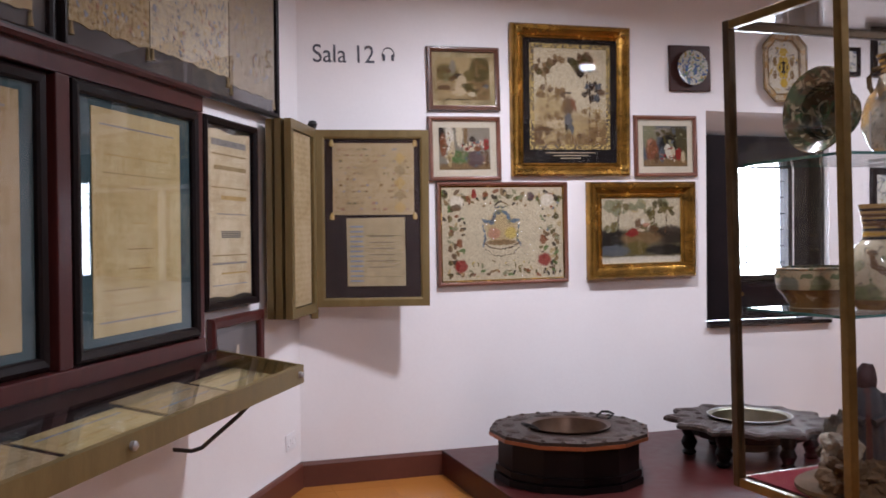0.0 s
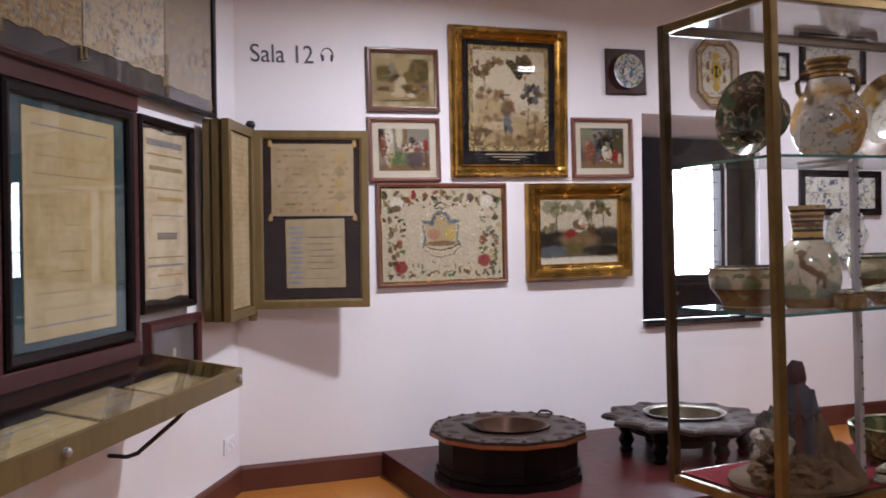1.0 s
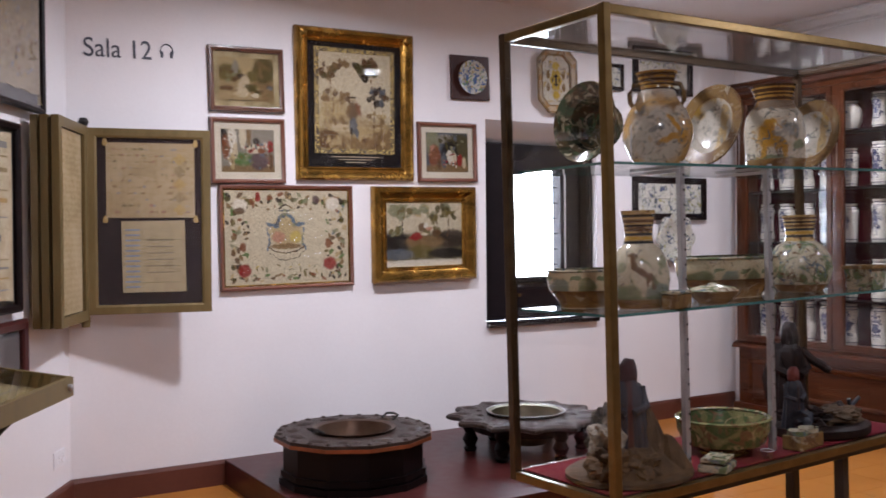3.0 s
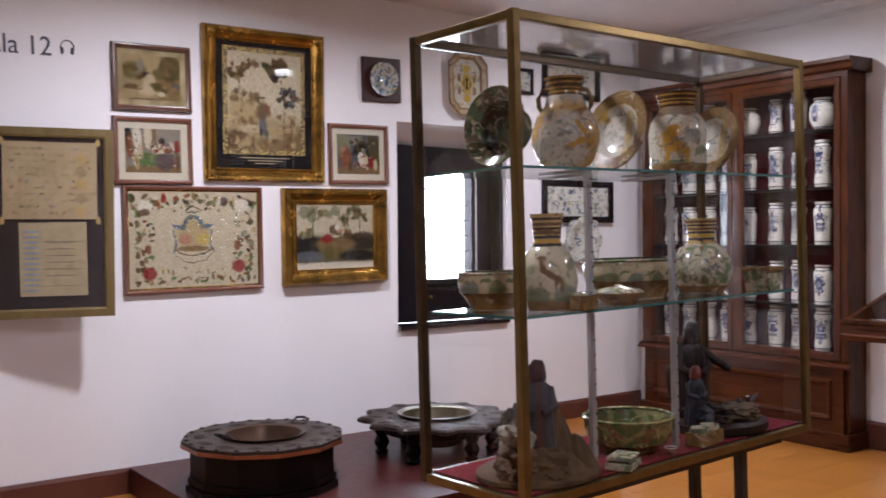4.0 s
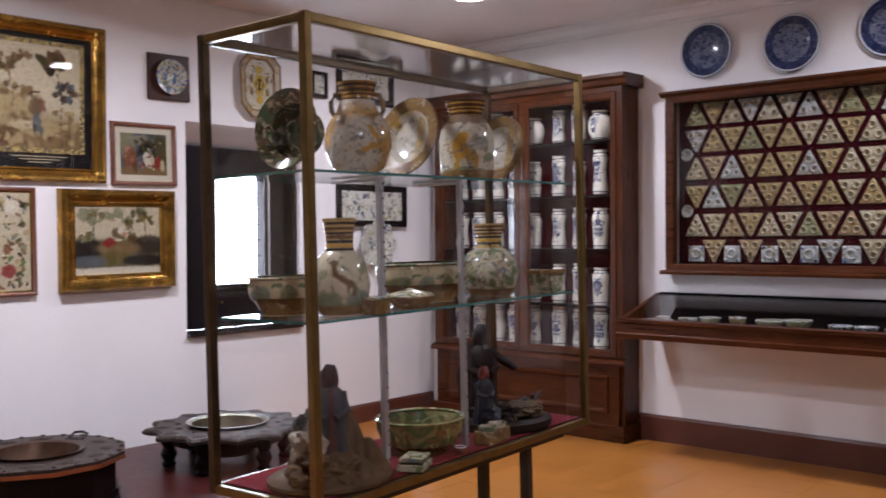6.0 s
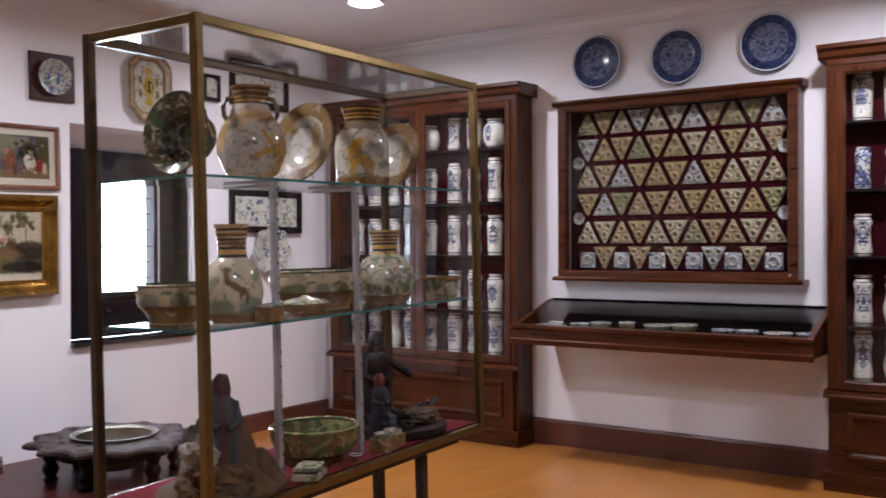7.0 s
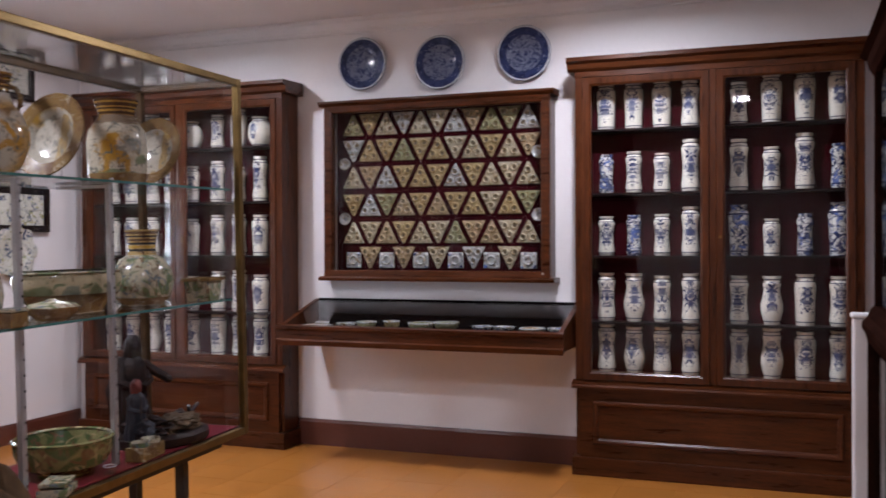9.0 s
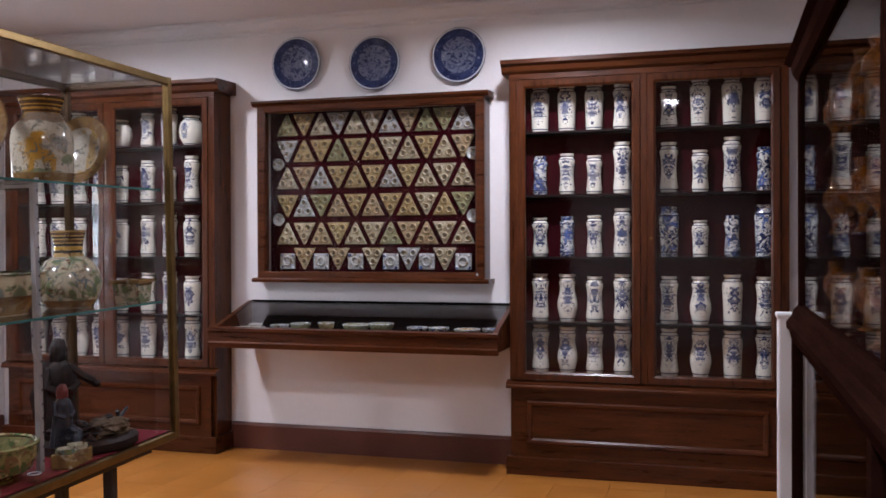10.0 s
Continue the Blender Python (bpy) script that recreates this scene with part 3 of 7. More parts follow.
# right-hand cabinet, rows from the lowest shelf up: kinds along two doors
ROWS_R = [[0, 3, 0, 0, 0, 3, 1, 0], [0, 3, 0, 0, 0, 3, 1, 0], [2, 8, 2, 0, 7, 5, 8, 7], [8, 2, 2, 4, 4, 2, 4, 8], [1, 1, 1, 0, 2, 1, 1, 1]]
for z, row in zip(SHELVES, ROWS_R):
    for k, i in enumerate(row):
        y = CR0 - (0.166 + 0.176 * k if k < 4 else 0.985 + 0.19 * (k - 4))
        jar(i, y, z, s=random.uniform(0.95, 1.04))
ROWS_L = [[1, 0, 3, 1, 0, 1, 0, 0, 1], [0, 1, 4, 0, 2, 0, 4, 1, 0], [0, 1, 0, 2, 1, 0, 4, 1, 0], [2, 1, 0, 4, 1, 4, 2, 4, 2], [1, 6, 1, 2, 6, 2, 1, 6, 1]]
for z, row in zip(SHELVES, ROWS_L):
    for k, i in enumerate(row):
        jar(i, CL0 - 0.15 - 0.184 * k - (0.05 if k > 4 else 0), z, s=random.uniform(0.92, 1.02))

# ---- wall case with three-cornered tiles ----
WX, WY0, WY1, WZ0, WZ1 = 0.14, 1.215, 2.868, 1.208, 2.468


def tile_case():
    w, h = WY1 - WY0, WZ1 - WZ0
    t = thing("wall_case", east((WY0 + WY1) / 2, (WZ0 + WZ1) / 2), "wide glazed mahogany wall case lined with wine-red velvet", "wall case")
    part("lining", boxm(-w / 2 + 0.04, w / 2 - 0.04, -0.012, -0.002, -h / 2 + 0.04, h / 2 - 0.04), M_VELVET, t, "wine-red velvet lining")
    for x in (-w / 2, w / 2 - 0.02):
        part("side_panel", boxm(x, x + 0.02, -WX + 0.03, -0.001, -h / 2 + 0.03, h / 2 - 0.03), M_WOOD, t)
    for z in (-h / 2 + 0.01, h / 2 - 0.03):
        part("top_panel" if z > 0 else "bottom_panel", boxm(-w / 2 + 0.02, w / 2 - 0.02, -WX + 0.03, -0.001, z, z + 0.02), M_WOODH, t)
    door = part("door", moulding(bmesh.new(), w - 0.13, h - 0.15, [(0, 0), (0, 0.03), (0.008, 0.038), (0.052, 0.042), (0.062, 0.034), (0.065, 0)]), M_WOODH, t, at=pose(0, -WX + 0.03, 0))
    part("pane", boxm(-w / 2 + 0.065, w / 2 - 0.065, -0.016, -0.012, -h / 2 + 0.075, h / 2 - 0.075), M_PANE, door, "clear glass pane").visible_shadow = False
    bm = prism(bmesh.new(), [(0, 0), (-WX - 0.012, 0), (-WX - 0.035, 0.02), (-WX - 0.035, 0.035), (0, 0.045)], -w / 2 - 0.03, w / 2 + 0.03, "x")
    part("cornice", bm, M_WOODH, t, at=pose(0, 0, h / 2 - 0.028))
    bm = prism(bmesh.new(), [(0, 0), (-WX - 0.012, 0), (-WX - 0.035, -0.012), (-WX - 0.03, -0.03), (0, -0.035)], -w / 2 - 0.03, w / 2 + 0.03, "x")
    part("base_moulding", bm, M_WOODH, t, at=pose(0, 0, -h / 2 + 0.03))
    part("lock", lathe(bmesh.new(), [(0, 0), (0.008, 0), (0.008, 0.004), (0, 0.005)], 12), M_STEEL, t, at=pose(w / 2 - 0.05, -WX - 0.012, -h / 2 + 0.06, 90, 0, 0))
    return t


tile_case()

# ---- slanting wall table below it ----
def table_case():
    y0, y1, dep = 1.045, 3.0, 0.56
    w = y1 - y0
    t = thing("table_vitrine", east((y0 + y1) / 2, 0.8), "wall-hung mahogany table vitrine with a slanting glass lid", "table vitrine")
    bm = prism(bmesh.new(), [(0, 0.0), (-dep, 0.0), (-dep, 0.015), (0, 0.015)], -w / 2, w / 2, "x")
    part("bottom_panel", bm, M_WOODH, t)
    part("lining", boxm(-w / 2 + 0.03, w / 2 - 0.03, -dep + 0.03, -0.03, 0.016, 0.085), M_BLACKCLOTH, t, "black cloth lining")
    bm = prism(bmesh.new(), [(-dep - 0.012, -0.012), (-dep - 0.016, 0.02), (-dep - 0.004, 0.03), (-dep - 0.004, 0.085), (-dep - 0.018, 0.1), (-dep - 0.018, 0.118), (-dep + 0.03, 0.125), (-dep + 0.03, 0.0)], -w / 2 - 0.012, w / 2 + 0.012, "x")
    part("front_rail", bm, M_WOODH, t)
    for x in (-w / 2, w / 2 - 0.03):
        bm = prism(bmesh.new(), [(-0.001, 0.0), (-dep + 0.03, 0.0), (-dep + 0.03, 0.12), (-0.03, 0.27), (-0.001, 0.27)], x, x + 0.03, "x")
        part("side_panel", bm, M_WOOD, t)
    part("back_rail", boxm(-w / 2 + 0.03, w / 2 - 0.03, -0.03, -0.001, 0.022, 0.275), M_BLACKCLOTH, t)
    bm = prism(bmesh.new(), [(-dep + 0.03, 0.113), (-dep + 0.03, 0.119), (-0.03, 0.266), (-0.03, 0.26)], -w / 2 + 0.03, w / 2 - 0.03, "x")
    part("lid", bm, M_PANE, t, "slanting glass lid").visible_shadow = False
    return t


table_case()

# ---- plates above the case ----
M_PLATE = painted("blue_plate_glaze", (0.13, 0.15, 0.22), [((0.018, 0.026, 0.08), 26, 0.44), ((0.22, 0.25, 0.33), 44, 0.58)], gloss=0.1, sharp=5.0)
M_PLATERIM = painted("blue_rim_glaze", (0.028, 0.04, 0.105), [((0.014, 0.02, 0.06), 12, 0.46), ((0.18, 0.21, 0.3), 34, 0.6)], gloss=0.1, sharp=6.0)


def plate_mesh(name, r, mat, d=0.035, seg=40):
    pr = [(0, 0.012), (r * 0.5, 0.012), (r * 0.56, 0.016), (r * 0.66, d * 0.75), (r * 0.98, d), (r, d + 0.003), (r * 0.985, d + 0.006), (r * 0.66, d * 0.75 + 0.008), (r * 0.56, 0.026), (r * 0.5, 0.021), (0, 0.021)]
    return mesh_of(name, lathe(bmesh.new(), pr, seg), mat, smooth=True)


M_RING = surface("white_glaze_ring", (0.5, 0.54, 0.6), (0.6, 0.63, 0.68), 0.15, scale=20, fine=90, bump=0.1)


def wall_plate(y, z, r=0.186):
    t = thing("wall_plate", east(y, z) @ pose(0, 0, 0, 90, 0, 0), "large blue-and-white plate hung high on the wall", "plate", "plates above the wall case")
    t.matrix_basis = t.matrix_basis @ pose(0, 0, 0, 0, 0, random.uniform(0, 360))
    part("dish", plate_mesh("dish", r, M_PLATE), None, t)
    d_ = 0.035
    part("rim", lathe(bmesh.new(), [(r * 0.66, d_ * 0.75 + 0.0092), (r * 0.985, d_ + 0.0072), (r + 0.0012, d_ + 0.003), (r * 0.985, d_ - 0.001)], 40), M_PLATERIM, t, smooth=True)
    for rr in (0.57, 0.93):
        z0 = 0.024 if rr < 0.6 else 0.0405
        part("painted_ring", lathe(bmesh.new(), [(r * rr, z0), (r * rr + 0.002, z0 + 0.003), (r * rr + 0.009, z0 + 0.005), (r * rr + 0.011, z0 + 0.001)], 40), M_RING, t, smooth=True)
    return t


for y, z in ((2.613, 2.752), (2.024, 2.722), (1.42, 2.742)):
    wall_plate(y, z)


# ---- framed needlework on the north wall ----
def pic(name, x0, x1, z0, z1, label, frame_mat, fw, depth, tilt=0.0, lean=0.0, ground=None, style="plain"):
    """A framed picture: returns the thing, with the sight size (w, h) inside the frame; local x right, z up, -y out of the wall."""
    w, h = x1 - x0, z1 - z0
    t = thing("framed_picture", north((x0 + x1) / 2, (z0 + z1) / 2, 0.004, tilt, lean), label, "picture", "framed needlework pictures")
    iw, ih = w - 2 * fw, h - 2 * fw
    if style == "gilt":
        pr = [(0, 0), (0, depth * 0.35), (fw * 0.12, depth * 0.5), (fw * 0.2, depth * 0.42), (fw * 0.42, depth * 0.6), (fw * 0.62, depth * 0.95), (fw * 0.82, depth), (fw * 0.95, depth * 0.8), (fw, depth * 0.5), (fw, 0)]
    else:
        pr = [(0, 0), (0, depth * 0.7), (fw * 0.2, depth * 0.75), (fw * 0.5, depth), (fw * 0.85, depth * 0.95), (fw, depth * 0.6), (fw, 0)]
    fr = part("frame", moulding(bmesh.new(), iw, ih, pr), frame_mat, t, smooth=True)
    part("backing", boxm(-iw / 2, iw / 2, -depth * 0.24, -0.001, -ih / 2, ih / 2), ground or M_LINEN, t)
    p = part("pane", boxm(-iw / 2, iw / 2, -depth * 0.34, -depth * 0.34 + 0.002, -ih / 2, ih / 2), M_PANE, t, "picture glass")
    p.visible_shadow = False
    return t, iw, ih, -depth * 0.24, fr


def weave(name, cols, scale=14.0, fine=420.0, rough=0.9, motif=0.0):
    """Woven or stitched cloth in drifting colours with a thread grain."""
    m, nt, b = nodes_of(name)
    n = noise_of(nt, scale, 5, 0.65)
    g = noise_of(nt, fine, 2, 0.5)
    f = math_of(nt, "ADD", n, math_of(nt, "MULTIPLY_ADD", g, 0.22, -0.11))
    if motif:
        # worn geometric needlework: small lozenges and a coarse darning
        vo = nt.nodes.new("ShaderNodeTexVoronoi")
        vo.inputs["Scale"].default_value, vo.inputs["Randomness"].default_value = 34.0, 0.35
        nt.links.new(nt.nodes.new("ShaderNodeTexCoord").outputs["Object"], vo.inputs["Vector"])
        f = math_of(nt, "ADD", f, math_of(nt, "MULTIPLY_ADD", vo.outputs["Distance"], motif, -motif * 0.45))
        f = math_of(nt, "ADD", f, math_of(nt, "MULTIPLY_ADD", noise_of(nt, 110.0, 3, 0.6), motif, -motif * 0.5))
    k = len(cols)
    nt.links.new(ramp_of(nt, f, [(0.32 + 0.36 * i / max(1, k - 1), c) for i, c in enumerate(cols)]), b.inputs["Base Color"])
    b.inputs["Roughness"].default_value, b.inputs["Specular IOR Level"].default_value = rough, 0.08
    bump_of(nt, b, g, 0.3, 0.001)
    return m


M_LINEN = weave("cream_linen", [(0.42, 0.36, 0.25), (0.48, 0.41, 0.3)])
M_TAN = weave("faded_silk", [(0.16, 0.12, 0.055), (0.3, 0.24, 0.13), (0.42, 0.34, 0.2)], 9)
M_MAT = weave("cream_mount", [(0.46, 0.41, 0.31), (0.5, 0.45, 0.35)], 5)
M_BROWN = weave("dark_brown_cloth", [(0.014, 0.008, 0.008), (0.029, 0.017, 0.016)], 6, 110.0)
M_SAMPLER = weave("old_sampler_linen", [(0.33, 0.255, 0.12), (0.42, 0.335, 0.17), (0.46, 0.38, 0.215)], 6, motif=0.3)
M_SAMPLER2 = weave("pale_sampler_linen", [(0.26, 0.19, 0.1), (0.33, 0.25, 0.14), (0.38, 0.295, 0.18)], 5, motif=0.4)
M_SAMPLER3 = weave("cream_striped_linen", [(0.36, 0.28, 0.17), (0.47, 0.39, 0.26), (0.55, 0.47, 0.33)], 5, motif=0.3)
M_FRAMEW = surface("brown_frame_wood", (0.07, 0.024, 0.011), (0.13, 0.048, 0.022), 0.4, scale=6, fine=60, bump=0.1, coat=0.2)
M_DARKBOARD = surface("dark_red_board", (0.03, 0.01, 0.008), (0.055, 0.02, 0.015), 0.4, scale=6, fine=60, bump=0.1, spec=0.2)
M_FRAMER = surface("reddish_frame_wood", (0.12, 0.04, 0.022), (0.19, 0.07, 0.04), 0.4, scale=6, fine=60, bump=0.1, coat=0.2)
INKS = {}


def ink(name, c, c2=None):
    if name not in INKS:
        INKS[name] = weave("thread_" + name, [tuple(0.82 * v for v in c), c2 or c, tuple(min(1, 1.14 * v) for v in c)], 26)
    return INKS[name]


ink("olive", (0.15, 0.13, 0.065)), ink("tree", (0.085, 0.075, 0.045)), ink("leaf", (0.12, 0.14, 0.06)), ink("sky", (0.37, 0.31, 0.205)), ink("earth", (0.2, 0.13, 0.06))
ink("cream", (0.42, 0.35, 0.24)), ink("red", (0.17, 0.025, 0.022)), ink("blue", (0.085, 0.09, 0.095)), ink("green", (0.075, 0.082, 0.04)), ink("rose", (0.26, 0.14, 0.095))
ink("gold", (0.33, 0.235, 0.09)), ink("sepia", (0.13, 0.09, 0.048)), ink("sepia_pale", (0.23, 0.17, 0.1)), ink("shade", (0.055, 0.048, 0.04)), ink("straw", (0.33, 0.26, 0.15)), ink("dull_green", (0.16, 0.14, 0.065)), ink("flesh", (0.36, 0.25, 0.17)), ink("slate", (0.1, 0.1, 0.095)), ink("bright_gold", (0.5, 0.37, 0.13)), ink("grey", (0.15, 0.125, 0.09)), ink("black", (0.011, 0.009, 0.009)), ink("teal", (0.09, 0.1, 0.085)), ink("brown", (0.11, 0.06, 0.03)), ink("white", (0.34, 0.275, 0.165))
rng = random.Random(7)


def patch(parent, name, x, z, rx, rz, y, col, n=22, rough=0.22, turn=0.0, kind="patch"):
    """A stitched patch with an uneven outline, raised a little off the ground cloth."""
    pts, ph = [], [rng.uniform(0, 6.28) for _ in range(4)]
    for i in range(n):
        a = 2 * math.pi * i / n
        r = 1 + rough * (0.5 * math.sin(3 * a + ph[0]) + 0.35 * math.sin(5 * a + ph[1]) + 0.3 * math.sin(8 * a + ph[2]))
        px, pz = rx * r * math.cos(a), rz * r * math.sin(a)
        pts.append((x + px * math.cos(turn) - pz * math.sin(turn), z + px * math.sin(turn) + pz * math.cos(turn)))
    return part(kind, prism(bmesh.new(), pts, y - 0.0012, y), INKS[col], parent)


def strip(parent, x0, x1, z0, z1, y, col, kind="patch", lift=0.0012):
    return part(kind, boxm(x0, x1, y - lift, y, z0, z1), INKS[col] if isinstance(col, str) else col, parent)


PAINT = {"cream": (0.56, 0.48, 0.33), "pale": (0.5, 0.4, 0.25), "tan": (0.33, 0.24, 0.12), "straw": (0.4, 0.3, 0.15), "olive": (0.13, 0.1, 0.032), "dark_olive": (0.075, 0.06, 0.02), "brown": (0.11, 0.06, 0.028), "dark": (0.035, 0.024, 0.018), "black": (0.015, 0.012, 0.012),
         "red": (0.24, 0.025, 0.022), "rust": (0.2, 0.07, 0.03), "rose": (0.4, 0.2, 0.13), "green": (0.09, 0.15, 0.045), "sage": (0.22, 0.21, 0.12), "slate": (0.1, 0.11, 0.12), "blue": (0.12, 0.16, 0.2), "grey": (0.25, 0.22, 0.17), "white": (0.64, 0.58, 0.46), "violet": (0.1, 0.065, 0.065), "gold": (0.48, 0.36, 0.1), "umber": (0.2, 0.125, 0.055)}


def needlework(name, w, h, ground, marks, waver=0.012, fine=90.0, soft=0.22):
    """Faded stitched cloth: marks (u, v, half width, half height, colour) in shares of the cloth, v downwards, laid one over another with a thread grain."""
    m, nt, b = nodes_of(name)
    where = wavering(nt, 42.0, waver * 2.4)
    col = mixc(nt, noise_of(nt, 18.0, 4, 0.7), tuple(0.7 * c for c in PAINT[ground]), tuple(1.12 * c for c in PAINT[ground]))
    col = daubs(nt, col, where, [((q[0] - 0.5) * w, (0.5 - q[1]) * h, q[2] * w, q[3] * h, q[5] if len(q) > 5 else 0.0, PAINT[q[4]], 0.9) for q in marks], soft)
    grain = noise_of(nt, fine * 5, 2, 0.5)
    hsv = nt.nodes.new("ShaderNodeHueSaturation")
    nt.links.new(col, hsv.inputs["Color"])
    mottle = math_of(nt, "ADD", math_of(nt, "MULTIPLY_ADD", grain, 0.5, 0.36), math_of(nt, "MULTIPLY_ADD", noise_of(nt, fine, 5, 0.75), 1.3, -0.5))
    nt.links.new(mottle, hsv.inputs["Value"])
    nt.links.new(hsv.outputs[0], b.inputs["Base Color"])
    b.inputs["Roughness"].default_value, b.inputs["Specular IOR Level"].default_value = 0.9, 0.08
    bump_of(nt, b, grain, 0.35, 0.001)
    return m


def scatter(u, v, ru, rv, cols, n, size, squash=0.8):
    """n small daubs strewn over an oval."""
    out = []
    for _ in range(n):
        a, q = rng.uniform(0, 6.28), math.sqrt(rng.random())
        k = size * rng.uniform(0.6, 1.3)
        out.append((u + ru * q * math.cos(a), v + rv * q * math.sin(a), k, k * squash, rng.choice(cols), rng.uniform(0, 3.1)))
    return out


def along(pts, r, cols, n, flat=0.6):
    """n daubs along a bent line."""
    out = []
    for k in range(n):
        t_ = (k + 0.5) / n * (len(pts) - 1)
        i = min(int(t_), len(pts) - 2)
        (ua, va), (ub, vb) = pts[i], pts[i + 1]
        out.append((ua + (ub - ua) * (t_ - i), va + (vb - va) * (t_ - i), r, r * flat, rng.choice(cols), -math.atan2(vb - va, ub - ua)))
    return out


def cloth(parent, x0, x1, z0, z1, y, mat):
    """The stitched ground of a picture, its own origin at its middle."""
    w, h = x1 - x0, z1 - z0
    return part("stitched_cloth", boxm(-w / 2, w / 2, -0.0014, 0.0, -h / 2, h / 2), mat, parent, at=pose((x0 + x1) / 2, y, (z0 + z1) / 2))


# small faded landscape with a pale figure
t, w, h, y, fr = pic("a", 2.05, 2.515, 2.2, 2.585, "small faded landscape needlework in a brown wooden frame", M_FRAMEW, 0.03, 0.03, tilt=-1.5, ground=M_TAN)
m_ = 0.034
marks = [(0.3, 0.15, 0.4, 0.25, "straw"), (0.18, 0.35, 0.22, 0.2, "olive"), (0.5, 0.9, 0.55, 0.16, "tan"), (0.8, 0.75, 0.24, 0.3, "umber"), (0.82, 0.28, 0.2, 0.3, "dark_olive"), (0.6, 0.42, 0.12, 0.12, "olive"), (0.12, 0.72, 0.14, 0.06, "brown"), (0.3, 0.22, 0.06, 0.16, "grey"), (0.4, 0.44, 0.08, 0.08, "dark"),
         (0.44, 0.62, 0.1, 0.22, "pale", -0.35), (0.4, 0.8, 0.14, 0.12, "pale"), (0.62, 0.72, 0.16, 0.1, "dark_olive", -0.3), (0.66, 0.86, 0.1, 0.05, "cream"), (0.92, 0.68, 0.06, 0.06, "slate"), (0.36, 0.985, 0.3, 0.012, "dark")] + scatter(0.2, 0.4, 0.18, 0.2, ("olive", "sage", "brown"), 12, 0.05) + scatter(0.78, 0.3, 0.18, 0.26, ("dark_olive", "olive", "umber"), 16, 0.045) + scatter(0.8, 0.78, 0.2, 0.2, ("umber", "olive", "tan", "brown"), 14, 0.04) + scatter(0.2, 0.85, 0.2, 0.1, ("tan", "umber", "straw"), 10, 0.04, 0.5)
cloth(t, -w / 2 + m_, w / 2 - m_, -h / 2 + m_, h / 2 - m_, y, needlework("faded_landscape_stitching", w - 2 * m_, h - 2 * m_, "tan", marks))

# two small coloured scenes with pale mounts
COURT = [(0.75, 0.2, 0.4, 0.3, "grey"), (0.04, 0.2, 0.06, 0.25, "black"), (0.4, 0.15, 0.07, 0.3, "cream"), (0.52, 0.2, 0.04, 0.3, "umber"), (0.5, 0.95, 0.6, 0.12, "umber"), (0.4, 0.7, 0.22, 0.16, "green"), (0.2, 0.28, 0.09, 0.34, "white"), (0.26, 0.5, 0.05, 0.2, "pale"), (0.08, 0.42, 0.07, 0.28, "rust"), (0.2, 0.75, 0.05, 0.2, "straw"),
         (0.7, 0.75, 0.17, 0.2, "violet"), (0.6, 0.46, 0.14, 0.1, "cream"), (0.66, 0.28, 0.06, 0.08, "dark"), (0.55, 0.5, 0.05, 0.04, "red"), (0.75, 0.5, 0.08, 0.05, "rust"), (0.92, 0.4, 0.06, 0.14, "red"), (0.93, 0.75, 0.05, 0.2, "brown"), (0.8, 0.36, 0.06, 0.06, "white")] + scatter(0.65, 0.42, 0.24, 0.12, ("rose", "white", "red", "slate", "dark"), 22, 0.028) + scatter(0.15, 0.5, 0.13, 0.4, ("rust", "white", "brown", "straw", "dark"), 20, 0.028) + scatter(0.7, 0.75, 0.18, 0.18, ("violet", "dark", "slate"), 10, 0.04) + scatter(0.42, 0.72, 0.2, 0.14, ("green", "olive", "sage"), 10, 0.035) + scatter(0.9, 0.6, 0.07, 0.3, ("red", "brown", "rose", "pale"), 10, 0.025)
GLOOM = [(0.5, 0.2, 0.7, 0.3, "slate"), (0.15, 0.25, 0.16, 0.4, "sage"), (0.45, 0.16, 0.2, 0.12, "grey"), (0.8, 0.5, 0.35, 0.5, "dark_olive"), (0.55, 0.55, 0.2, 0.35, "black"), (0.2, 0.62, 0.14, 0.3, "rust"), (0.16, 0.4, 0.05, 0.08, "rose"), (0.5, 0.92, 0.6, 0.12, "umber"), (0.56, 0.6, 0.07, 0.2, "white"), (0.66, 0.66, 0.06, 0.16, "cream"), (0.8, 0.7, 0.07, 0.16, "red"), (0.9, 0.76, 0.05, 0.14, "pale"),
         (0.42, 0.7, 0.06, 0.2, "slate"), (0.62, 0.42, 0.03, 0.05, "rose"), (0.3, 0.8, 0.05, 0.14, "brown")] + scatter(0.62, 0.7, 0.26, 0.18, ("white", "rose", "dark", "red"), 24, 0.025) + scatter(0.2, 0.6, 0.14, 0.28, ("rust", "brown", "dark", "rose"), 16, 0.03) + scatter(0.6, 0.3, 0.35, 0.2, ("dark_olive", "slate", "black", "sage"), 14, 0.05)
for x0, x1, z0, z1, lab, marks, base in ((2.055, 2.52, 1.775, 2.165, "small coloured needlework scene with pale mount in a reddish frame", COURT, "grey"), (3.45, 3.915, 1.815, 2.215, "small dark needlework scene with pale mount in a reddish frame", GLOOM, "slate")):
    t, w, h, y, fr = pic("b", x0, x1, z0, z1, lab, M_FRAMER, 0.026, 0.028, tilt=-1.2, ground=M_MAT)
    m_ = 0.042
    cloth(t, -w / 2 + m_, w / 2 - m_, -h / 2 + m_, h / 2 - m_, y, needlework("coloured_scene_stitching", w - 2 * m_, h - 2 * m_, base, marks))

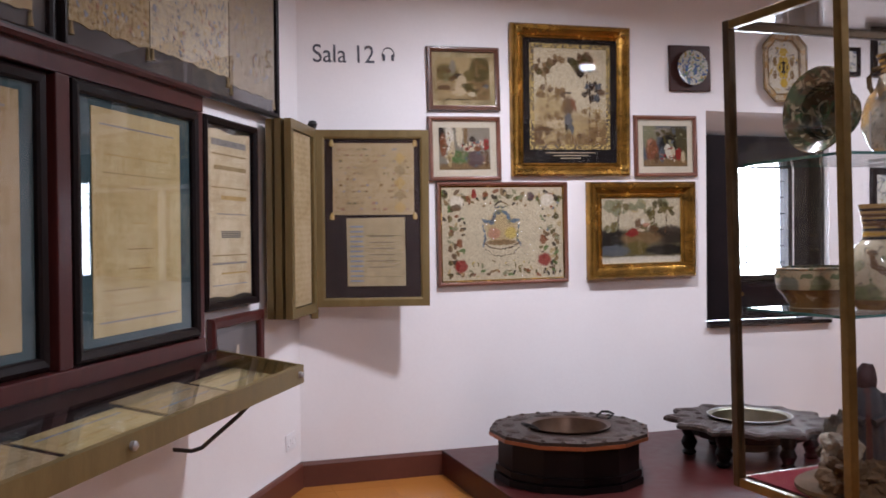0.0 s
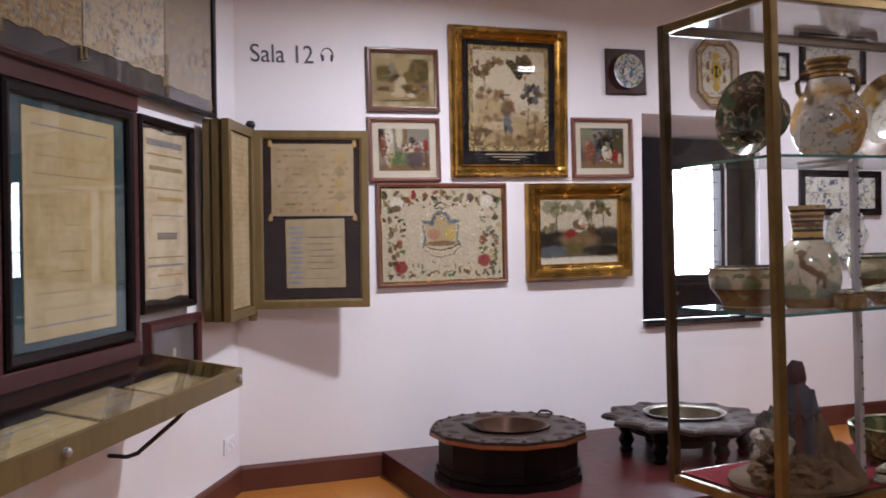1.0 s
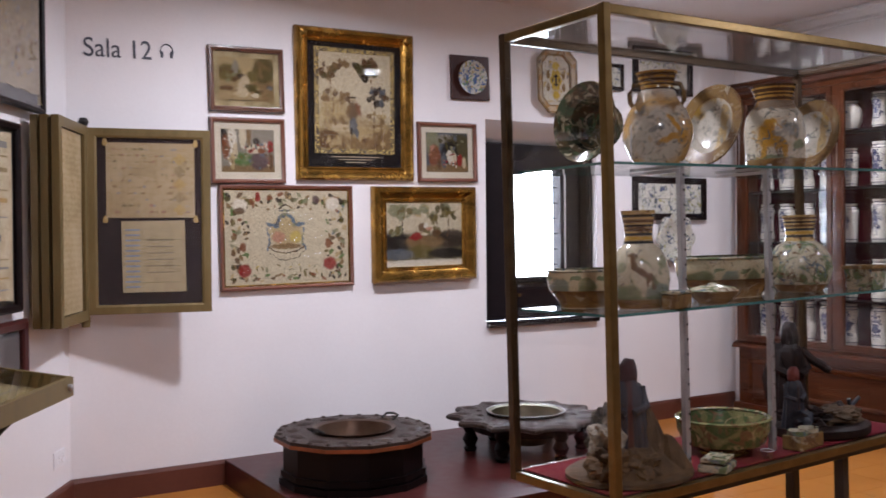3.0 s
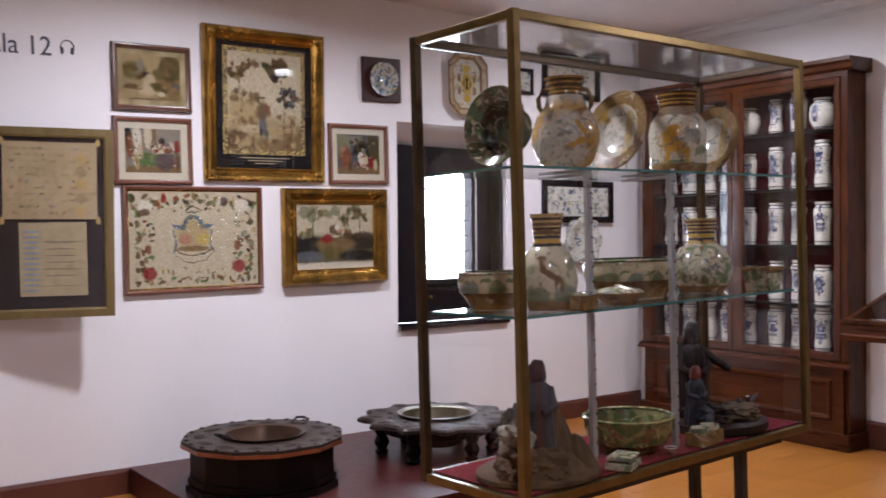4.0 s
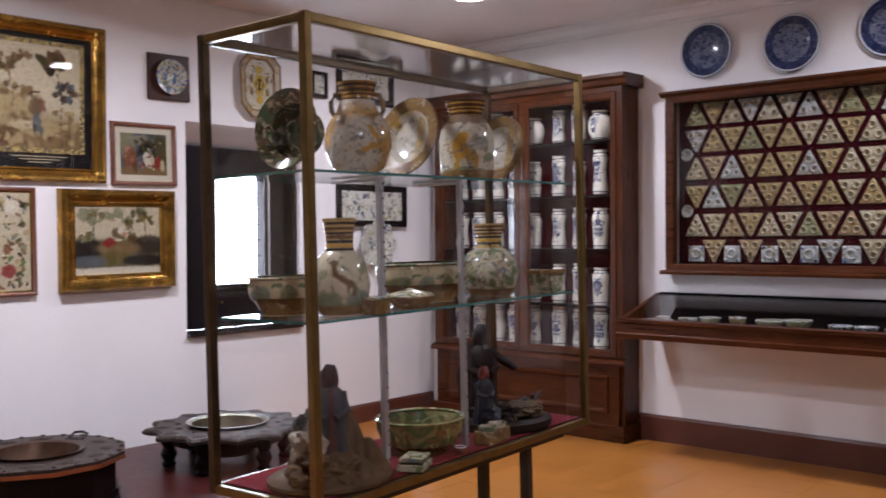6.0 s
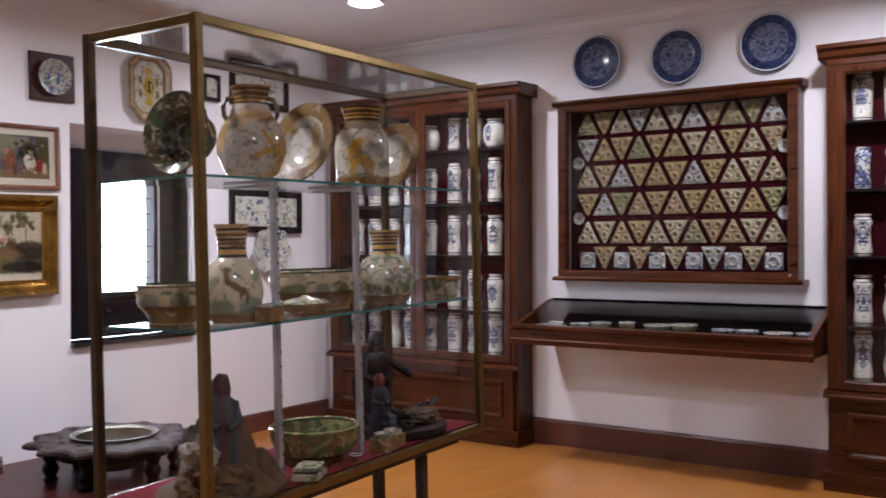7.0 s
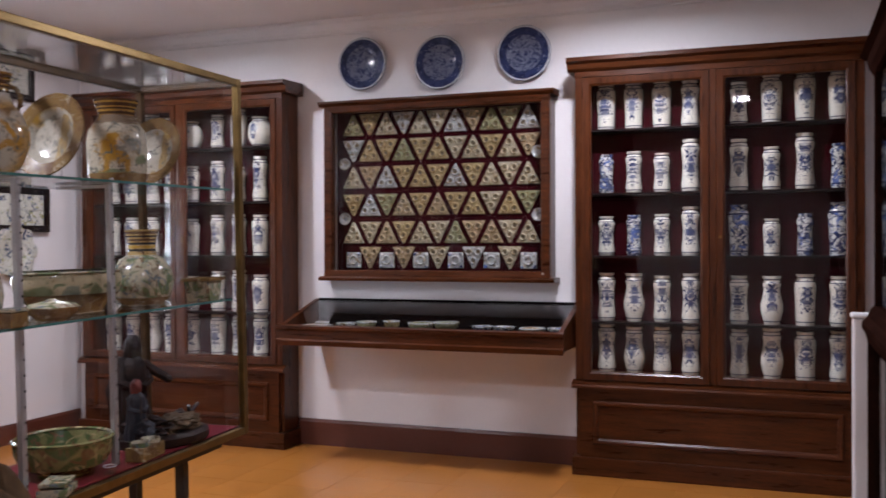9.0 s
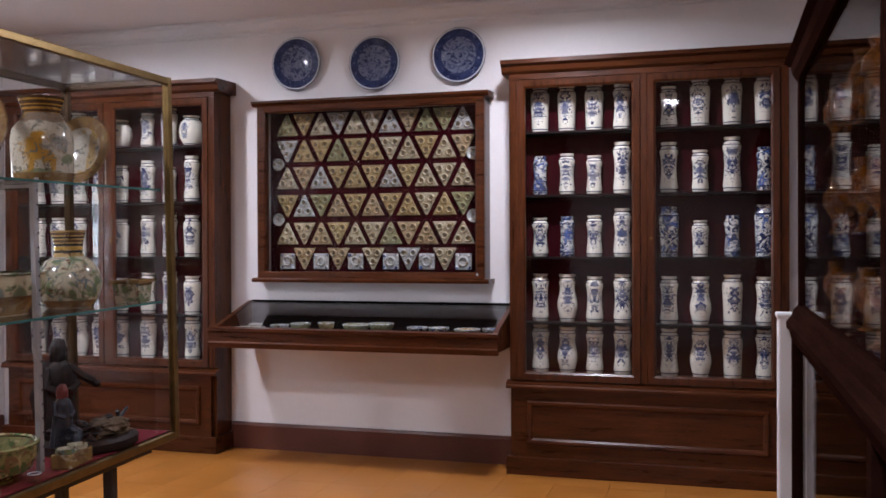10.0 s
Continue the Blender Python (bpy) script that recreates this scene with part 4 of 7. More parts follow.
# the tall gilt piece with its black mount and gold lace border
t, w, h, y, fr = pic("c", 2.585, 3.405, 1.81, 2.755, "large needlework garden scene with black mount in a carved gilt frame", M_GILT, 0.085, 0.06, tilt=-1.0, lean=2.0, ground=INKS["black"], style="gilt")
for sx in (-1, 1):
    for sz in (-1, 1):
        part("corner_ornament", lathe(bmesh.new(), [(0, 0.012), (0.018, 0.011), (0.03, 0.006), (0.038, 0.0)], 14), M_GILT, fr, "worn gilt corner ornament", at=pose(sx * (w / 2 + 0.045), -0.047, sz * (h / 2 + 0.045), 90, 0, 0), smooth=True)
bw, bh0, bh1 = w / 2 - 0.045, -h / 2 + 0.085, h / 2 - 0.03
M_LACE, nt_, b_ = nodes_of("gold_lace_border")
vo = nt_.nodes.new("ShaderNodeTexVoronoi")
vo.inputs["Scale"].default_value, vo.inputs["Randomness"].default_value = 75.0, 0.5
nt_.links.new(nt_.nodes.new("ShaderNodeTexCoord").outputs["Object"], vo.inputs["Vector"])
nt_.links.new(ramp_of(nt_, vo.outputs["Distance"], [(0.12, (0.62, 0.48, 0.17)), (0.45, (0.42, 0.3, 0.08)), (0.62, (0.06, 0.04, 0.02))]), b_.inputs["Base Color"])
b_.inputs["Roughness"].default_value = 0.6
bump_of(nt_, b_, vo.outputs["Distance"], 0.5, 0.003)
strip(t, -bw, bw, bh0, bh1, y, M_LACE, "gold_border")
gw, gh = 2 * bw - 0.06, bh1 - bh0 - 0.06
marks = [(0.5, 0.2, 0.6, 0.35, "cream"), (0.2, 0.62, 0.2, 0.16, "straw"), (0.5, 0.92, 0.7, 0.26, "tan"), (0.5, 0.98, 0.6, 0.1, "umber"), (0.85, 0.85, 0.2, 0.12, "umber"), (0.12, 0.9, 0.16, 0.1, "brown"), (0.3, 0.78, 0.16, 0.05, "pale"), (0.62, 0.8, 0.12, 0.05, "straw")]
marks += along([(0.15, 0.28), (0.19, 0.55), (0.13, 0.8)], 0.03, ("umber", "tan"), 9, 0.4) + along([(0.72, 0.25), (0.78, 0.55), (0.74, 0.85)], 0.03, ("brown", "umber"), 9, 0.4) + along([(0.9, 0.5), (0.88, 0.86)], 0.02, ("umber",), 6, 0.4)
marks += scatter(0.14, 0.2, 0.13, 0.1, ("brown", "umber", "dark_olive"), 18, 0.036) + scatter(0.3, 0.13, 0.1, 0.05, ("umber", "brown"), 11, 0.034) + scatter(0.24, 0.46, 0.19, 0.07, ("umber", "tan", "brown"), 22, 0.036)
marks += scatter(0.62, 0.18, 0.17, 0.08, ("brown", "dark", "dark_olive"), 26, 0.04) + scatter(0.72, 0.1, 0.12, 0.05, ("brown", "dark_olive"), 12, 0.036) + scatter(0.82, 0.44, 0.15, 0.08, ("dark", "slate", "brown"), 24, 0.038)
marks += [(0.46, 0.48, 0.04, 0.03, "pale"), (0.46, 0.46, 0.05, 0.014, "dark"), (0.46, 0.6, 0.075, 0.1, "brown"), (0.54, 0.58, 0.03, 0.08, "rust", 0.3), (0.4, 0.6, 0.03, 0.08, "umber", -0.3), (0.47, 0.76, 0.055, 0.09, "slate"), (0.44, 0.84, 0.02, 0.06, "dark"), (0.52, 0.84, 0.02, 0.06, "slate")] + scatter(0.5, 0.93, 0.5, 0.07, ("umber", "brown", "straw", "tan"), 34, 0.04, 0.5) + scatter(0.2, 0.72, 0.2, 0.1, ("tan", "straw", "umber"), 14, 0.035) + scatter(0.8, 0.72, 0.2, 0.1, ("tan", "straw", "umber"), 14, 0.035)
cloth(t, -bw + 0.03, bw - 0.03, bh0 + 0.03, bh1 - 0.03, y - 0.0014, needlework("garden_scene_stitching", gw, gh, "cream", marks, 0.016, 70.0))
for k in range(3):
    strip(t, -0.17 + 0.05 * k, 0.17 - 0.05 * k, -h / 2 + 0.028 + 0.017 * (2 - k), -h / 2 + 0.033 + 0.017 * (2 - k), y - 0.0005, "cream", "caption_line")

# wide floral embroidery round a draped crest
t, w, h, y, fr = pic("d", 2.105, 2.97, 1.14, 1.77, "wide floral embroidery with a draped crest in a thin brown frame", M_FRAMER, 0.022, 0.03, tilt=-0.7, ground=M_MAT)
part("gilt_slip", moulding(bmesh.new(), w - 0.02, h - 0.02, [(0, 0), (0, 0.004), (0.008, 0.006), (0.01, 0)]), M_GILT, t, "thin gilt slip inside the frame", at=pose(0, y, 0))
LEAFY = ("olive", "dark_olive", "brown", "sage", "rust", "umber", "dark", "straw", "green")
marks = []
for k in range(13):
    # sprays of leaves and petals crowd the border
    u_ = 0.04 + 0.92 * k / 12
    marks += scatter(u_, 0.09, 0.04, 0.06, LEAFY, 4, 0.025) + scatter(u_, 0.93, 0.04, 0.05, LEAFY, 3, 0.023, 0.6)
for k in range(9):
    v_ = 0.16 + 0.7 * k / 8
    marks += scatter(0.075, v_, 0.06, 0.05, LEAFY, 4, 0.025) + scatter(0.915, v_, 0.065, 0.05, LEAFY + ("blue",), 4, 0.025)
marks += scatter(0.5, 0.18, 0.4, 0.03, ("olive", "rust", "dark", "umber"), 14, 0.015) + scatter(0.5, 0.83, 0.3, 0.03, ("olive", "gold", "sage"), 14, 0.016, 0.5)
marks += scatter(0.16, 0.5, 0.025, 0.3, ("olive", "dark", "green", "umber"), 14, 0.015) + scatter(0.83, 0.5, 0.025, 0.3, ("olive", "dark", "green", "umber"), 14, 0.015)
marks += [(0.12, 0.16, 0.055, 0.07, "white"), (0.11, 0.22, 0.045, 0.04, "brown"), (0.87, 0.14, 0.055, 0.07, "white"), (0.15, 0.85, 0.05, 0.07, "red"), (0.84, 0.8, 0.055, 0.07, "red"), (0.14, 0.6, 0.025, 0.05, "rust"), (0.83, 0.58, 0.03, 0.05, "rust"), (0.26, 0.07, 0.02, 0.05, "red"), (0.73, 0.1, 0.03, 0.05, "violet")]
marks += [(0.48, 0.45, 0.13, 0.17, "straw"), (0.42, 0.5, 0.05, 0.06, "rose"), (0.56, 0.5, 0.05, 0.06, "gold"), (0.48, 0.6, 0.13, 0.03, "umber")]
marks += along([(0.34, 0.36), (0.4, 0.38), (0.44, 0.28), (0.48, 0.26), (0.52, 0.28), (0.56, 0.37), (0.62, 0.36)], 0.032, ("blue", "slate", "sage"), 16, 0.6) + along([(0.33, 0.4), (0.35, 0.55), (0.33, 0.64)], 0.02, ("blue", "slate"), 6) + along([(0.63, 0.4), (0.61, 0.55), (0.64, 0.64)], 0.02, ("blue", "sage"), 6)
marks += along([(0.33, 0.6), (0.4, 0.66), (0.48, 0.675), (0.56, 0.66), (0.63, 0.6)], 0.018, ("dark", "brown"), 12, 0.4) + along([(0.34, 0.66), (0.42, 0.74), (0.5, 0.75), (0.58, 0.72), (0.63, 0.65)], 0.012, ("black", "dark"), 14, 0.4) + along([(0.43, 0.19), (0.48, 0.15), (0.53, 0.19)], 0.016, ("dark", "umber"), 6) + along([(0.43, 0.215), (0.53, 0.215)], 0.016, ("sage", "slate"), 5)
cloth(t, -w / 2 + 0.01, w / 2 - 0.01, -h / 2 + 0.01, h / 2 - 0.01, y, needlework("floral_crest_stitching", w - 0.02, h - 0.02, "cream", marks, 0.012, 80.0))

# hunting landscape in the broad gilt frame
t, w, h, y, fr = pic("e", 3.105, 3.885, 1.155, 1.78, "wide needlework hunting landscape in a broad gilt frame", M_GILT, 0.095, 0.07, tilt=-0.8, lean=0.8, ground=INKS["sky"], style="gilt")
part("gilt_slip", moulding(bmesh.new(), w - 0.012, h - 0.012, [(0, 0), (0, 0.01), (0.004, 0.014), (0.006, 0)]), M_BRIGHTGILT, t, "bright gilt inner edge", at=pose(0, y, 0))
marks = [(0.5, 0.72, 0.8, 0.24, "dark_olive"), (0.12, 0.62, 0.2, 0.16, "black"), (0.85, 0.58, 0.24, 0.14, "dark"), (0.5, 0.62, 0.25, 0.1, "umber"), (0.45, 0.76, 0.14, 0.1, "olive"), (0.15, 0.8, 0.2, 0.08, "slate"), (0.8, 0.8, 0.25, 0.08, "black")]
marks += along([(0.22, 0.2), (0.21, 0.6)], 0.022, ("brown", "dark"), 8, 0.6) + along([(0.66, 0.3), (0.68, 0.6)], 0.018, ("brown",), 6, 0.6) + along([(0.82, 0.25), (0.8, 0.55)], 0.018, ("brown", "dark"), 6, 0.6) + scatter(0.22, 0.16, 0.14, 0.1, ("sage", "olive", "sage"), 13, 0.055) + scatter(0.48, 0.16, 0.14, 0.08, ("sage", "straw"), 10, 0.05) + scatter(0.74, 0.2, 0.16, 0.12, ("sage", "olive", "dark_olive"), 15, 0.055) + scatter(0.18, 0.46, 0.12, 0.05, ("olive", "sage"), 6, 0.045) + scatter(0.62, 0.46, 0.1, 0.06, ("olive", "brown"), 6, 0.045)
marks += [(0.4, 0.53, 0.07, 0.06, "red"), (0.36, 0.56, 0.06, 0.035, "red"), (0.47, 0.4, 0.05, 0.07, "brown"), (0.52, 0.37, 0.03, 0.04, "white"), (0.56, 0.42, 0.04, 0.03, "rose"), (0.5, 0.5, 0.05, 0.015, "cream"), (0.5, 0.965, 0.9, 0.075, "white")]
cloth(t, -w / 2, w / 2, -h / 2, h / 2, y, needlework("hunting_scene_stitching", w, h, "cream", marks, 0.014, 70.0))

# round dish on a square board
t = thing("mounted_dish", north(3.865, 2.53, 0.004, -1.5), "small round painted dish on a square dark wooden board", "wall dish")
part("board", boxm(-0.155, 0.155, -0.022, 0, -0.15, 0.15, bevel=0.006), M_DARKBOARD, t)
M_POLY = painted("many_coloured_glaze", (0.4, 0.39, 0.34), [((0.3, 0.2, 0.06), 22, 0.54), ((0.06, 0.1, 0.22), 26, 0.52), ((0.12, 0.2, 0.1), 30, 0.58)])
part("dish", plate_mesh("dish", 0.115, M_POLY, 0.03), None, t, at=pose(0, -0.02, 0.0, 90, 0, 0))

# room sign in dark letters
def letters(text, x, z, size, mat, name):
    cu = bpy.data.curves.new(name, "FONT")
    cu.body, cu.size, cu.extrude = text, size, 0.0015
    o = new("sign_source", cu)
    me = bpy.data.meshes.new_from_object(o.evaluated_get(bpy.context.evaluated_depsgraph_get()))
    bpy.data.objects.remove(o)
    bpy.data.curves.remove(cu)
    me.materials.append(mat)
    return me


M_SIGN = surface("dark_sign_paint", (0.05, 0.052, 0.07), (0.08, 0.082, 0.1), 0.6, scale=20, fine=90, bump=0)
t = thing("wall_sign", north(1.36, 2.452, 0.003, -1.5), "room sign in dark letters with a headphone symbol on the wall", "sign")
whole = letters("Sala 12", 0, 0, 0.148, M_SIGN, "sign_letters")
xs = [v.co.x for v in whole.vertices]
k_ = 0.365 / (max(xs) - min(xs))
for n_, ch in enumerate("Sala 12"):
    if ch != " ":
        upto = letters("Sala 12"[:n_ + 1], 0, 0, 0.148, M_SIGN, "sign_letters")
        me = letters(ch, 0, 0, 0.148, M_SIGN, "sign_letters")
        shift = max(v.co.x for v in upto.vertices) - max(v.co.x for v in me.vertices)
        part("letter", me, M_SIGN, t, at=pose(shift * k_, 0, 0, 90, 0, 0) @ Matrix.Diagonal((k_, 1, 1, 1)))
hp = bmesh.new()
tube(hp, [(0.455 + 0.036 * math.cos(a), 0, 0.05 + 0.042 * math.sin(a)) for a in (math.pi * (i / 14 * 1.16 - 0.08) for i in range(15))], 0.0035, 6)
part("headphone_band", hp, M_SIGN, t)
for x in (0.428, 0.482):
    part("headphone_cup", lathe(bmesh.new(), [(0, -0.02), (0.007, -0.017), (0.009, 0), (0.007, 0.017), (0, 0.02)], 10, sq=0.5), M_SIGN, t, at=pose(x, 0, 0.034))


# ---- the west wall ----
ink("stain", (0.25, 0.19, 0.1)), ink("dusk", (0.22, 0.21, 0.2)), ink("sand", (0.36, 0.25, 0.1)), ink("faded_blue", (0.2, 0.23, 0.29))
# upper embroidered hanging in a thin dark frame
M_HANG = [weave("faded_floral_weave", [(0.09, 0.06, 0.035), (0.24, 0.17, 0.08), (0.33, 0.25, 0.14), (0.4, 0.34, 0.24)], 60, motif=0.25), weave("pale_floral_weave", [(0.12, 0.13, 0.17), (0.33, 0.28, 0.2), (0.42, 0.37, 0.28), (0.46, 0.36, 0.22)], 55, motif=0.3), weave("grey_floral_weave", [(0.12, 0.09, 0.07), (0.25, 0.2, 0.14), (0.33, 0.27, 0.19)], 60, motif=0.3)]
M_GREYCLOTH = weave("grey_backing_cloth", [(0.06, 0.055, 0.056), (0.095, 0.088, 0.085)], 6)


def hanging(u0, u1, z0, z1, label, strips):
    w, h = u1 - u0, z1 - z0
    t = thing("textile_frame", west((u0 + u1) / 2, (z0 + z1) / 2, JOG + 0.003), label, "textile frame", "large framed textiles on the oblique wall")
    part("frame", moulding(bmesh.new(), w - 0.05, h - 0.05, [(0, 0), (0, 0.025), (0.008, 0.032), (0.02, 0.032), (0.025, 0.02), (0.025, 0)]), M_DARK, t)
    part("backing", boxm(-w / 2 + 0.025, w / 2 - 0.025, -0.008, -0.001, -h / 2 + 0.025, h / 2 - 0.025), M_GREYCLOTH, t)
    for a, b, low, m in strips:
        pts = [(a, h / 2 - 0.03), (a, -h / 2 + low)]
        n = max(4, int((b - a) / 0.02))
        for k in range(1, n):
            pts.append((a + (b - a) * k / n, -h / 2 + low + rng.uniform(-0.003, 0.004) + 0.004 * math.sin(k * 0.8)))
        pts += [(b, -h / 2 + low + 0.005), (b, h / 2 - 0.03)]
        s = part("textile_strip", prism(bmesh.new(), pts, -0.013, -0.009), m, t)
        for _ in range(int(420 * (b - a) * h)):
            patch(s, "m", rng.uniform(a + 0.02, b - 0.02), rng.uniform(-h / 2 + low + 0.03, h / 2 - 0.04), rng.uniform(0.005, 0.016), rng.uniform(0.004, 0.011), -0.013, rng.choice(("faded_blue", "sand", "stain", "rose", "dusk", "cream", "faded_blue") if m is not M_SAMPLER2 else ("stain", "sand", "dusk")), n=8, rough=0.4, turn=rng.uniform(0, 3), kind="stitched_flower")
        for x in (a + 0.012, b - 0.012):
            part("tassel", lathe(bmesh.new(), [(0, 0), (0.006, -0.005), (0.008, -0.03), (0.012, -0.05), (0, -0.052)], 8), INKS["stain"], s, at=pose(x, -0.013, -h / 2 + low + 0.004), smooth=True)
    part("pane", boxm(-w / 2 + 0.025, w / 2 - 0.025, -0.02, -0.018, -h / 2 + 0.025, h / 2 - 0.025), M_PANE, t, "picture glass").visible_shadow = False
    return t


hanging(-2.345, -0.44, 2.065, 2.98, "large framed panel of faded embroidered cloth strips with tassels", [(-0.9, -0.37, 0.11, M_HANG[0]), (-0.36, 0.36, 0.12, M_HANG[1]), (0.37, 0.92, 0.09, M_HANG[2])])
hanging(-3.9, -2.39, 2.075, 2.98, "large dark-framed textile beside the embroidered panel", [(-0.66, 0.66, 0.08, M_SAMPLER2)])

# red-stained wooden case with framed samplers
U0, U1, PZ0, PZ1, PO = -3.95, -1.45, 0.95, 2.055, 0.085
t = thing("sampler_case", west(0, 0, JOG + 0.002), "red-stained wooden wall case holding framed samplers", "wall case")
part("back_board", boxm(U0, U1, -0.03, 0, PZ0, PZ1), M_RED, t)
for z0, z1 in ((PZ1 - 0.085, PZ1), (PZ0, PZ0 + 0.075)):
    part("rail", boxm(U0, U1, -PO, -0.031, z0, z1, bevel=0.006), M_RED, t)
part("cornice", prism(bmesh.new(), [(0, 0), (-PO - 0.02, 0), (-PO - 0.03, 0.012), (-PO - 0.03, 0.022), (0, 0.03)], U0 - 0.01, U1 + 0.02, "x"), M_RED, t, at=pose(0, 0, PZ1 - 0.02))
for u in (U1 - 0.055, -2.47, -3.62):
    part("stile", boxm(u, u + (0.055 if u > -2 else 0.075), -PO + 0.004, -0.031, PZ0 + 0.075, PZ1 - 0.085, bevel=0.005), M_RED, t)


def framed_sampler(u0, u1, z0, z1, off, label, frame_mat, mat_, cloth, margin, lines, fw=0.035, wavy=0.0):
    w, h = u1 - u0, z1 - z0
    t = thing("framed_sampler", west((u0 + u1) / 2, (z0 + z1) / 2, off), label, "framed sampler", "framed samplers on the oblique wall")
    part("frame", moulding(bmesh.new(), w - 2 * fw, h - 2 * fw, [(0, 0), (0, 0.02), (0.006, 0.03), (fw * 0.7, 0.036), (fw, 0.026), (fw, 0)]), frame_mat, t)
    part("mount", boxm(-w / 2 + fw, w / 2 - fw, -0.006, -0.001, -h / 2 + fw, h / 2 - fw), mat_, t)
    a, b = w / 2 - fw - margin[0], h / 2 - fw - margin[1]
    pts = []
    for k in range(12):
        pts.append((-a + 2 * a * k / 11, -b + wavy * math.sin(k * 0.9)))
    for k in range(12):
        pts.append((a - 2 * a * k / 11, b + wavy * math.sin(k * 0.8 + 1)))
    cl = part("sampler_cloth", prism(bmesh.new(), pts, -0.009, -0.0065), cloth, t)
    for zc, hh, f0, f1, col in lines:
        strip(cl, -a + 2 * a * f0, -a + 2 * a * f1, -b + 2 * b * zc - hh / 2, -b + 2 * b * zc + hh / 2, -0.009, col, "stitched_row", 0.0008)
    part("pane", boxm(-w / 2 + fw, w / 2 - fw, -0.016, -0.014, -h / 2 + fw, h / 2 - fw), M_PANE, t, "picture glass").visible_shadow = False
    return t


M_TEALMAT = weave("blue_green_mount", [(0.03, 0.058, 0.066), (0.048, 0.082, 0.09)], 5)
rows = [(0.93, 0.006, 0.08, 0.92, "dusk"), (0.8, 0.003, 0.12, 0.85, "sand"), (0.72, 0.003, 0.1, 0.9, "stain"), (0.66, 0.003, 0.36, 0.62, "earth"), (0.5, 0.004, 0.42, 0.58, "sand"), (0.38, 0.003, 0.36, 0.64, "earth"), (0.29, 0.003, 0.36, 0.62, "earth"), (0.2, 0.003, 0.1, 0.6, "stain"), (0.13, 0.003, 0.2, 0.85, "sand"), (0.06, 0.006, 0.06, 0.94, "dusk")]
framed_sampler(-2.385, -1.5, 1.035, 1.965, JOG + 0.06, "tall framed linen sampler with a blue-green mount", M_DARK, M_TEALMAT, M_SAMPLER, (0.09, 0.03), rows, 0.04)
framed_sampler(-3.5, -2.49, 1.035, 1.965, JOG + 0.035, "framed linen sampler with small motifs and blue-green mount", M_DARK, M_TEALMAT, M_SAMPLER2, (0.07, 0.03), rows[::2], 0.04)
# hanging narrow sampler in a black frame, and a low small frame under it
rows2 = [(0.93, 0.03, 0.1, 0.9, "dusk"), (0.86, 0.008, 0.1, 0.9, "stain"), (0.78, 0.02, 0.15, 0.9, "stain"), (0.66, 0.006, 0.1, 0.9, "stain"), (0.6, 0.02, 0.3, 0.9, "sand"), (0.5, 0.006, 0.2, 0.9, "dusk")] + [(0.36 + 0.011 * q, 0.006, 0.3, 0.75, "blue") for q in range(4)] + [(0.25, 0.006, 0.1, 0.9, "stain"), (0.2, 0.01, 0.1, 0.9, "dusk"), (0.14, 0.008, 0.3, 0.9, "sand"), (0.07, 0.004, 0.1, 0.9, "faded_blue")]
framed_sampler(-1.285, -0.7, 1.115, 1.99, 0.02, "narrow striped sampler hanging in a black frame", M_DARK, M_BLACK, M_SAMPLER3, (0.02, 0.02), rows2, 0.035, wavy=0.006)
framed_sampler(-1.2, -0.6, 0.7, 1.075, 0.004, "low small frame with a pale figure on grey cloth", M_RED, M_GREYCLOTH, M_GREYCLOTH, (0.05, 0.03), [(0.4, 0.12, 0.5, 0.58, "cream"), (0.2, 0.03, 0.46, 0.62, "cream")], 0.05)

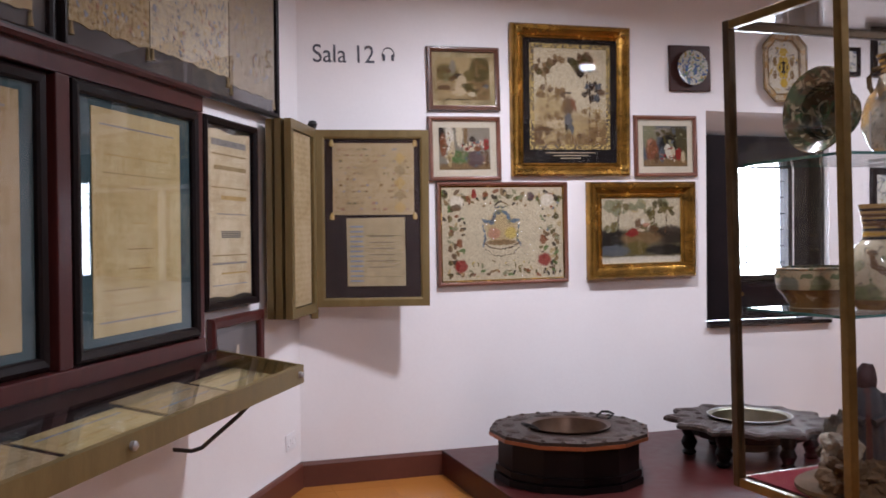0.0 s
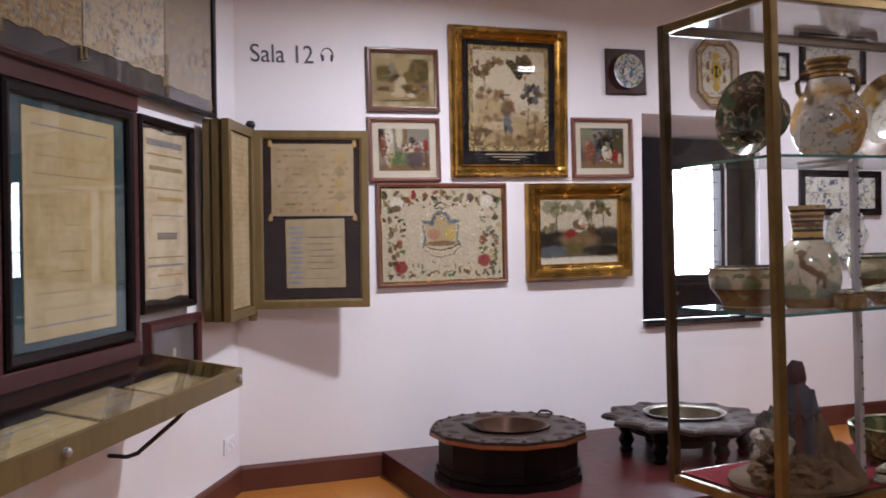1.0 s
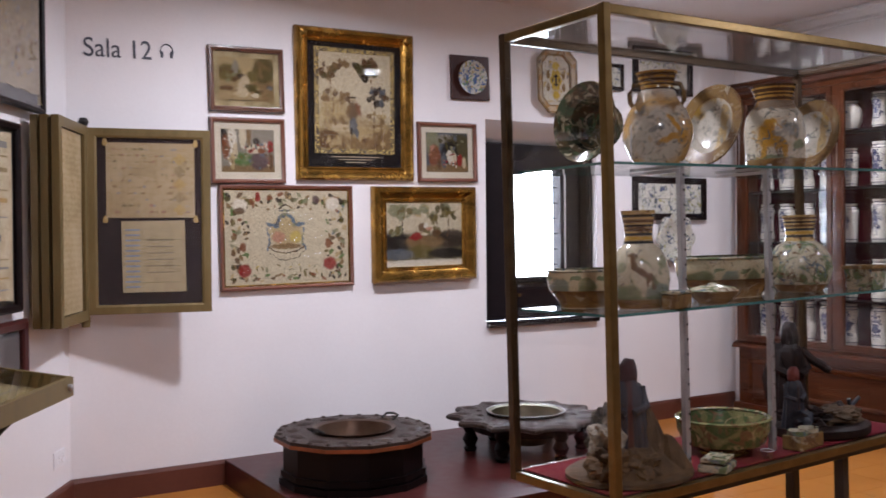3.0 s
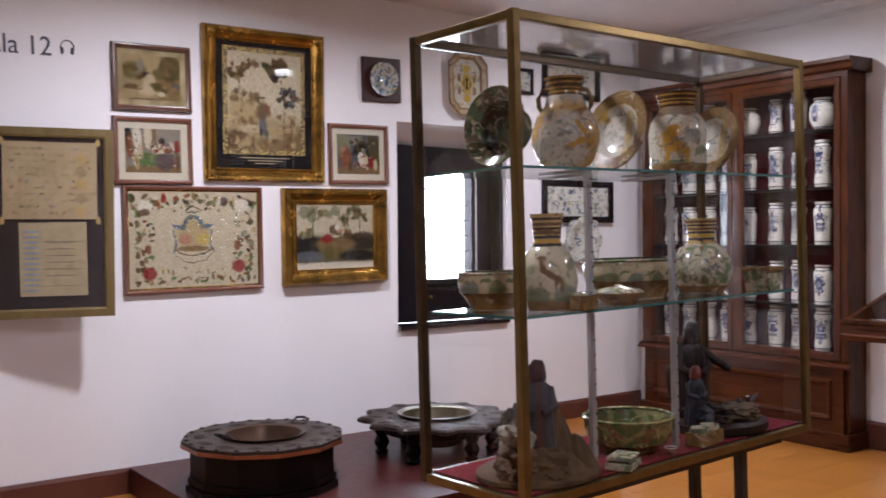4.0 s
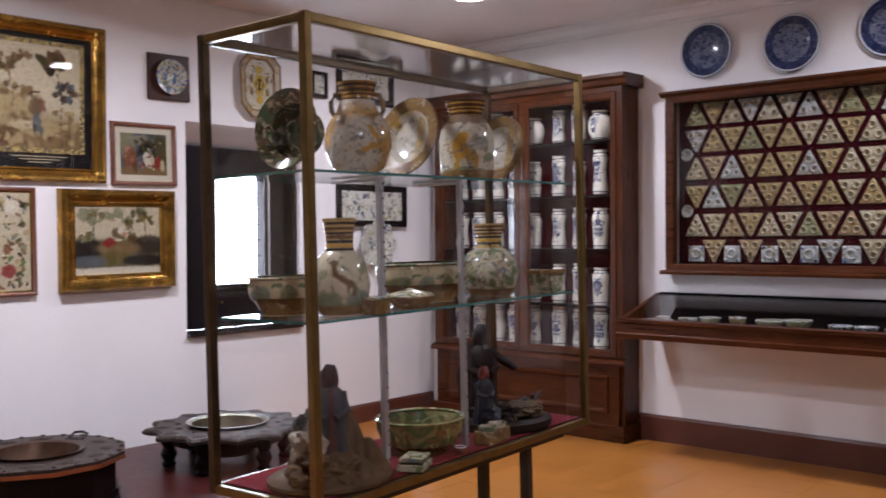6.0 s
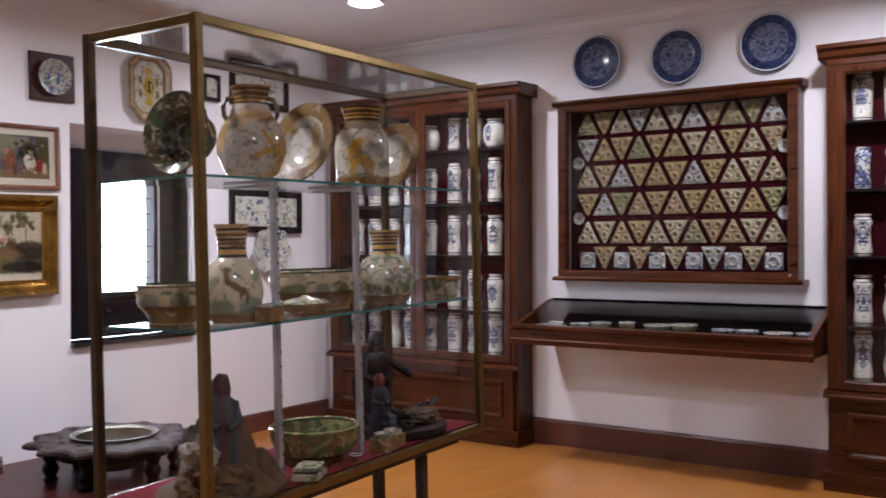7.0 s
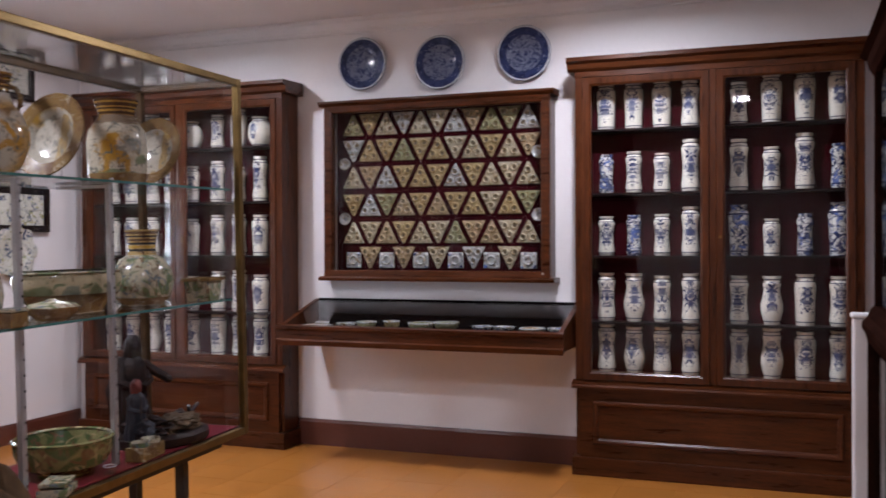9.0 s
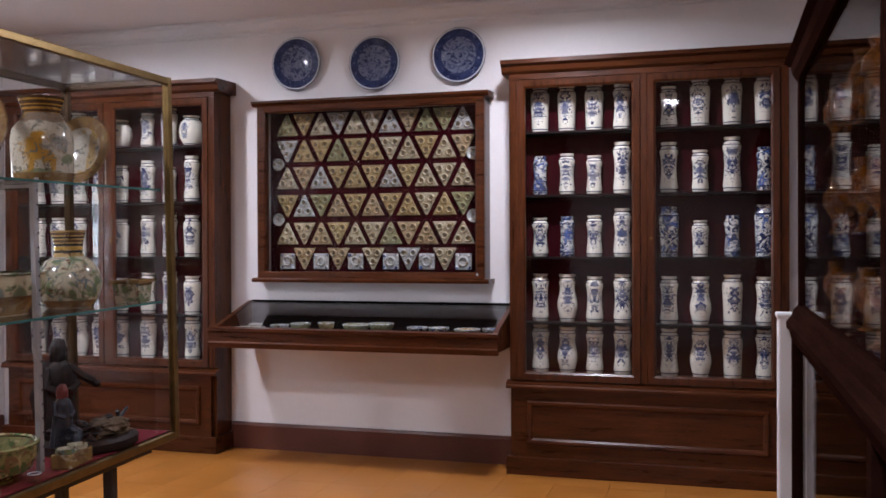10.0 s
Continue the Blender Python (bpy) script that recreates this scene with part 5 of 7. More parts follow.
# slanting glazed desk below the case
def sampler_desk():
    t = thing("sampler_desk", west(0, 0, JOG), "bronze-framed slanting glass desk with samplers under the glass", "display desk")
    d0, d1 = 0.085, 0.49
    zb, zf, u0, u1 = 0.965, 0.905, -3.95, -1.37
    def zt(o): return zb + (zf - zb) * (o - d0) / (d1 - d0)
    th = 0.075
    def bar(name, a, b, o0, o1, mat, lo=-th, hi=0.0, par=t):
        return part(name, prism(bmesh.new(), [(-o0, zt(o0) + lo), (-o1, zt(o1) + lo), (-o1, zt(o1) + hi), (-o0, zt(o0) + hi)], a, b, "x"), mat, par)
    fr = bar("front_rail", u0, u1, d1 - 0.018, d1, M_GOLDPAINT)
    bar("back_rail", u0, u1, d0, d0 + 0.02, M_DARK)
    bar("end_rail", u1 - 0.018, u1, d0 + 0.02, d1 - 0.018, M_GOLDPAINT)
    bar("bottom_panel", u0, u1 - 0.018, d0 + 0.02, d1 - 0.018, M_DARK, -th, -th + 0.008)
    bar("lid", u0, u1 - 0.018, d0 + 0.02, d1 - 0.018, M_PANE, -0.008, -0.003).visible_shadow = False
    bar("lining", u0, u1 - 0.02, d0 + 0.022, d1 - 0.02, M_BROWN, -th + 0.0085, -th + 0.011)
    for k, (a, b) in enumerate(((-1.8, -1.36), (-2.28, -1.83), (-2.85, -2.32), (-3.4, -2.88), (-3.9, -3.43))):
        cl = bar("sampler_cloth", a, b, d0 + 0.1 - 0.05 * (k % 2), d1 - 0.03, M_SAMPLER2 if k % 2 else M_SAMPLER, -th + 0.0115, -th + 0.014)
        for j in range(4):
            o = d0 + 0.14 + 0.07 * j
            bar("stitched_row", a + 0.04, b - 0.05, o, o + 0.008, INKS[("stain", "dusk", "faded_blue", "sand")[(j + k) % 4]], -th + 0.0142, -th + 0.015, cl)
    for u in (-1.42, -2.75):
        part("lock", lathe(bmesh.new(), [(0, 0), (0.014, 0), (0.014, 0.012), (0.006, 0.018), (0, 0.018)], 14), M_STEEL, fr, at=pose(u, -d1, zt(d1) - 0.035, 90, 0, 0), smooth=True)
    bm = bmesh.new()
    tube(bm, [(-1.58, -0.0, 0.575), (-1.58, -0.08, 0.572), (-1.59, -0.13, 0.59), (-1.61, -0.3, 0.73), (-1.62, -0.42, 0.845)], 0.009, 8)
    part("bracket", bm, M_BLACK, t, "thin bent iron bracket")
    return t


sampler_desk()

# socket
t = thing("wall_socket", west(-0.17, 0.3, 0.0), "white double wall socket low on the wall", "socket")
part("plate", boxm(-0.075, 0.075, -0.01, 0, -0.045, 0.045, bevel=0.004), M_WHITE, t)
for x in (-0.037, 0.037):
    part("outlet", lathe(bmesh.new(), [(0.026, 0), (0.026, 0.004), (0.02, 0.004), (0.019, -0.004), (0, -0.004)], 18), M_WHITE, t, at=pose(x, -0.01, 0, 90, 0, 0))

# swing display with leaves on a post in the corner
def swing_display():
    t = thing("swing_display", pose(1.335, 5.03, 0), "gold-framed swinging display leaves with old samplers on a wall post", "display rack")
    px = 0.0
    def leaf(yaw, w, z0, z1, name, front):
        o = part(name, moulding(bmesh.new(), w - 0.1, z1 - z0 - 0.1, [(0, 0), (0, 0.012), (0.012, 0.016), (0.05, 0.016), (0.05, -0.02), (0, -0.02)]), M_GOLDPAINT, t, "gold-painted frame", at=pose(0, 0, (z0 + z1) / 2, 0, 0, yaw) @ pose(w / 2 + 0.015, 0, 0))
        part("leaf_mount", boxm(-w / 2 + 0.05, w / 2 - 0.05, -0.004, 0.004, -(z1 - z0) / 2 + 0.05, (z1 - z0) / 2 - 0.05), M_BROWN, o)
        part("pane", boxm(-w / 2 + 0.05, w / 2 - 0.05, -0.0135, -0.012, -(z1 - z0) / 2 + 0.05, (z1 - z0) / 2 - 0.05), M_PANE, o).visible_shadow = False
        if front:
            a = part("upper_sampler", prism(bmesh.new(), [(-0.225, 0.02), (0.235, 0.02), (0.235, 0.425), (-0.225, 0.425)], -0.0075, -0.0045), M_SAMPLER2, o)
            b = part("lower_sampler", prism(bmesh.new(), [(-0.145, -0.385), (0.185, -0.385), (0.18, 0.005), (-0.15, 0.0)], -0.009, -0.006), INKS["white"], o)
            for k in range(11):
                z = 0.045 + 0.034 * k
                for j in range(rng.randint(8, 13)):
                    x = rng.uniform(-0.21, 0.2)
                    strip(a, x, x + rng.uniform(0.006, 0.022), z, z + rng.uniform(0.004, 0.014), -0.0075, rng.choice(("earth", "stain", "olive", "dusk", "rose")), "motif", 0.0006)
            for x, z in ((-0.23, 0.43), (0.24, 0.43), (-0.23, 0.015), (0.24, 0.015)):
                part("tassel", lathe(bmesh.new(), [(0, 0.02), (0.008, 0.012), (0.014, -0.01), (0.011, -0.022), (0, -0.024)], 8), INKS["sand"], a, at=pose(x, -0.0085, z, 0, 0, 0) @ Matrix.Diagonal((1, 0.25, 1, 1)), smooth=True)
            for k in range(5):
                z = 0.06 + 0.07 * k
                part("lozenge", prism(bmesh.new(), [(0.12, z), (0.155, z + 0.035), (0.19, z), (0.155, z - 0.035)], -0.0082, -0.0076), INKS["stain" if k % 2 else "sand"], a)
            for k in range(12):
                strip(b, -0.13, -0.055, -0.36 + 0.028 * k, -0.35 + 0.028 * k, -0.009, "faded_blue", "stitched_row", 0.0006)
            for k in range(6):
                strip(b, -0.02, 0.12, -0.28 + 0.035 * k, -0.275 + 0.035 * k, -0.009, "grey", "stitched_row", 0.0006)
            for q in ((0.0, 0.05), (0.08, 0.04), (0.13, 0.0)):
                strip(b, -0.04, 0.16, -0.1 - q[0] * 1.8, -0.097 - q[0] * 1.8, -0.009, "olive", "stitched_row", 0.0006)
        return o
    leaf(-13, 0.64, 1.045, 2.045, "leaf", True)
    side = leaf(-115, 0.5, 1.02, 2.05, "leaf", False)
    for y0 in (-0.0075, 0.0045):
        part("side_sampler", boxm(-0.18, 0.18, y0, y0 + 0.003, -0.46, 0.46), M_SAMPLER2, side)
    leaf(-121, 0.5, 1.02, 2.05, "leaf", False)
    leaf(-126.5, 0.5, 1.02, 2.05, "leaf", False)
    part("post", boxm(-0.02, 0.02, -0.02, 0.02, 0.98, 2.05, bevel=0.004), M_GOLDPAINT, t)
    for z in (1.0, 2.0):
        part("wall_bracket", boxm(-0.03, 0.03, 0.02, 0.118, z, z + 0.03, bevel=0.004), M_BLACK, t)
    part("knob", lathe(bmesh.new(), [(0, 0), (0.02, 0.005), (0.028, 0.025), (0.02, 0.045), (0, 0.05)], 14), M_BLACK, t, at=pose(0, 0, 2.05), smooth=True)
    return t


swing_display()

# ---- plinth and braziers ----
t = thing("display_plinth", pose(2.12, 3.55, 0), "low red-brown wooden display platform along the wall", "platform")
PW, PD = 2.38, YN - 0.024 - 3.55
part("front_board", boxm(0.006, PW - 0.006, 0.006, 0.03, 0, 0.128), M_RED, t)
part("side_board", boxm(0.006, 0.03, 0.03, PD, 0, 0.128), M_RED, t)
part("side_board", boxm(PW - 0.03, PW - 0.006, 0.03, PD, 0, 0.128), M_RED, t)
part("top_board", boxm(0, PW, 0, PD, 0.128, 0.15, bevel=0.005), M_RED, t)


M_CARVED = surface("carved_dark_wood", (0.012, 0.006, 0.004), (0.04, 0.022, 0.016), 0.4, scale=14, fine=60, bump=0.9, dist=0.008, spec=0.3)
M_COPPER = surface("copper_edge", (0.25, 0.08, 0.035), (0.4, 0.15, 0.07), 0.35, 0.7, scale=14, fine=90, bump=0.2)
M_DULLBOWL = surface("dull_copper_bowl", (0.05, 0.026, 0.016), (0.11, 0.06, 0.036), 0.38, 0.7, scale=10, fine=90, bump=0.2)
M_BOWL = surface("dull_brass_bowl", (0.09, 0.075, 0.042), (0.17, 0.145, 0.09), 0.36, 0.85, scale=10, fine=90, bump=0.15)


def brazier_box():
    t = thing("brazier", pose(2.575, 4.33, 0.15, 0, 0, 15), "twelve-sided carved dark wooden brazier with a metal bowl on the platform", "brazier")
    def poly(r, n=12): return [(r * math.cos(2 * math.pi * (k + 0.5) / n), r * math.sin(2 * math.pi * (k + 0.5) / n)) for k in range(n)]
    def ring(r0, r1, z0, z1, n=12):
        bm = bmesh.new()
        lathe(bm, [(r0, z0), (r1, z0), (r1, z1), (r0, z1), (r0, z0)], n)
        return bm
    part("foot", ring(0.3, 0.445, 0.0, 0.035), M_DARK, t)
    part("drum", ring(0.36, 0.42, 0.035, 0.225), M_DARK, t)
    part("drum_moulding", ring(0.34, 0.435, 0.045, 0.075), M_DARK, t)
    top = part("top_board", ring(0.23, 0.47, 0.225, 0.262), M_CARVED, t, "carved twelve-sided top")
    part("copper_band", ring(0.462, 0.474, 0.226, 0.245), M_COPPER, t, "copper edging")
    for k in range(12):
        a = 2 * math.pi * (k + 0.5) / 12
        bm = bmesh.new()
        lathe(bm, [(0, 0.012), (0.03, 0.01), (0.06, 0.004), (0.07, 0)], 12, sq=0.6)
        part("carved_boss", bm, M_CARVED, top, at=pose(0.36 * math.cos(a), 0.36 * math.sin(a), 0.262, 0, 0, math.degrees(a) + 90), smooth=True)
    for k in range(24):
        a = 2 * math.pi * k / 24
        bm = lathe(bmesh.new(), [(0, 0.01), (0.012, 0.007), (0.018, 0)], 8)
        part("carved_bead", bm, M_CARVED, top, at=pose(0.44 * math.cos(a), 0.44 * math.sin(a), 0.262), smooth=True)
    part("bowl", lathe(bmesh.new(), [(0, 0.1), (0.13, 0.11), (0.2, 0.17), (0.226, 0.262), (0.245, 0.27), (0.247, 0.276), (0.222, 0.27), (0.19, 0.17), (0.12, 0.118), (0, 0.108)], 40), M_DULLBOWL, t, "dull dark copper fire bowl", smooth=True)
    for s in (-1, 1):
        bm = bmesh.new()
        tube(bm, [(s * 0.27, -0.05, 0.285), (s * 0.31, -0.05, 0.305), (s * 0.32, 0.0, 0.31), (s * 0.31, 0.05, 0.305), (s * 0.27, 0.05, 0.285)], 0.007)
        part("handle", bm, M_BLACK, t)
    return t


def brazier_table():
    t = thing("brazier", pose(3.745, 4.36, 0.15, 0, 0, 0), "low scalloped carved brazier table on turned legs with a brass bowl", "brazier")
    bm, n = bmesh.new(), 96
    def r(a): return 0.47 + 0.035 * math.cos(12 * a) + 0.012 * math.cos(24 * a)
    rings = [[bm.verts.new((f * math.cos(a), f * math.sin(a), z)) for a in (2 * math.pi * k / n for k in range(n)) for f in ((r(a) - dr) if dr is not None else 0.23,)] for dr, z in ((None, 0.235), (0.02, 0.235), (0, 0.245), (0, 0.265), (0.02, 0.28), (None, 0.28))]
    for a, b in zip(rings, rings[1:] + rings[:1]):
        for k in range(n):
            bm.faces.new((a[k], a[(k + 1) % n], b[(k + 1) % n], b[k]))
    top = part("top_board", bm, M_CARVED, t, "carved scalloped top")
    for k in range(12):
        a = 2 * math.pi * k / 12
        part("carved_boss", lathe(bmesh.new(), [(0, 0.016), (0.03, 0.012), (0.055, 0.004), (0.062, 0)], 12, sq=0.7), M_CARVED, top, at=pose(0.4 * math.cos(a), 0.4 * math.sin(a), 0.28, 0, 0, math.degrees(a)), smooth=True)
        part("carved_leaf", lathe(bmesh.new(), [(0, 0.012), (0.015, 0.008), (0.025, 0)], 8, sq=0.5), M_CARVED, top, at=pose(0.31 * math.cos(a + 0.26), 0.31 * math.sin(a + 0.26), 0.28, 0, 0, math.degrees(a)), smooth=True)
    part("apron", lathe(bmesh.new(), [(0.33, 0.17), (0.35, 0.165), (0.36, 0.2), (0.36, 0.236), (0.33, 0.236), (0.33, 0.17)], 24), M_DARK, t)
    for k in range(6):
        a = 2 * math.pi * (k + 0.5) / 6
        part("leg", lathe(bmesh.new(), [(0, 0), (0.035, 0), (0.046, 0.02), (0.032, 0.04), (0.052, 0.09), (0.034, 0.14), (0.048, 0.17), (0.044, 0.235), (0, 0.235)], 16), M_DARK, t, "turned leg", at=pose(0.36 * math.cos(a), 0.36 * math.sin(a), 0), smooth=True)
    # thin rim, paler than the bowl below it
    part("bowl_rim", lathe(bmesh.new(), [(0.246, 0.3025), (0.251, 0.3055), (0.256, 0.304), (0.254, 0.299)], 40), M_STEEL, t, "thin pale metal rim of the bowl", smooth=True)
    part("bowl", lathe(bmesh.new(), [(0, 0.05), (0.14, 0.06), (0.2, 0.13), (0.225, 0.28), (0.25, 0.296), (0.252, 0.303), (0.222, 0.291), (0.19, 0.135), (0.13, 0.068), (0, 0.058)], 40), M_BOWL, t, "polished brass fire bowl", smooth=True)
    return t


brazier_box().scale = (0.91, 0.91, 1)
brazier_table().scale = (0.94, 0.94, 0.8)


# ---- pottery in the vitrine ----
OUTSIDE = set(bpy.data.objects)
OCHRE, OLIVEG, BRN = (0.29, 0.175, 0.035), (0.11, 0.14, 0.07), (0.11, 0.06, 0.03)
M_TAL = painted("green_and_ochre_glaze", (0.36, 0.32, 0.23), [(OLIVEG, 11, 0.48), ((0.1, 0.13, 0.15), 24, 0.55), (BRN, 30, 0.56)], gloss=0.1, height=0.36, sharp=9.0)
FIGURED = [(OCHRE, 7, 0.5), ((0.15, 0.15, 0.13), 22, 0.56), ((0.08, 0.06, 0.05), 36, 0.6)]
INKED = [((0.13, 0.13, 0.11), 26, 0.56), ((0.06, 0.045, 0.035), 44, 0.59), ((0.3, 0.17, 0.04), 20, 0.62)]
PALE, AMB, DBR = (0.38, 0.35, 0.29), (0.36, 0.19, 0.03), (0.06, 0.03, 0.014)
M_FLASK = painted("ochre_framed_glaze", PALE, INKED, gloss=0.08, sharp=8.0, marks=[(0, 0.14, 0.2, 0.15, 0, AMB, 0.8), (0.04, 0.23, 0.05, 0.02, 0.5, BRN, 0.7), (-0.1, 0.2, 0.05, 0.03, 0, BRN, 0.5), (-0.12, 0.08, 0.03, 0.05, 0, PALE, 0.8), (0.1, 0.22, 0.04, 0.03, 0, PALE, 0.8), (-0.01, 0.125, 0.1, 0.12, 0, PALE, 1.0), (0.06, 0.16, 0.012, 0.06, 0.6, AMB, 0.95), (0.03, 0.11, 0.05, 0.012, 0.4, AMB, 0.9), (0.085, 0.12, 0.02, 0.03, 0, AMB, 0.8), (-0.02, 0.15, 0.03, 0.012, 0.3, (0.12, 0.12, 0.12), 0.7), (0.0, 0.09, 0.025, 0.01, -0.3, (0.12, 0.12, 0.12), 0.6)])
M_LION = painted("ochre_beast_glaze", (0.4, 0.36, 0.28), INKED, gloss=0.08, sharp=8.0, marks=[(0, 0.3, 0.2, 0.03, 0, BRN, 0.8), (-0.055, 0.15, 0.035, 0.055, 0.3, AMB, 1.0), (-0.04, 0.2, 0.028, 0.028, 0, AMB, 1.0), (-0.01, 0.12, 0.05, 0.022, -0.3, AMB, 0.95), (-0.07, 0.08, 0.014, 0.04, 0, AMB, 0.95), (0.02, 0.09, 0.012, 0.04, 0, AMB, 0.9), (0.06, 0.17, 0.03, 0.035, 0, (0.16, 0.17, 0.16), 0.8), (0.08, 0.11, 0.03, 0.02, 0, OLIVEG, 0.8), (-0.03, 0.05, 0.08, 0.016, 0, OLIVEG, 0.8)])
M_DEER = painted("leaping_deer_glaze", (0.4, 0.35, 0.25), [(OLIVEG, 18, 0.58), ((0.08, 0.07, 0.06), 34, 0.59), (BRN, 26, 0.62)], gloss=0.08, sharp=8.0, marks=[(-0.05, 0.055, 0.05, 0.04, 0, OLIVEG, 0.8), (0.06, 0.06, 0.045, 0.035, 0, (0.12, 0.16, 0.13), 0.8), (0.0, 0.035, 0.12, 0.016, 0, OLIVEG, 0.7), (0.01, 0.135, 0.04, 0.014, -0.6, BRN, 0.95), (0.045, 0.1, 0.008, 0.03, 0.2, BRN, 0.9), (-0.02, 0.165, 0.012, 0.03, 0.4, BRN, 0.95), (-0.03, 0.2, 0.014, 0.012, 0, BRN, 0.9), (0.03, 0.11, 0.006, 0.03, -0.3, BRN, 0.9), (-0.07, 0.16, 0.02, 0.02, 0, OLIVEG, 0.6), (0.08, 0.18, 0.02, 0.02, 0, OLIVEG, 0.6)])
M_HILLS = painted("green_hills_glaze", (0.4, 0.34, 0.22), [(OLIVEG, 20, 0.6), ((0.1, 0.07, 0.04), 40, 0.6)], gloss=0.1, sharp=8.0, marks=[(x_, 0.085, 0.035, 0.035, 0, c_, 0.85) for x_, c_ in ((-0.2, OLIVEG), (-0.1, (0.13, 0.17, 0.14)), (0.0, OLIVEG), (0.1, (0.13, 0.17, 0.14)), (0.2, OLIVEG))] + [(x_, 0.115, 0.022, 0.008, 0.4, OLIVEG, 0.9) for x_ in (-0.15, -0.04, 0.06, 0.15)])
M_COLLAR = painted("brown_ringed_glaze", (0.3, 0.17, 0.035), [(BRN, 30, 0.56)], bands=[(0.318, 0.006, DBR), (0.338, 0.004, DBR), (0.355, 0.007, DBR), (0.376, 0.006, DBR)], gloss=0.1)
M_DISH = painted("ochre_edged_dish_glaze", (0.37, 0.34, 0.28), FIGURED, gloss=0.08, sharp=8.0, pale=(1, 0.105, 0.105, 0.0), marks=[(0.05, 0.02, 0.03, 0.012, 0.4, OCHRE, 0.7)])
M_OCHRE = painted("ochre_rim_glaze", (0.17, 0.105, 0.04), [(BRN, 16, 0.48), ((0.3, 0.26, 0.19), 22, 0.58)], gloss=0.12, sharp=6.0)
M_GREENB = painted("green_bowl_glaze", (0.15, 0.14, 0.06), [((0.045, 0.07, 0.025), 10, 0.47), ((0.26, 0.21, 0.11), 16, 0.58), (BRN, 22, 0.55)], gloss=0.1)
M_DARKDISH = painted("dark_green_dish_glaze", (0.09, 0.065, 0.03), [((0.035, 0.04, 0.022), 14, 0.48), ((0.34, 0.31, 0.2), 20, 0.545), ((0.06, 0.1, 0.045), 12, 0.58), (BRN, 14, 0.6)], gloss=0.1)
M_STRIPE = painted("banded_neck_glaze", (0.36, 0.25, 0.1), [(BRN, 30, 0.55)], bands=[(0.25, 0.005, (0.03, 0.03, 0.03)), (0.265, 0.005, (0.4, 0.24, 0.04)), (0.28, 0.005, (0.03, 0.03, 0.03)), (0.297, 0.005, BRN), (0.313, 0.004, (0.03, 0.02, 0.02)), (0.33, 0.006, BRN), (0.35, 0.005, (0.04, 0.025, 0.015))], gloss=0.1)


def pot(name, x, y, z, body, mat, label, cat, rim=None, sq=1.0, turn=0.0, group="pottery in the vitrine"):
    t = thing(name, pose(x, y, z, 0, 0, turn), label, cat, group)
    part("body", lathe(bmesh.new(), body, 36, sq=sq), mat, t, smooth=True)
    for nm, pr, m in rim or ():
        part(nm, lathe(bmesh.new(), pr, 36, sq=sq), m, t, smooth=True)
    return t


def basin(x, y, z, r, h, label, sq=1.0):
    pr = [(0, 0), (r * 0.62, 0), (r * 0.64, 0.012), (r * 0.72, h * 0.22), (r * 0.93, h * 0.5), (r * 0.97, h * 0.8), (r * 0.93, h * 0.94), (r * 0.9, h * 0.94), (r * 0.9, h * 0.6), (r * 0.66, h * 0.15), (0, h * 0.08)]
    return pot("painted_basin", x, y, z, pr, M_HILLS, label, "basin", sq=sq, turn=-38 if sq == 1 else -12, rim=
               [("rim", [(r * 0.9, h * 0.94), (r * 0.97, h * 0.94), (r, h * 0.97), (r * 0.98, h), (r * 0.9, h)], M_TAL), ("ochre_foot", [(r * 0.625, 0.002), (r * 0.652, 0.013), (r * 0.735, h * 0.23), (r * 0.9, h * 0.44), (r * 0.945, h * 0.46)], M_OCHRE)])


basin(2.72, 2.63, ZS1, 0.15, 0.15, "round painted earthenware basin with green hills and ochre foot")
basin(3.43, 2.55, ZS1, 0.25, 0.175, "wide painted earthenware basin with green landscape band", 0.72)


def jug(x, y, z, h, r, rn, label, mat):
    pr = [(0, 0), (r * 0.68, 0), (r * 0.72, 0.01), (r * 0.92, h * 0.14), (r, h * 0.3), (r * 0.93, h * 0.46), (r * 0.72, h * 0.6), (rn * 0.95, h * 0.66)]
    nk = [(rn * 0.95, h * 0.655), (rn * 0.88, h * 0.72), (rn * 0.9, h * 0.82), (rn * 1.04, h * 0.95), (rn * 1.1, h), (rn * 1.02, h), (rn * 0.86, h * 0.85), (rn * 0.8, h * 0.7)]
    return pot("painted_vase", x, y, z, pr, mat, label, "vase", turn=-42, rim=[("neck", nk, M_STRIPE), ("foot_band", [(r * 0.685, 0.001), (r * 0.74, 0.011), (r * 0.86, h * 0.085), (r * 0.88, h * 0.1)], M_OCHRE)])


jug(2.80, 2.41, ZS1, 0.37, 0.115, 0.06, "painted earthenware vase with a leaping animal and banded neck", M_DEER)
jug(3.84, 2.5, ZS1, 0.345, 0.142, 0.07, "stout painted earthenware vase with green leaves and banded neck", M_TAL)
t = thing("lidded_box", pose(2.85, 2.275, ZS1, 0, 0, 10), "small square painted earthenware box", "box", "pottery in the vitrine")
part("body", boxm(-0.05, 0.05, -0.035, 0.035, 0, 0.055, 0.008), M_OCHRE, t)
part("lid", boxm(-0.053, 0.053, -0.038, 0.038, 0.055, 0.068, 0.006), M_TAL, t)
pot("small_dish", 3.12, 2.35, ZS1, [(0, 0), (0.06, 0), (0.065, 0.008), (0.1, 0.035), (0.105, 0.05), (0.095, 0.05), (0.06, 0.02), (0, 0.016)], M_OCHRE, "small ochre dish with a knobbed painted lid", "dish", [("lid", [(0.1, 0.05), (0.085, 0.062), (0.03, 0.072), (0.015, 0.08), (0, 0.082)], M_TAL)])
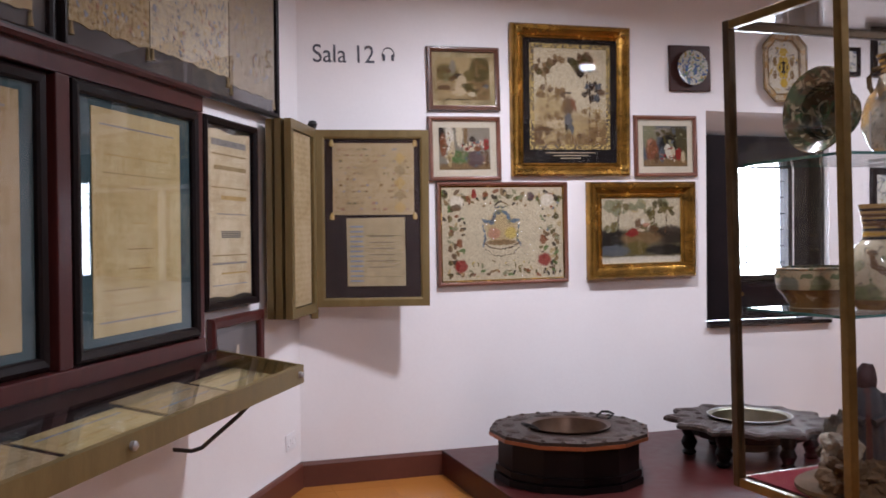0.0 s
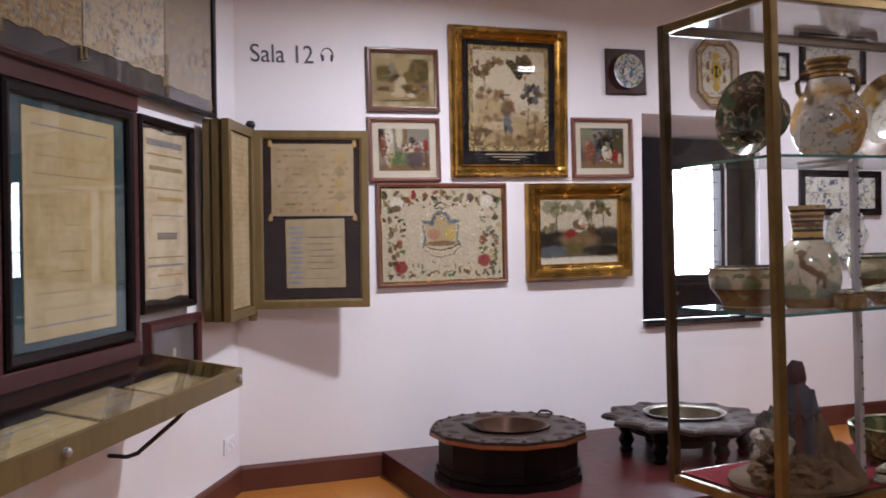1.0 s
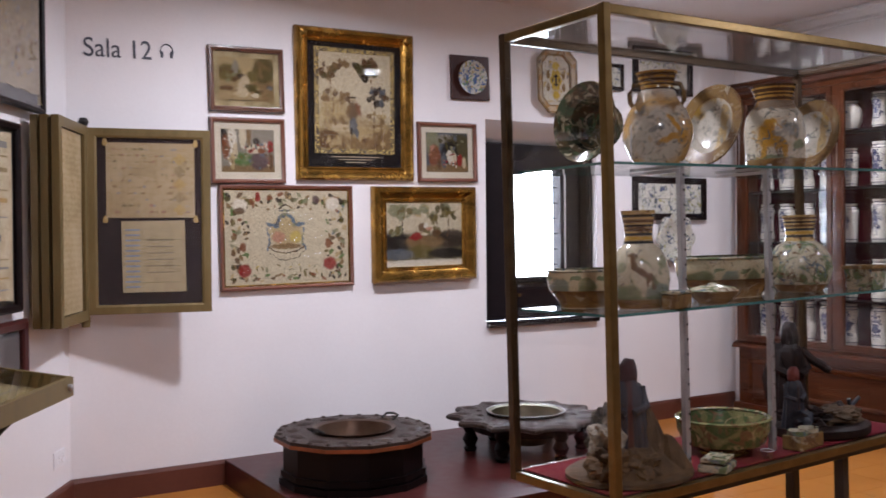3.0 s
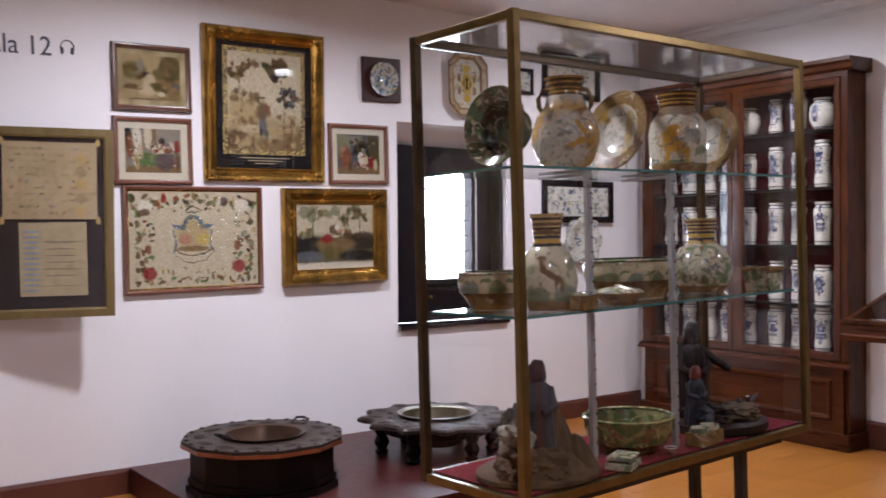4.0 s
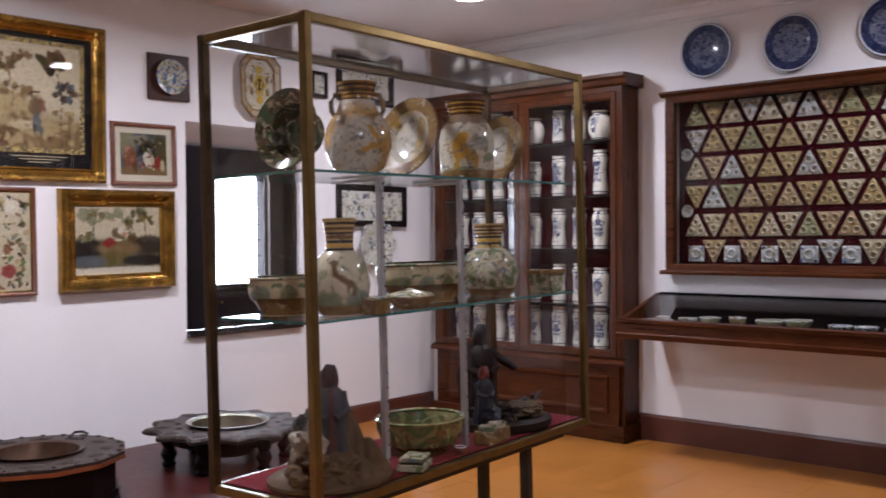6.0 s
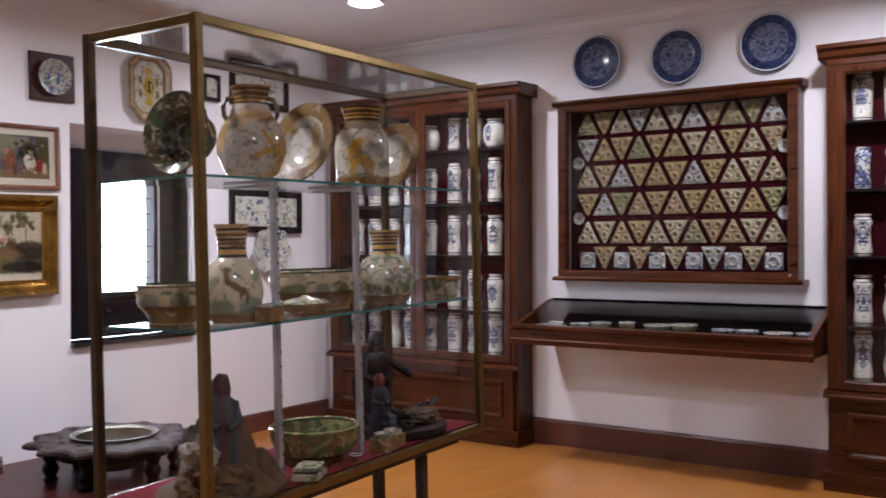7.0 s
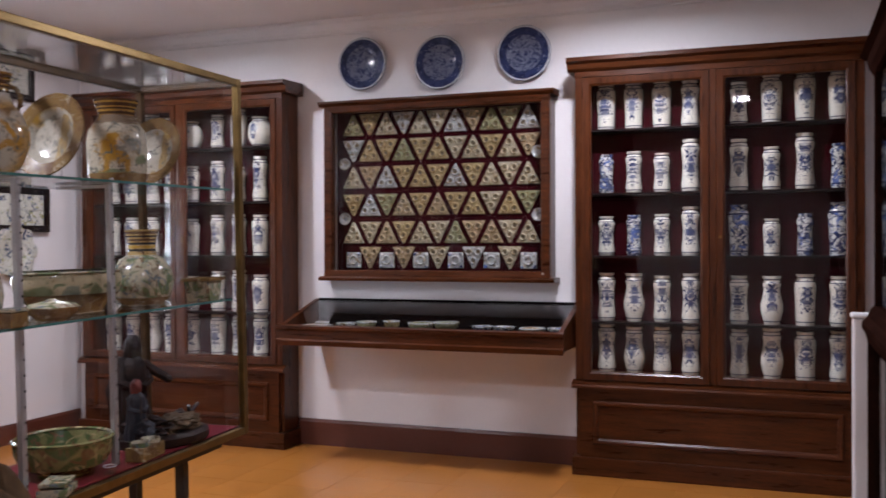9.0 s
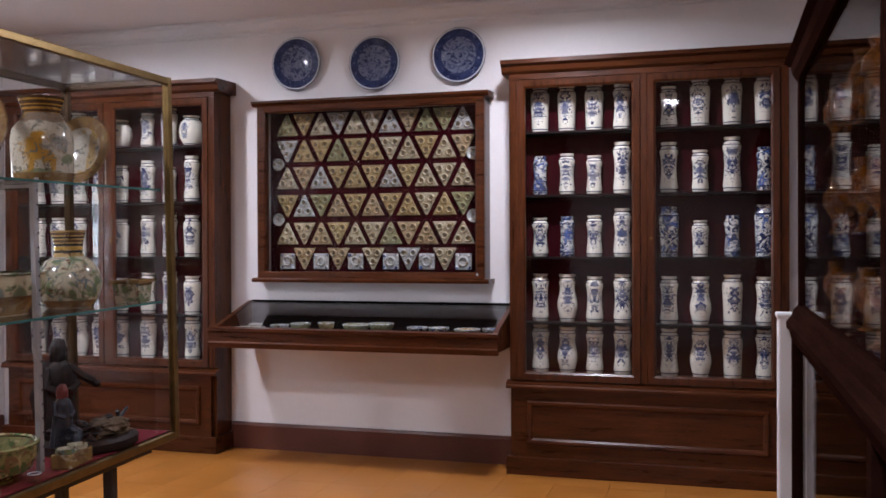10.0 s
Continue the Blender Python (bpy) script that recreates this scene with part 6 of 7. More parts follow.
t = thing("square_dish", pose(4.08, 2.34, ZS1, 0, 0, 8), "small square ochre-edged earthenware salt dish", "dish", "pottery in the vitrine")
part("body", prism(bmesh.new(), [(-0.055, 0), (0.055, 0), (0.085, 0.095), (-0.085, 0.095)], -0.06, 0.06), M_TAL, t)
part("rim", moulding(bmesh.new(), 0.15, 0.11, [(0, 0), (0, 0.012), (0.018, 0.014), (0.02, 0)]), M_OCHRE, t, at=pose(0, 0, 0.095, -90, 0, 0))


def standing_dish(x, y, r, yaw, mat, mat_rim, label, deep=0.05, lean=14):
    t = thing("painted_dish", pose(x, y, ZS2, 0, 0, yaw), label, "dish", "pottery in the vitrine")
    q = pose(0, 0, r * 0.985 + 0.006, 90 - lean, 0, 0)
    part("dish", plate_mesh("dish", r, mat, deep), None, t, at=q)
    part("rim", lathe(bmesh.new(), [(r * 0.68, deep * 0.75 + 0.0095), (r * 0.985, deep + 0.0075), (r + 0.0015, deep + 0.003), (r * 0.985, deep - 0.001), (r * 0.66, deep * 0.72 - 0.001)], 40), mat_rim, t, at=q, smooth=True)
    bm = bmesh.new()
    for s in (-0.05, 0.05):
        tube(bm, [(s, -0.09, 0.0), (s, -0.09, 0.035), (s, -0.085, 0.006), (s, 0.07, 0.004), (s, 0.075, r * 1.1)], 0.0028, 6)
    part("plate_stand", bm, M_STEEL, t, "thin clear wire plate stand")
    return t


standing_dish(2.775, 2.53, 0.155, -84, M_DARKDISH, M_DARKDISH, "dark green painted deep dish standing on the glass shelf", 0.14, 6)
standing_dish(3.37, 2.53, 0.178, -92, M_DISH, M_OCHRE, "large ochre-rimmed painted dish standing on the glass shelf")
standing_dish(4.02, 2.53, 0.165, -94, M_DISH, M_OCHRE, "pale painted dish standing at the end of the glass shelf")
pr = [(0, 0), (0.075, 0), (0.08, 0.012), (0.112, 0.05), (0.14, 0.12), (0.14, 0.17), (0.118, 0.23), (0.085, 0.275), (0.072, 0.315)]
t = pot("painted_flask", 3.02, 2.52, ZS2, pr, M_FLASK, "two-handled ochre and white painted pilgrim flask", "vase", [("neck", [(0.072, 0.312), (0.066, 0.335), (0.076, 0.375), (0.084, 0.39), (0.074, 0.39), (0.058, 0.335), (0.06, 0.3)], M_COLLAR)], turn=-42)
for s in (-1, 1):
    bm = bmesh.new()
    tube(bm, [(s * 0.068, 0, 0.345), (s * 0.092, 0, 0.34), (s * 0.108, 0, 0.31), (s * 0.106, 0, 0.275), (s * 0.095, 0, 0.255)], 0.01, 8)
    part("handle", bm, M_OCHRE, t, smooth=True)
pr = [(0, 0), (0.108, 0), (0.118, 0.012), (0.126, 0.04), (0.13, 0.19), (0.12, 0.245), (0.088, 0.29), (0.078, 0.31)]
pot("painted_jar", 3.69, 2.5, ZS2, pr, M_LION, "big cylindrical painted jar with ochre figures and banded collar", "jar",
    [("collar", [(0.078, 0.308), (0.08, 0.33), (0.092, 0.365), (0.096, 0.38), (0.084, 0.38), (0.07, 0.32)], M_COLLAR), ("foot_band", [(0.1085, 0.002), (0.12, 0.013), (0.1285, 0.04), (0.13, 0.05), (0.1285, 0.052)], M_OCHRE)], turn=-42)

# deck of the vitrine
M_ROCK = surface("modelled_rock", (0.022, 0.013, 0.006), (0.1, 0.06, 0.03), 0.75, scale=9, fine=40, bump=0.8, dist=0.01, spec=0.2)
M_PALEROCK = surface("pale_modelled_rock", (0.16, 0.135, 0.1), (0.32, 0.28, 0.22), 0.8, scale=9, fine=40, bump=0.8, dist=0.01, spec=0.2)
M_ROBE = surface("dark_painted_robe", (0.01, 0.009, 0.012), (0.05, 0.034, 0.03), 0.5, scale=14, fine=60, bump=0.5, dist=0.004, spec=0.2)
M_ROBE2 = surface("dark_brown_carving", (0.005, 0.003, 0.003), (0.02, 0.01, 0.008), 0.5, scale=12, fine=60, bump=0.6, dist=0.005, spec=0.2)
M_CAP = surface("dark_red_paint", (0.08, 0.014, 0.012), (0.16, 0.03, 0.024), 0.6, scale=20, fine=80, bump=0.3)


def lump(bm, x, y, z, rx, ry, rz, rough=0.35, sub=3, seed=0.0):
    r = bmesh.ops.create_icosphere(bm, subdivisions=sub, radius=1.0)
    for v in r["verts"]:
        p = v.co.copy()
        k = 1 + rough * (noise.noise(p * 1.7 + Vector((seed, 0, 0))) + 0.6 * noise.noise(p * 4.1 + Vector((0, seed, 0))))
        v.co = Vector((x + rx * p.x * k, y + ry * p.y * k, z + rz * p.z * k))
    return bm


def flatten(bm, z):
    for v in bm.verts:
        v.co.z = max(v.co.z, z)
    return bm


def figure(name, at, h, mats, label, slim=1.0, arm=False, kneel=False):
    """A plain carved statuette in a long folded cloak, one mesh: robe, hood and trim."""
    bm = bmesh.new()
    seg, prof = 40, [(0.0, 0.0), (0.2, 0.0), (0.205, 0.06), (0.185, 0.22), (0.165, 0.4), (0.155, 0.54), (0.15, 0.64), (0.125, 0.72), (0.07, 0.77), (0.0, 0.78)]
    rings = []
    for r, z in prof:
        if r == 0:
            rings.append([bm.verts.new((0, 0, z * h))])
            continue
        fold = 0.14 * (1 - z) + 0.03
        rings.append([bm.verts.new((slim * h * r * math.cos(a) * (1 + fold * math.sin(9 * a + 2 * z) * (0.6 + 0.4 * math.sin(2 * a))), 0.85 * slim * h * r * math.sin(a) * (1 + fold * math.sin(7 * a + 1)) - (0.05 * h * z if kneel else 0), z * h)) for a in (2 * math.pi * k / seg for k in range(seg))])
    for a, b in zip(rings, rings[1:]):
        for k in range(seg):
            q = [a[k % len(a)], a[(k + 1) % len(a)], b[(k + 1) % len(b)], b[k % len(b)]]
            bm.faces.new(list(dict.fromkeys(q)))
    yh = -0.05 * h if kneel else -0.01 * h
    body = len(bm.faces)
    lump(bm, 0, yh, h * 0.87, h * 0.078 * slim ** 0.5, h * 0.085, h * 0.12, 0.14, 3)
    lump(bm, 0, yh + h * 0.03, h * 0.84, h * 0.1 * slim ** 0.5, h * 0.09, h * 0.14, 0.22, 3, 6.0)
    hood = len(bm.faces)
    for s_ in (-1, 1):
        tube(bm, [(s_ * h * 0.13 * slim, 0, h * 0.7), (s_ * h * 0.17 * slim, -h * 0.07, h * 0.52), (s_ * h * 0.04, -h * 0.16, h * 0.46)], h * 0.042, 8)
    if arm:
        tube(bm, [(h * 0.1, 0, h * 0.7), (h * 0.2, -h * 0.05, h * 0.6), (h * 0.31, -h * 0.08, h * 0.53)], h * 0.045, 8)
        lump(bm, h * 0.33, -h * 0.09, h * 0.51, h * 0.045, h * 0.045, h * 0.04, 0.3, 2)
        lump(bm, -h * 0.05, h * 0.06, h * 0.42, h * 0.19, h * 0.12, h * 0.36, 0.35, 3, 8.0)
    if kneel:
        lump(bm, h * 0.04, -h * 0.12, h * 0.18, h * 0.2, h * 0.22, h * 0.15, 0.35, 3, 3.0)
    bm.faces.ensure_lookup_table()
    for k in range(body, hood):
        bm.faces[k].material_index = 1
    for f in bm.faces:
        c = f.calc_center_median()
        if c.y < -0.06 * h * slim and abs(c.x) < 0.028 * h and f.index < body:
            f.material_index = 2
    o = part(name, mesh_of(name, bm, *mats, smooth=True), None)
    o.matrix_basis = at
    return tagged(o, label, "statuette")


M_HOOD = surface("worn_dark_red_hood", (0.016, 0.004, 0.005), (0.05, 0.011, 0.013), 0.6, scale=20, fine=80, bump=0.3, spec=0.2)
M_TRIM = surface("worn_red_trim", (0.025, 0.007, 0.007), (0.07, 0.018, 0.014), 0.6, scale=20, fine=80, bump=0.3, spec=0.2)
M_BLUEROBE = surface("slate_blue_robe", (0.008, 0.009, 0.013), (0.042, 0.045, 0.058), 0.5, scale=16, fine=60, bump=0.5, dist=0.004, spec=0.25)
M_TUFT = surface("mossy_modelled_rock", (0.04, 0.036, 0.026), (0.12, 0.11, 0.085), 0.8, scale=22, fine=70, bump=1.0, dist=0.01, spec=0.2)
t = thing("rock_base", pose(2.745, 2.43, ZD), "oval wooden stand with modelled brown and pale rocks", "stand")
part("board", lathe(bmesh.new(), [(0, 0), (0.245, 0), (0.255, 0.008), (0.255, 0.022), (0.24, 0.03), (0, 0.03)], 44, sq=0.88), M_ROCK, t, smooth=True)
for k, (x, y, z, a, b, c, m) in enumerate(((-0.13, -0.02, 0.16, 0.062, 0.06, 0.075, M_PALEROCK), (-0.16, -0.06, 0.07, 0.07, 0.08, 0.07, M_ROCK), (-0.06, 0.05, 0.13, 0.07, 0.06, 0.11, M_TUFT), (-0.06, -0.11, 0.06, 0.09, 0.07, 0.06, M_ROCK), (0.03, 0.02, 0.08, 0.11, 0.09, 0.09, M_ROCK))):
    part("rock", flatten(lump(bmesh.new(), x, y, z, a, b, c, 0.5, 4, 2.0 * k), 0.029), m, t)
for k, (x, y, r, hh) in enumerate(((0.1, -0.01, 0.11, 0.27), (0.15, -0.07, 0.085, 0.15), (0.05, -0.12, 0.09, 0.1), (-0.1, -0.12, 0.06, 0.08))):
    # leaning crags
    bm = lathe(bmesh.new(), [(0, 0.028), (r, 0.028), (r * 0.82, hh * 0.35), (r * 0.5, hh * 0.7), (r * 0.22, hh * 0.95), (0, hh)], 11)
    for v in bm.verts:
        q = 1 + 0.35 * noise.noise(Vector((v.co.x * 14, v.co.y * 14, v.co.z * 9 + 5 * k)))
        v.co.x, v.co.y = v.co.x * q - 0.12 * v.co.z, v.co.y * q
    part("crag", bm, M_ROCK, t, at=pose(x, y, 0))
figure("statuette", pose(2.74, 2.42, ZD + 0.075, 0, 0, -40), 0.375, (M_BLUEROBE, M_HOOD, M_TRIM), "slate-blue robed statuette with a dark red hood on a modelled rock", 1.0)
t = thing("rock_base", pose(3.86, 2.44, ZD), "dark oval carved stand with a low mound", "stand")
part("board", lathe(bmesh.new(), [(0, 0), (0.23, 0), (0.24, 0.01), (0.24, 0.04), (0.215, 0.05), (0, 0.05)], 40, sq=0.88), M_ROBE2, t, smooth=True)
for k, (x, y, z, a, b, c) in enumerate(((0.05, -0.07, 0.075, 0.13, 0.08, 0.045), (-0.1, 0.0, 0.08, 0.09, 0.1, 0.05), (0.14, 0.0, 0.075, 0.05, 0.06, 0.035))):
    part("mound", flatten(lump(bmesh.new(), x, y, z, a, b, c, 0.5, 4, 9 + k), 0.049), M_ROCK if k == 0 else M_ROBE2, t)
for s_ in (-1, 1):
    part("twig", tube(bmesh.new(), [(0.12, -0.08, 0.1), (0.13 + 0.02 * s_, -0.085, 0.125), (0.14 + 0.04 * s_, -0.09, 0.145)], 0.009, 7), M_BLUEROBE, t)
figure("statuette", pose(3.8, 2.53, ZD + 0.05, 0, 0, -35), 0.45, (M_ROBE2, M_ROBE2, M_ROBE2), "dark brown standing robed statuette with an outstretched arm", 0.85, arm=True)
figure("statuette", pose(3.655, 2.41, ZD + 0.052, 0, 0, -20), 0.27, (M_BLUEROBE, M_CAP, M_ROBE), "small dark kneeling statuette with a red cap", 0.95, kneel=True)
pot("green_bowl", 3.27, 2.45, ZD, [(0, 0), (0.1, 0), (0.105, 0.012), (0.165, 0.045), (0.188, 0.1), (0.19, 0.142), (0.185, 0.145), (0.178, 0.142), (0.15, 0.065), (0.09, 0.03), (0, 0.026)], M_GREENB, "wide green-glazed earthenware bowl on red felt", "bowl",
    [("rim", [(0.176, 0.141), (0.193, 0.139), (0.196, 0.147), (0.187, 0.153), (0.175, 0.147)], M_GREENB)])
t = thing("ceramic_inkstand", pose(3.04, 2.275, ZD, 0, 0, 24), "low square painted ceramic block on red felt", "ceramic block", "pottery in the vitrine")
part("body", boxm(-0.075, 0.075, -0.055, 0.055, 0, 0.028, 0.006), M_TAL, t)
part("top", boxm(-0.068, 0.068, -0.048, 0.048, 0.036, 0.05, 0.004), M_TAL, t)
part("groove", boxm(-0.062, 0.062, -0.042, 0.042, 0.028, 0.036), M_ROBE2, t)
t = thing("salt_cellar", pose(3.56, 2.29, ZD, 0, 0, 6), "small painted ceramic salt box with scalloped top", "salt box", "pottery in the vitrine")
part("body", boxm(-0.09, 0.09, -0.045, 0.045, 0, 0.06, 0.008), M_OCHRE, t)
for k in range(2):
    part("well", lathe(bmesh.new(), [(0, 0.004), (0.03, 0.004), (0.036, 0.018), (0.042, 0.018), (0.042, 0), (0, 0)], 18), M_TAL, t, at=pose(-0.044 + 0.088 * k, 0, 0.06), smooth=True)
pot("small_glass", 3.31, 2.265, ZD, [(0, 0), (0.022, 0), (0.026, 0.03), (0.024, 0.03), (0.02, 0.004), (0, 0.004)], M_SHELFGLASS, "tiny clear glass on red felt", "glass", [("rim", [(0.024, 0.03), (0.027, 0.031), (0.026, 0.0335), (0.023, 0.032)], M_RING)], group="")
in_vitrine([o for o in bpy.data.objects if o not in OUTSIDE])

# ---- ceramics on the north wall beyond the vitrine ----
M_AZ = painted("yellow_blue_platter_glaze", (0.46, 0.42, 0.34), [((0.35, 0.23, 0.05), 20, 0.56), ((0.09, 0.08, 0.09), 30, 0.575)], gloss=0.1, height=0.0001)
M_AZRIM = painted("ochre_lined_rim_glaze", (0.38, 0.3, 0.2), [((0.33, 0.17, 0.05), 18, 0.49), ((0.12, 0.09, 0.08), 34, 0.57)], gloss=0.1, sharp=7.0)
M_AZ2 = painted("blue_yellow_tile_glaze", (0.56, 0.55, 0.48), [((0.08, 0.1, 0.16), 22, 0.55), ((0.3, 0.28, 0.08), 22, 0.6), ((0.1, 0.16, 0.08), 26, 0.62)], gloss=0.12)
t = thing("octagonal_platter", north(4.6, 2.57, 0.004, -1.5), "long octagonal platter painted in yellow and blue on the wall", "platter")
c = 0.09
octo = lambda a, b, k: [(-a + k, -b), (a - k, -b), (a, -b + k), (a, b - k), (a - k, b), (-a + k, b), (-a, b - k), (-a, -b + k)]
part("well", prism(bmesh.new(), octo(0.12, 0.175, 0.06), -0.022, 0), M_AZ, t)
bm = bmesh.new()
rings = [[bm.verts.new((x, y_, z)) for x, z in octo(a, b, k)] for a, b, k, y_ in ((0.12, 0.175, 0.06, -0.018), (0.13, 0.185, 0.065, -0.032), (0.178, 0.236, 0.09, -0.045), (0.18, 0.238, 0.09, -0.038), (0.13, 0.185, 0.065, -0.004), (0.12, 0.175, 0.06, -0.001))]
for a, b in zip(rings, rings[1:]):
    for k in range(8):
        bm.faces.new((a[k], a[(k + 1) % 8], b[(k + 1) % 8], b[k]))
part("rim", bm, M_AZRIM, t, "ochre-edged rim")
def octo_line(a, b, k, y_, wd, m):
    bm = bmesh.new()
    ra = [[bm.verts.new((x, yy_, z)) for x, z in octo(a + e, b + e, k + e * 0.5)] for e, yy_ in ((0, y_ + 0.006), (0, y_), (wd, y_ - 0.002), (wd, y_ + 0.006))]
    for p_, q_ in zip(ra, ra[1:]):
        for i in range(8):
            bm.faces.new((p_[i], p_[(i + 1) % 8], q_[(i + 1) % 8], q_[i]))
    return part("painted_line", bm, m, t)


octo_line(0.168, 0.226, 0.087, -0.0455, 0.014, M_OCHRE)
octo_line(0.126, 0.181, 0.063, -0.0335, 0.007, M_OCHRE)
M_MEDAL = surface("yellow_medallion_glaze", (0.34, 0.22, 0.03), (0.46, 0.32, 0.05), 0.15, scale=20, fine=90, bump=0.1)
for x, z, a, b, m in ((0, 0.0, 0.05, 0.075, M_MEDAL), (0, 0.105, 0.03, 0.03, M_MEDAL), (0, -0.105, 0.03, 0.03, M_MEDAL), (-0.07, 0.04, 0.016, 0.03, M_OCHRE), (0.07, 0.04, 0.016, 0.03, M_OCHRE), (-0.07, -0.05, 0.016, 0.03, M_OCHRE), (0.07, -0.05, 0.016, 0.03, M_OCHRE)):
    part("painted_medallion", prism(bmesh.new(), [(x + a * (1 + 0.14 * math.cos(6 * q)) * math.cos(q), z + b * (1 + 0.14 * math.cos(6 * q)) * math.sin(q)) for q in (2 * math.pi * i / 24 for i in range(24))], -0.0235, -0.0222), m, t)
for x, z, a, b in ((0, 0.03, 0.025, 0.007), (0, -0.03, 0.025, 0.007), (0, 0.0, 0.009, 0.05), (-0.03, 0.0, 0.006, 0.02), (0.03, 0.0, 0.006, 0.02)):
    part("painted_stroke", prism(bmesh.new(), [(x + a * math.cos(q), z + b * math.sin(q)) for q in (2 * math.pi * i / 14 for i in range(14))], -0.0247, -0.0236), M_SHUT, t)
for x0, x1, z0, z1, nx, nz, lab in ((5.1, 5.25, 2.545, 2.74, 1, 1, "small framed painted tile on the wall"), (5.36, 5.98, 2.55, 2.9, 2, 1, "dark-framed pair of painted tiles high on the wall"), (5.35, 6.13, 1.565, 1.9, 4, 2, "dark-framed panel of painted tiles on the wall")):
    w, h = x1 - x0, z1 - z0
    t = thing("tile_panel", north((x0 + x1) / 2, (z0 + z1) / 2, 0.004), lab, "tile panel", "framed tiles on the wall")
    fw = 0.05 if w > 0.5 else 0.025
    part("frame", moulding(bmesh.new(), w - 2 * fw, h - 2 * fw, [(0, 0), (0, 0.02), (0.01, 0.028), (fw, 0.03), (fw, 0)]), M_DARK, t)
    tw, tz = (w - 2 * fw) / nx, (h - 2 * fw) / nz
    for i in range(nx):
        for j in range(nz):
            x, z = -w / 2 + fw + tw * i, -h / 2 + fw + tz * j
            part("tile", boxm(x + 0.001, x + tw - 0.001, -0.016, -0.002, z + 0.001, z + tz - 0.001, 0.002), M_AZ2, t)


def lobed_dish(x, z, r):
    t = thing("lobed_dish", north(x, z, 0.004), "lobed wall dish painted in blue and yellow", "wall dish", "lobed dishes on the wall")
    bm, n = bmesh.new(), 64
    rings = []
    for f, d_ in ((0.02, 0.02), (0.5, 0.02), (0.6, 0.034), (0.95, 0.05), (1.0, 0.046), (0.6, 0.02), (0.5, 0.004), (0.02, 0.004)):
        rings.append([bm.verts.new((r * f * (1 + (0.07 * math.cos(8 * a) if f > 0.8 else 0)) * math.cos(a), -d_, r * f * (1 + (0.07 * math.cos(8 * a) if f > 0.8 else 0)) * math.sin(a))) for a in (2 * math.pi * k / n for k in range(n))])
    for a, b in zip(rings, rings[1:]):
        for k in range(n):
            bm.faces.new((a[k], a[(k + 1) % n], b[(k + 1) % n], b[k]))
    bm.faces.new(rings[0])
    bm.faces.new(rings[-1])
    part("dish", bm, M_AZ2, t, smooth=True)
    return t


lobed_dish(5.76, 2.14, 0.2)
lobed_dish(5.77, 1.42, 0.2)

# ---- three-cornered tiles in the wall case ----
M_TRI = [painted("cream_relief_glaze", c, [((0.2, 0.14, 0.06), 30, 0.53), (k, 60, 0.585)], gloss=0.16, sharp=9.0) for c, k in (((0.42, 0.37, 0.26), (0.1, 0.1, 0.13)), ((0.37, 0.29, 0.15), (0.15, 0.08, 0.04)), ((0.4, 0.41, 0.4), (0.06, 0.08, 0.18)), ((0.26, 0.26, 0.15), (0.08, 0.11, 0.05)), ((0.37, 0.28, 0.17), (0.1, 0.1, 0.12)))]


# brown for the cup wells: the shadow inside each cup, put into the glaze colour
M_CUPWELL = surface("shaded_cup_glaze", (0.07, 0.05, 0.025), (0.2, 0.15, 0.08), 0.35, scale=40, fine=120, bump=0.1)


def tri_meshes(m):
    s, h = 0.166, 0.152
    body = bmesh.new()
    prism(body, [(-s / 2, -h / 2), (s / 2, -h / 2), (0.006, h / 2), (-0.006, h / 2)], -0.016, 0)
    bmesh.ops.bevel(body, geom=[e for e in body.edges], offset=0.003, segments=1, affect="EDGES")
    ring = lathe(bmesh.new(), [(0.013, 0.001), (0.0165, 0.013), (0.0205, 0.016), (0.0245, 0.012), (0.027, 0.0)], 16)
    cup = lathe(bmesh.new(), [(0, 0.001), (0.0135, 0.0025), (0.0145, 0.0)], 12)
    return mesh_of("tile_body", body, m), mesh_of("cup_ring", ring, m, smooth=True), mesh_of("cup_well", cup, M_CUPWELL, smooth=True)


TRI = [tri_meshes(m) for m in M_TRI]


def tri_tile(y, z, up, kind):
    t = thing("triangular_tile", east(y, z, 0.0145) @ pose(0, 0, 0, 0, 0 if up else 180, 0), "three-cornered cream relief tile with three round cups", "relief tile", "relief tiles in the wall case")
    b, r, c = TRI[kind]
    part("body", b, None, t)
    for x, zz in ((-0.035, -0.04), (0.035, -0.04), (0.0, 0.02)):
        o = part("cup_ring", r, None, t, at=pose(x, -0.016, zz, 90, 0, 0))
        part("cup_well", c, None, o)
    return t


def square_tile(y, z):
    t = thing("square_tile", east(y, z, 0.0145), "small square blue-and-white relief tile with one cup", "relief tile", "relief tiles in the wall case")
    part("body", boxm(-0.055, 0.055, -0.016, 0, -0.055, 0.055, 0.003), M_TRI[2], t)
    part("cup_ring", lathe(bmesh.new(), [(0.02, 0.002), (0.024, 0.014), (0.03, 0.016), (0.036, 0.01), (0.038, 0.0)], 18), M_TRI[2], t, at=pose(0, -0.016, 0, 90, 0, 0), smooth=True)
    for sx in (-1, 1):
        for sz in (-1, 1):
            part("corner_boss", lathe(bmesh.new(), [(0, 0.009), (0.009, 0.006), (0.013, 0)], 10), M_JARBLUE, t, at=pose(sx * 0.042, -0.016, sz * 0.042, 90, 0, 0), smooth=True)
    return t


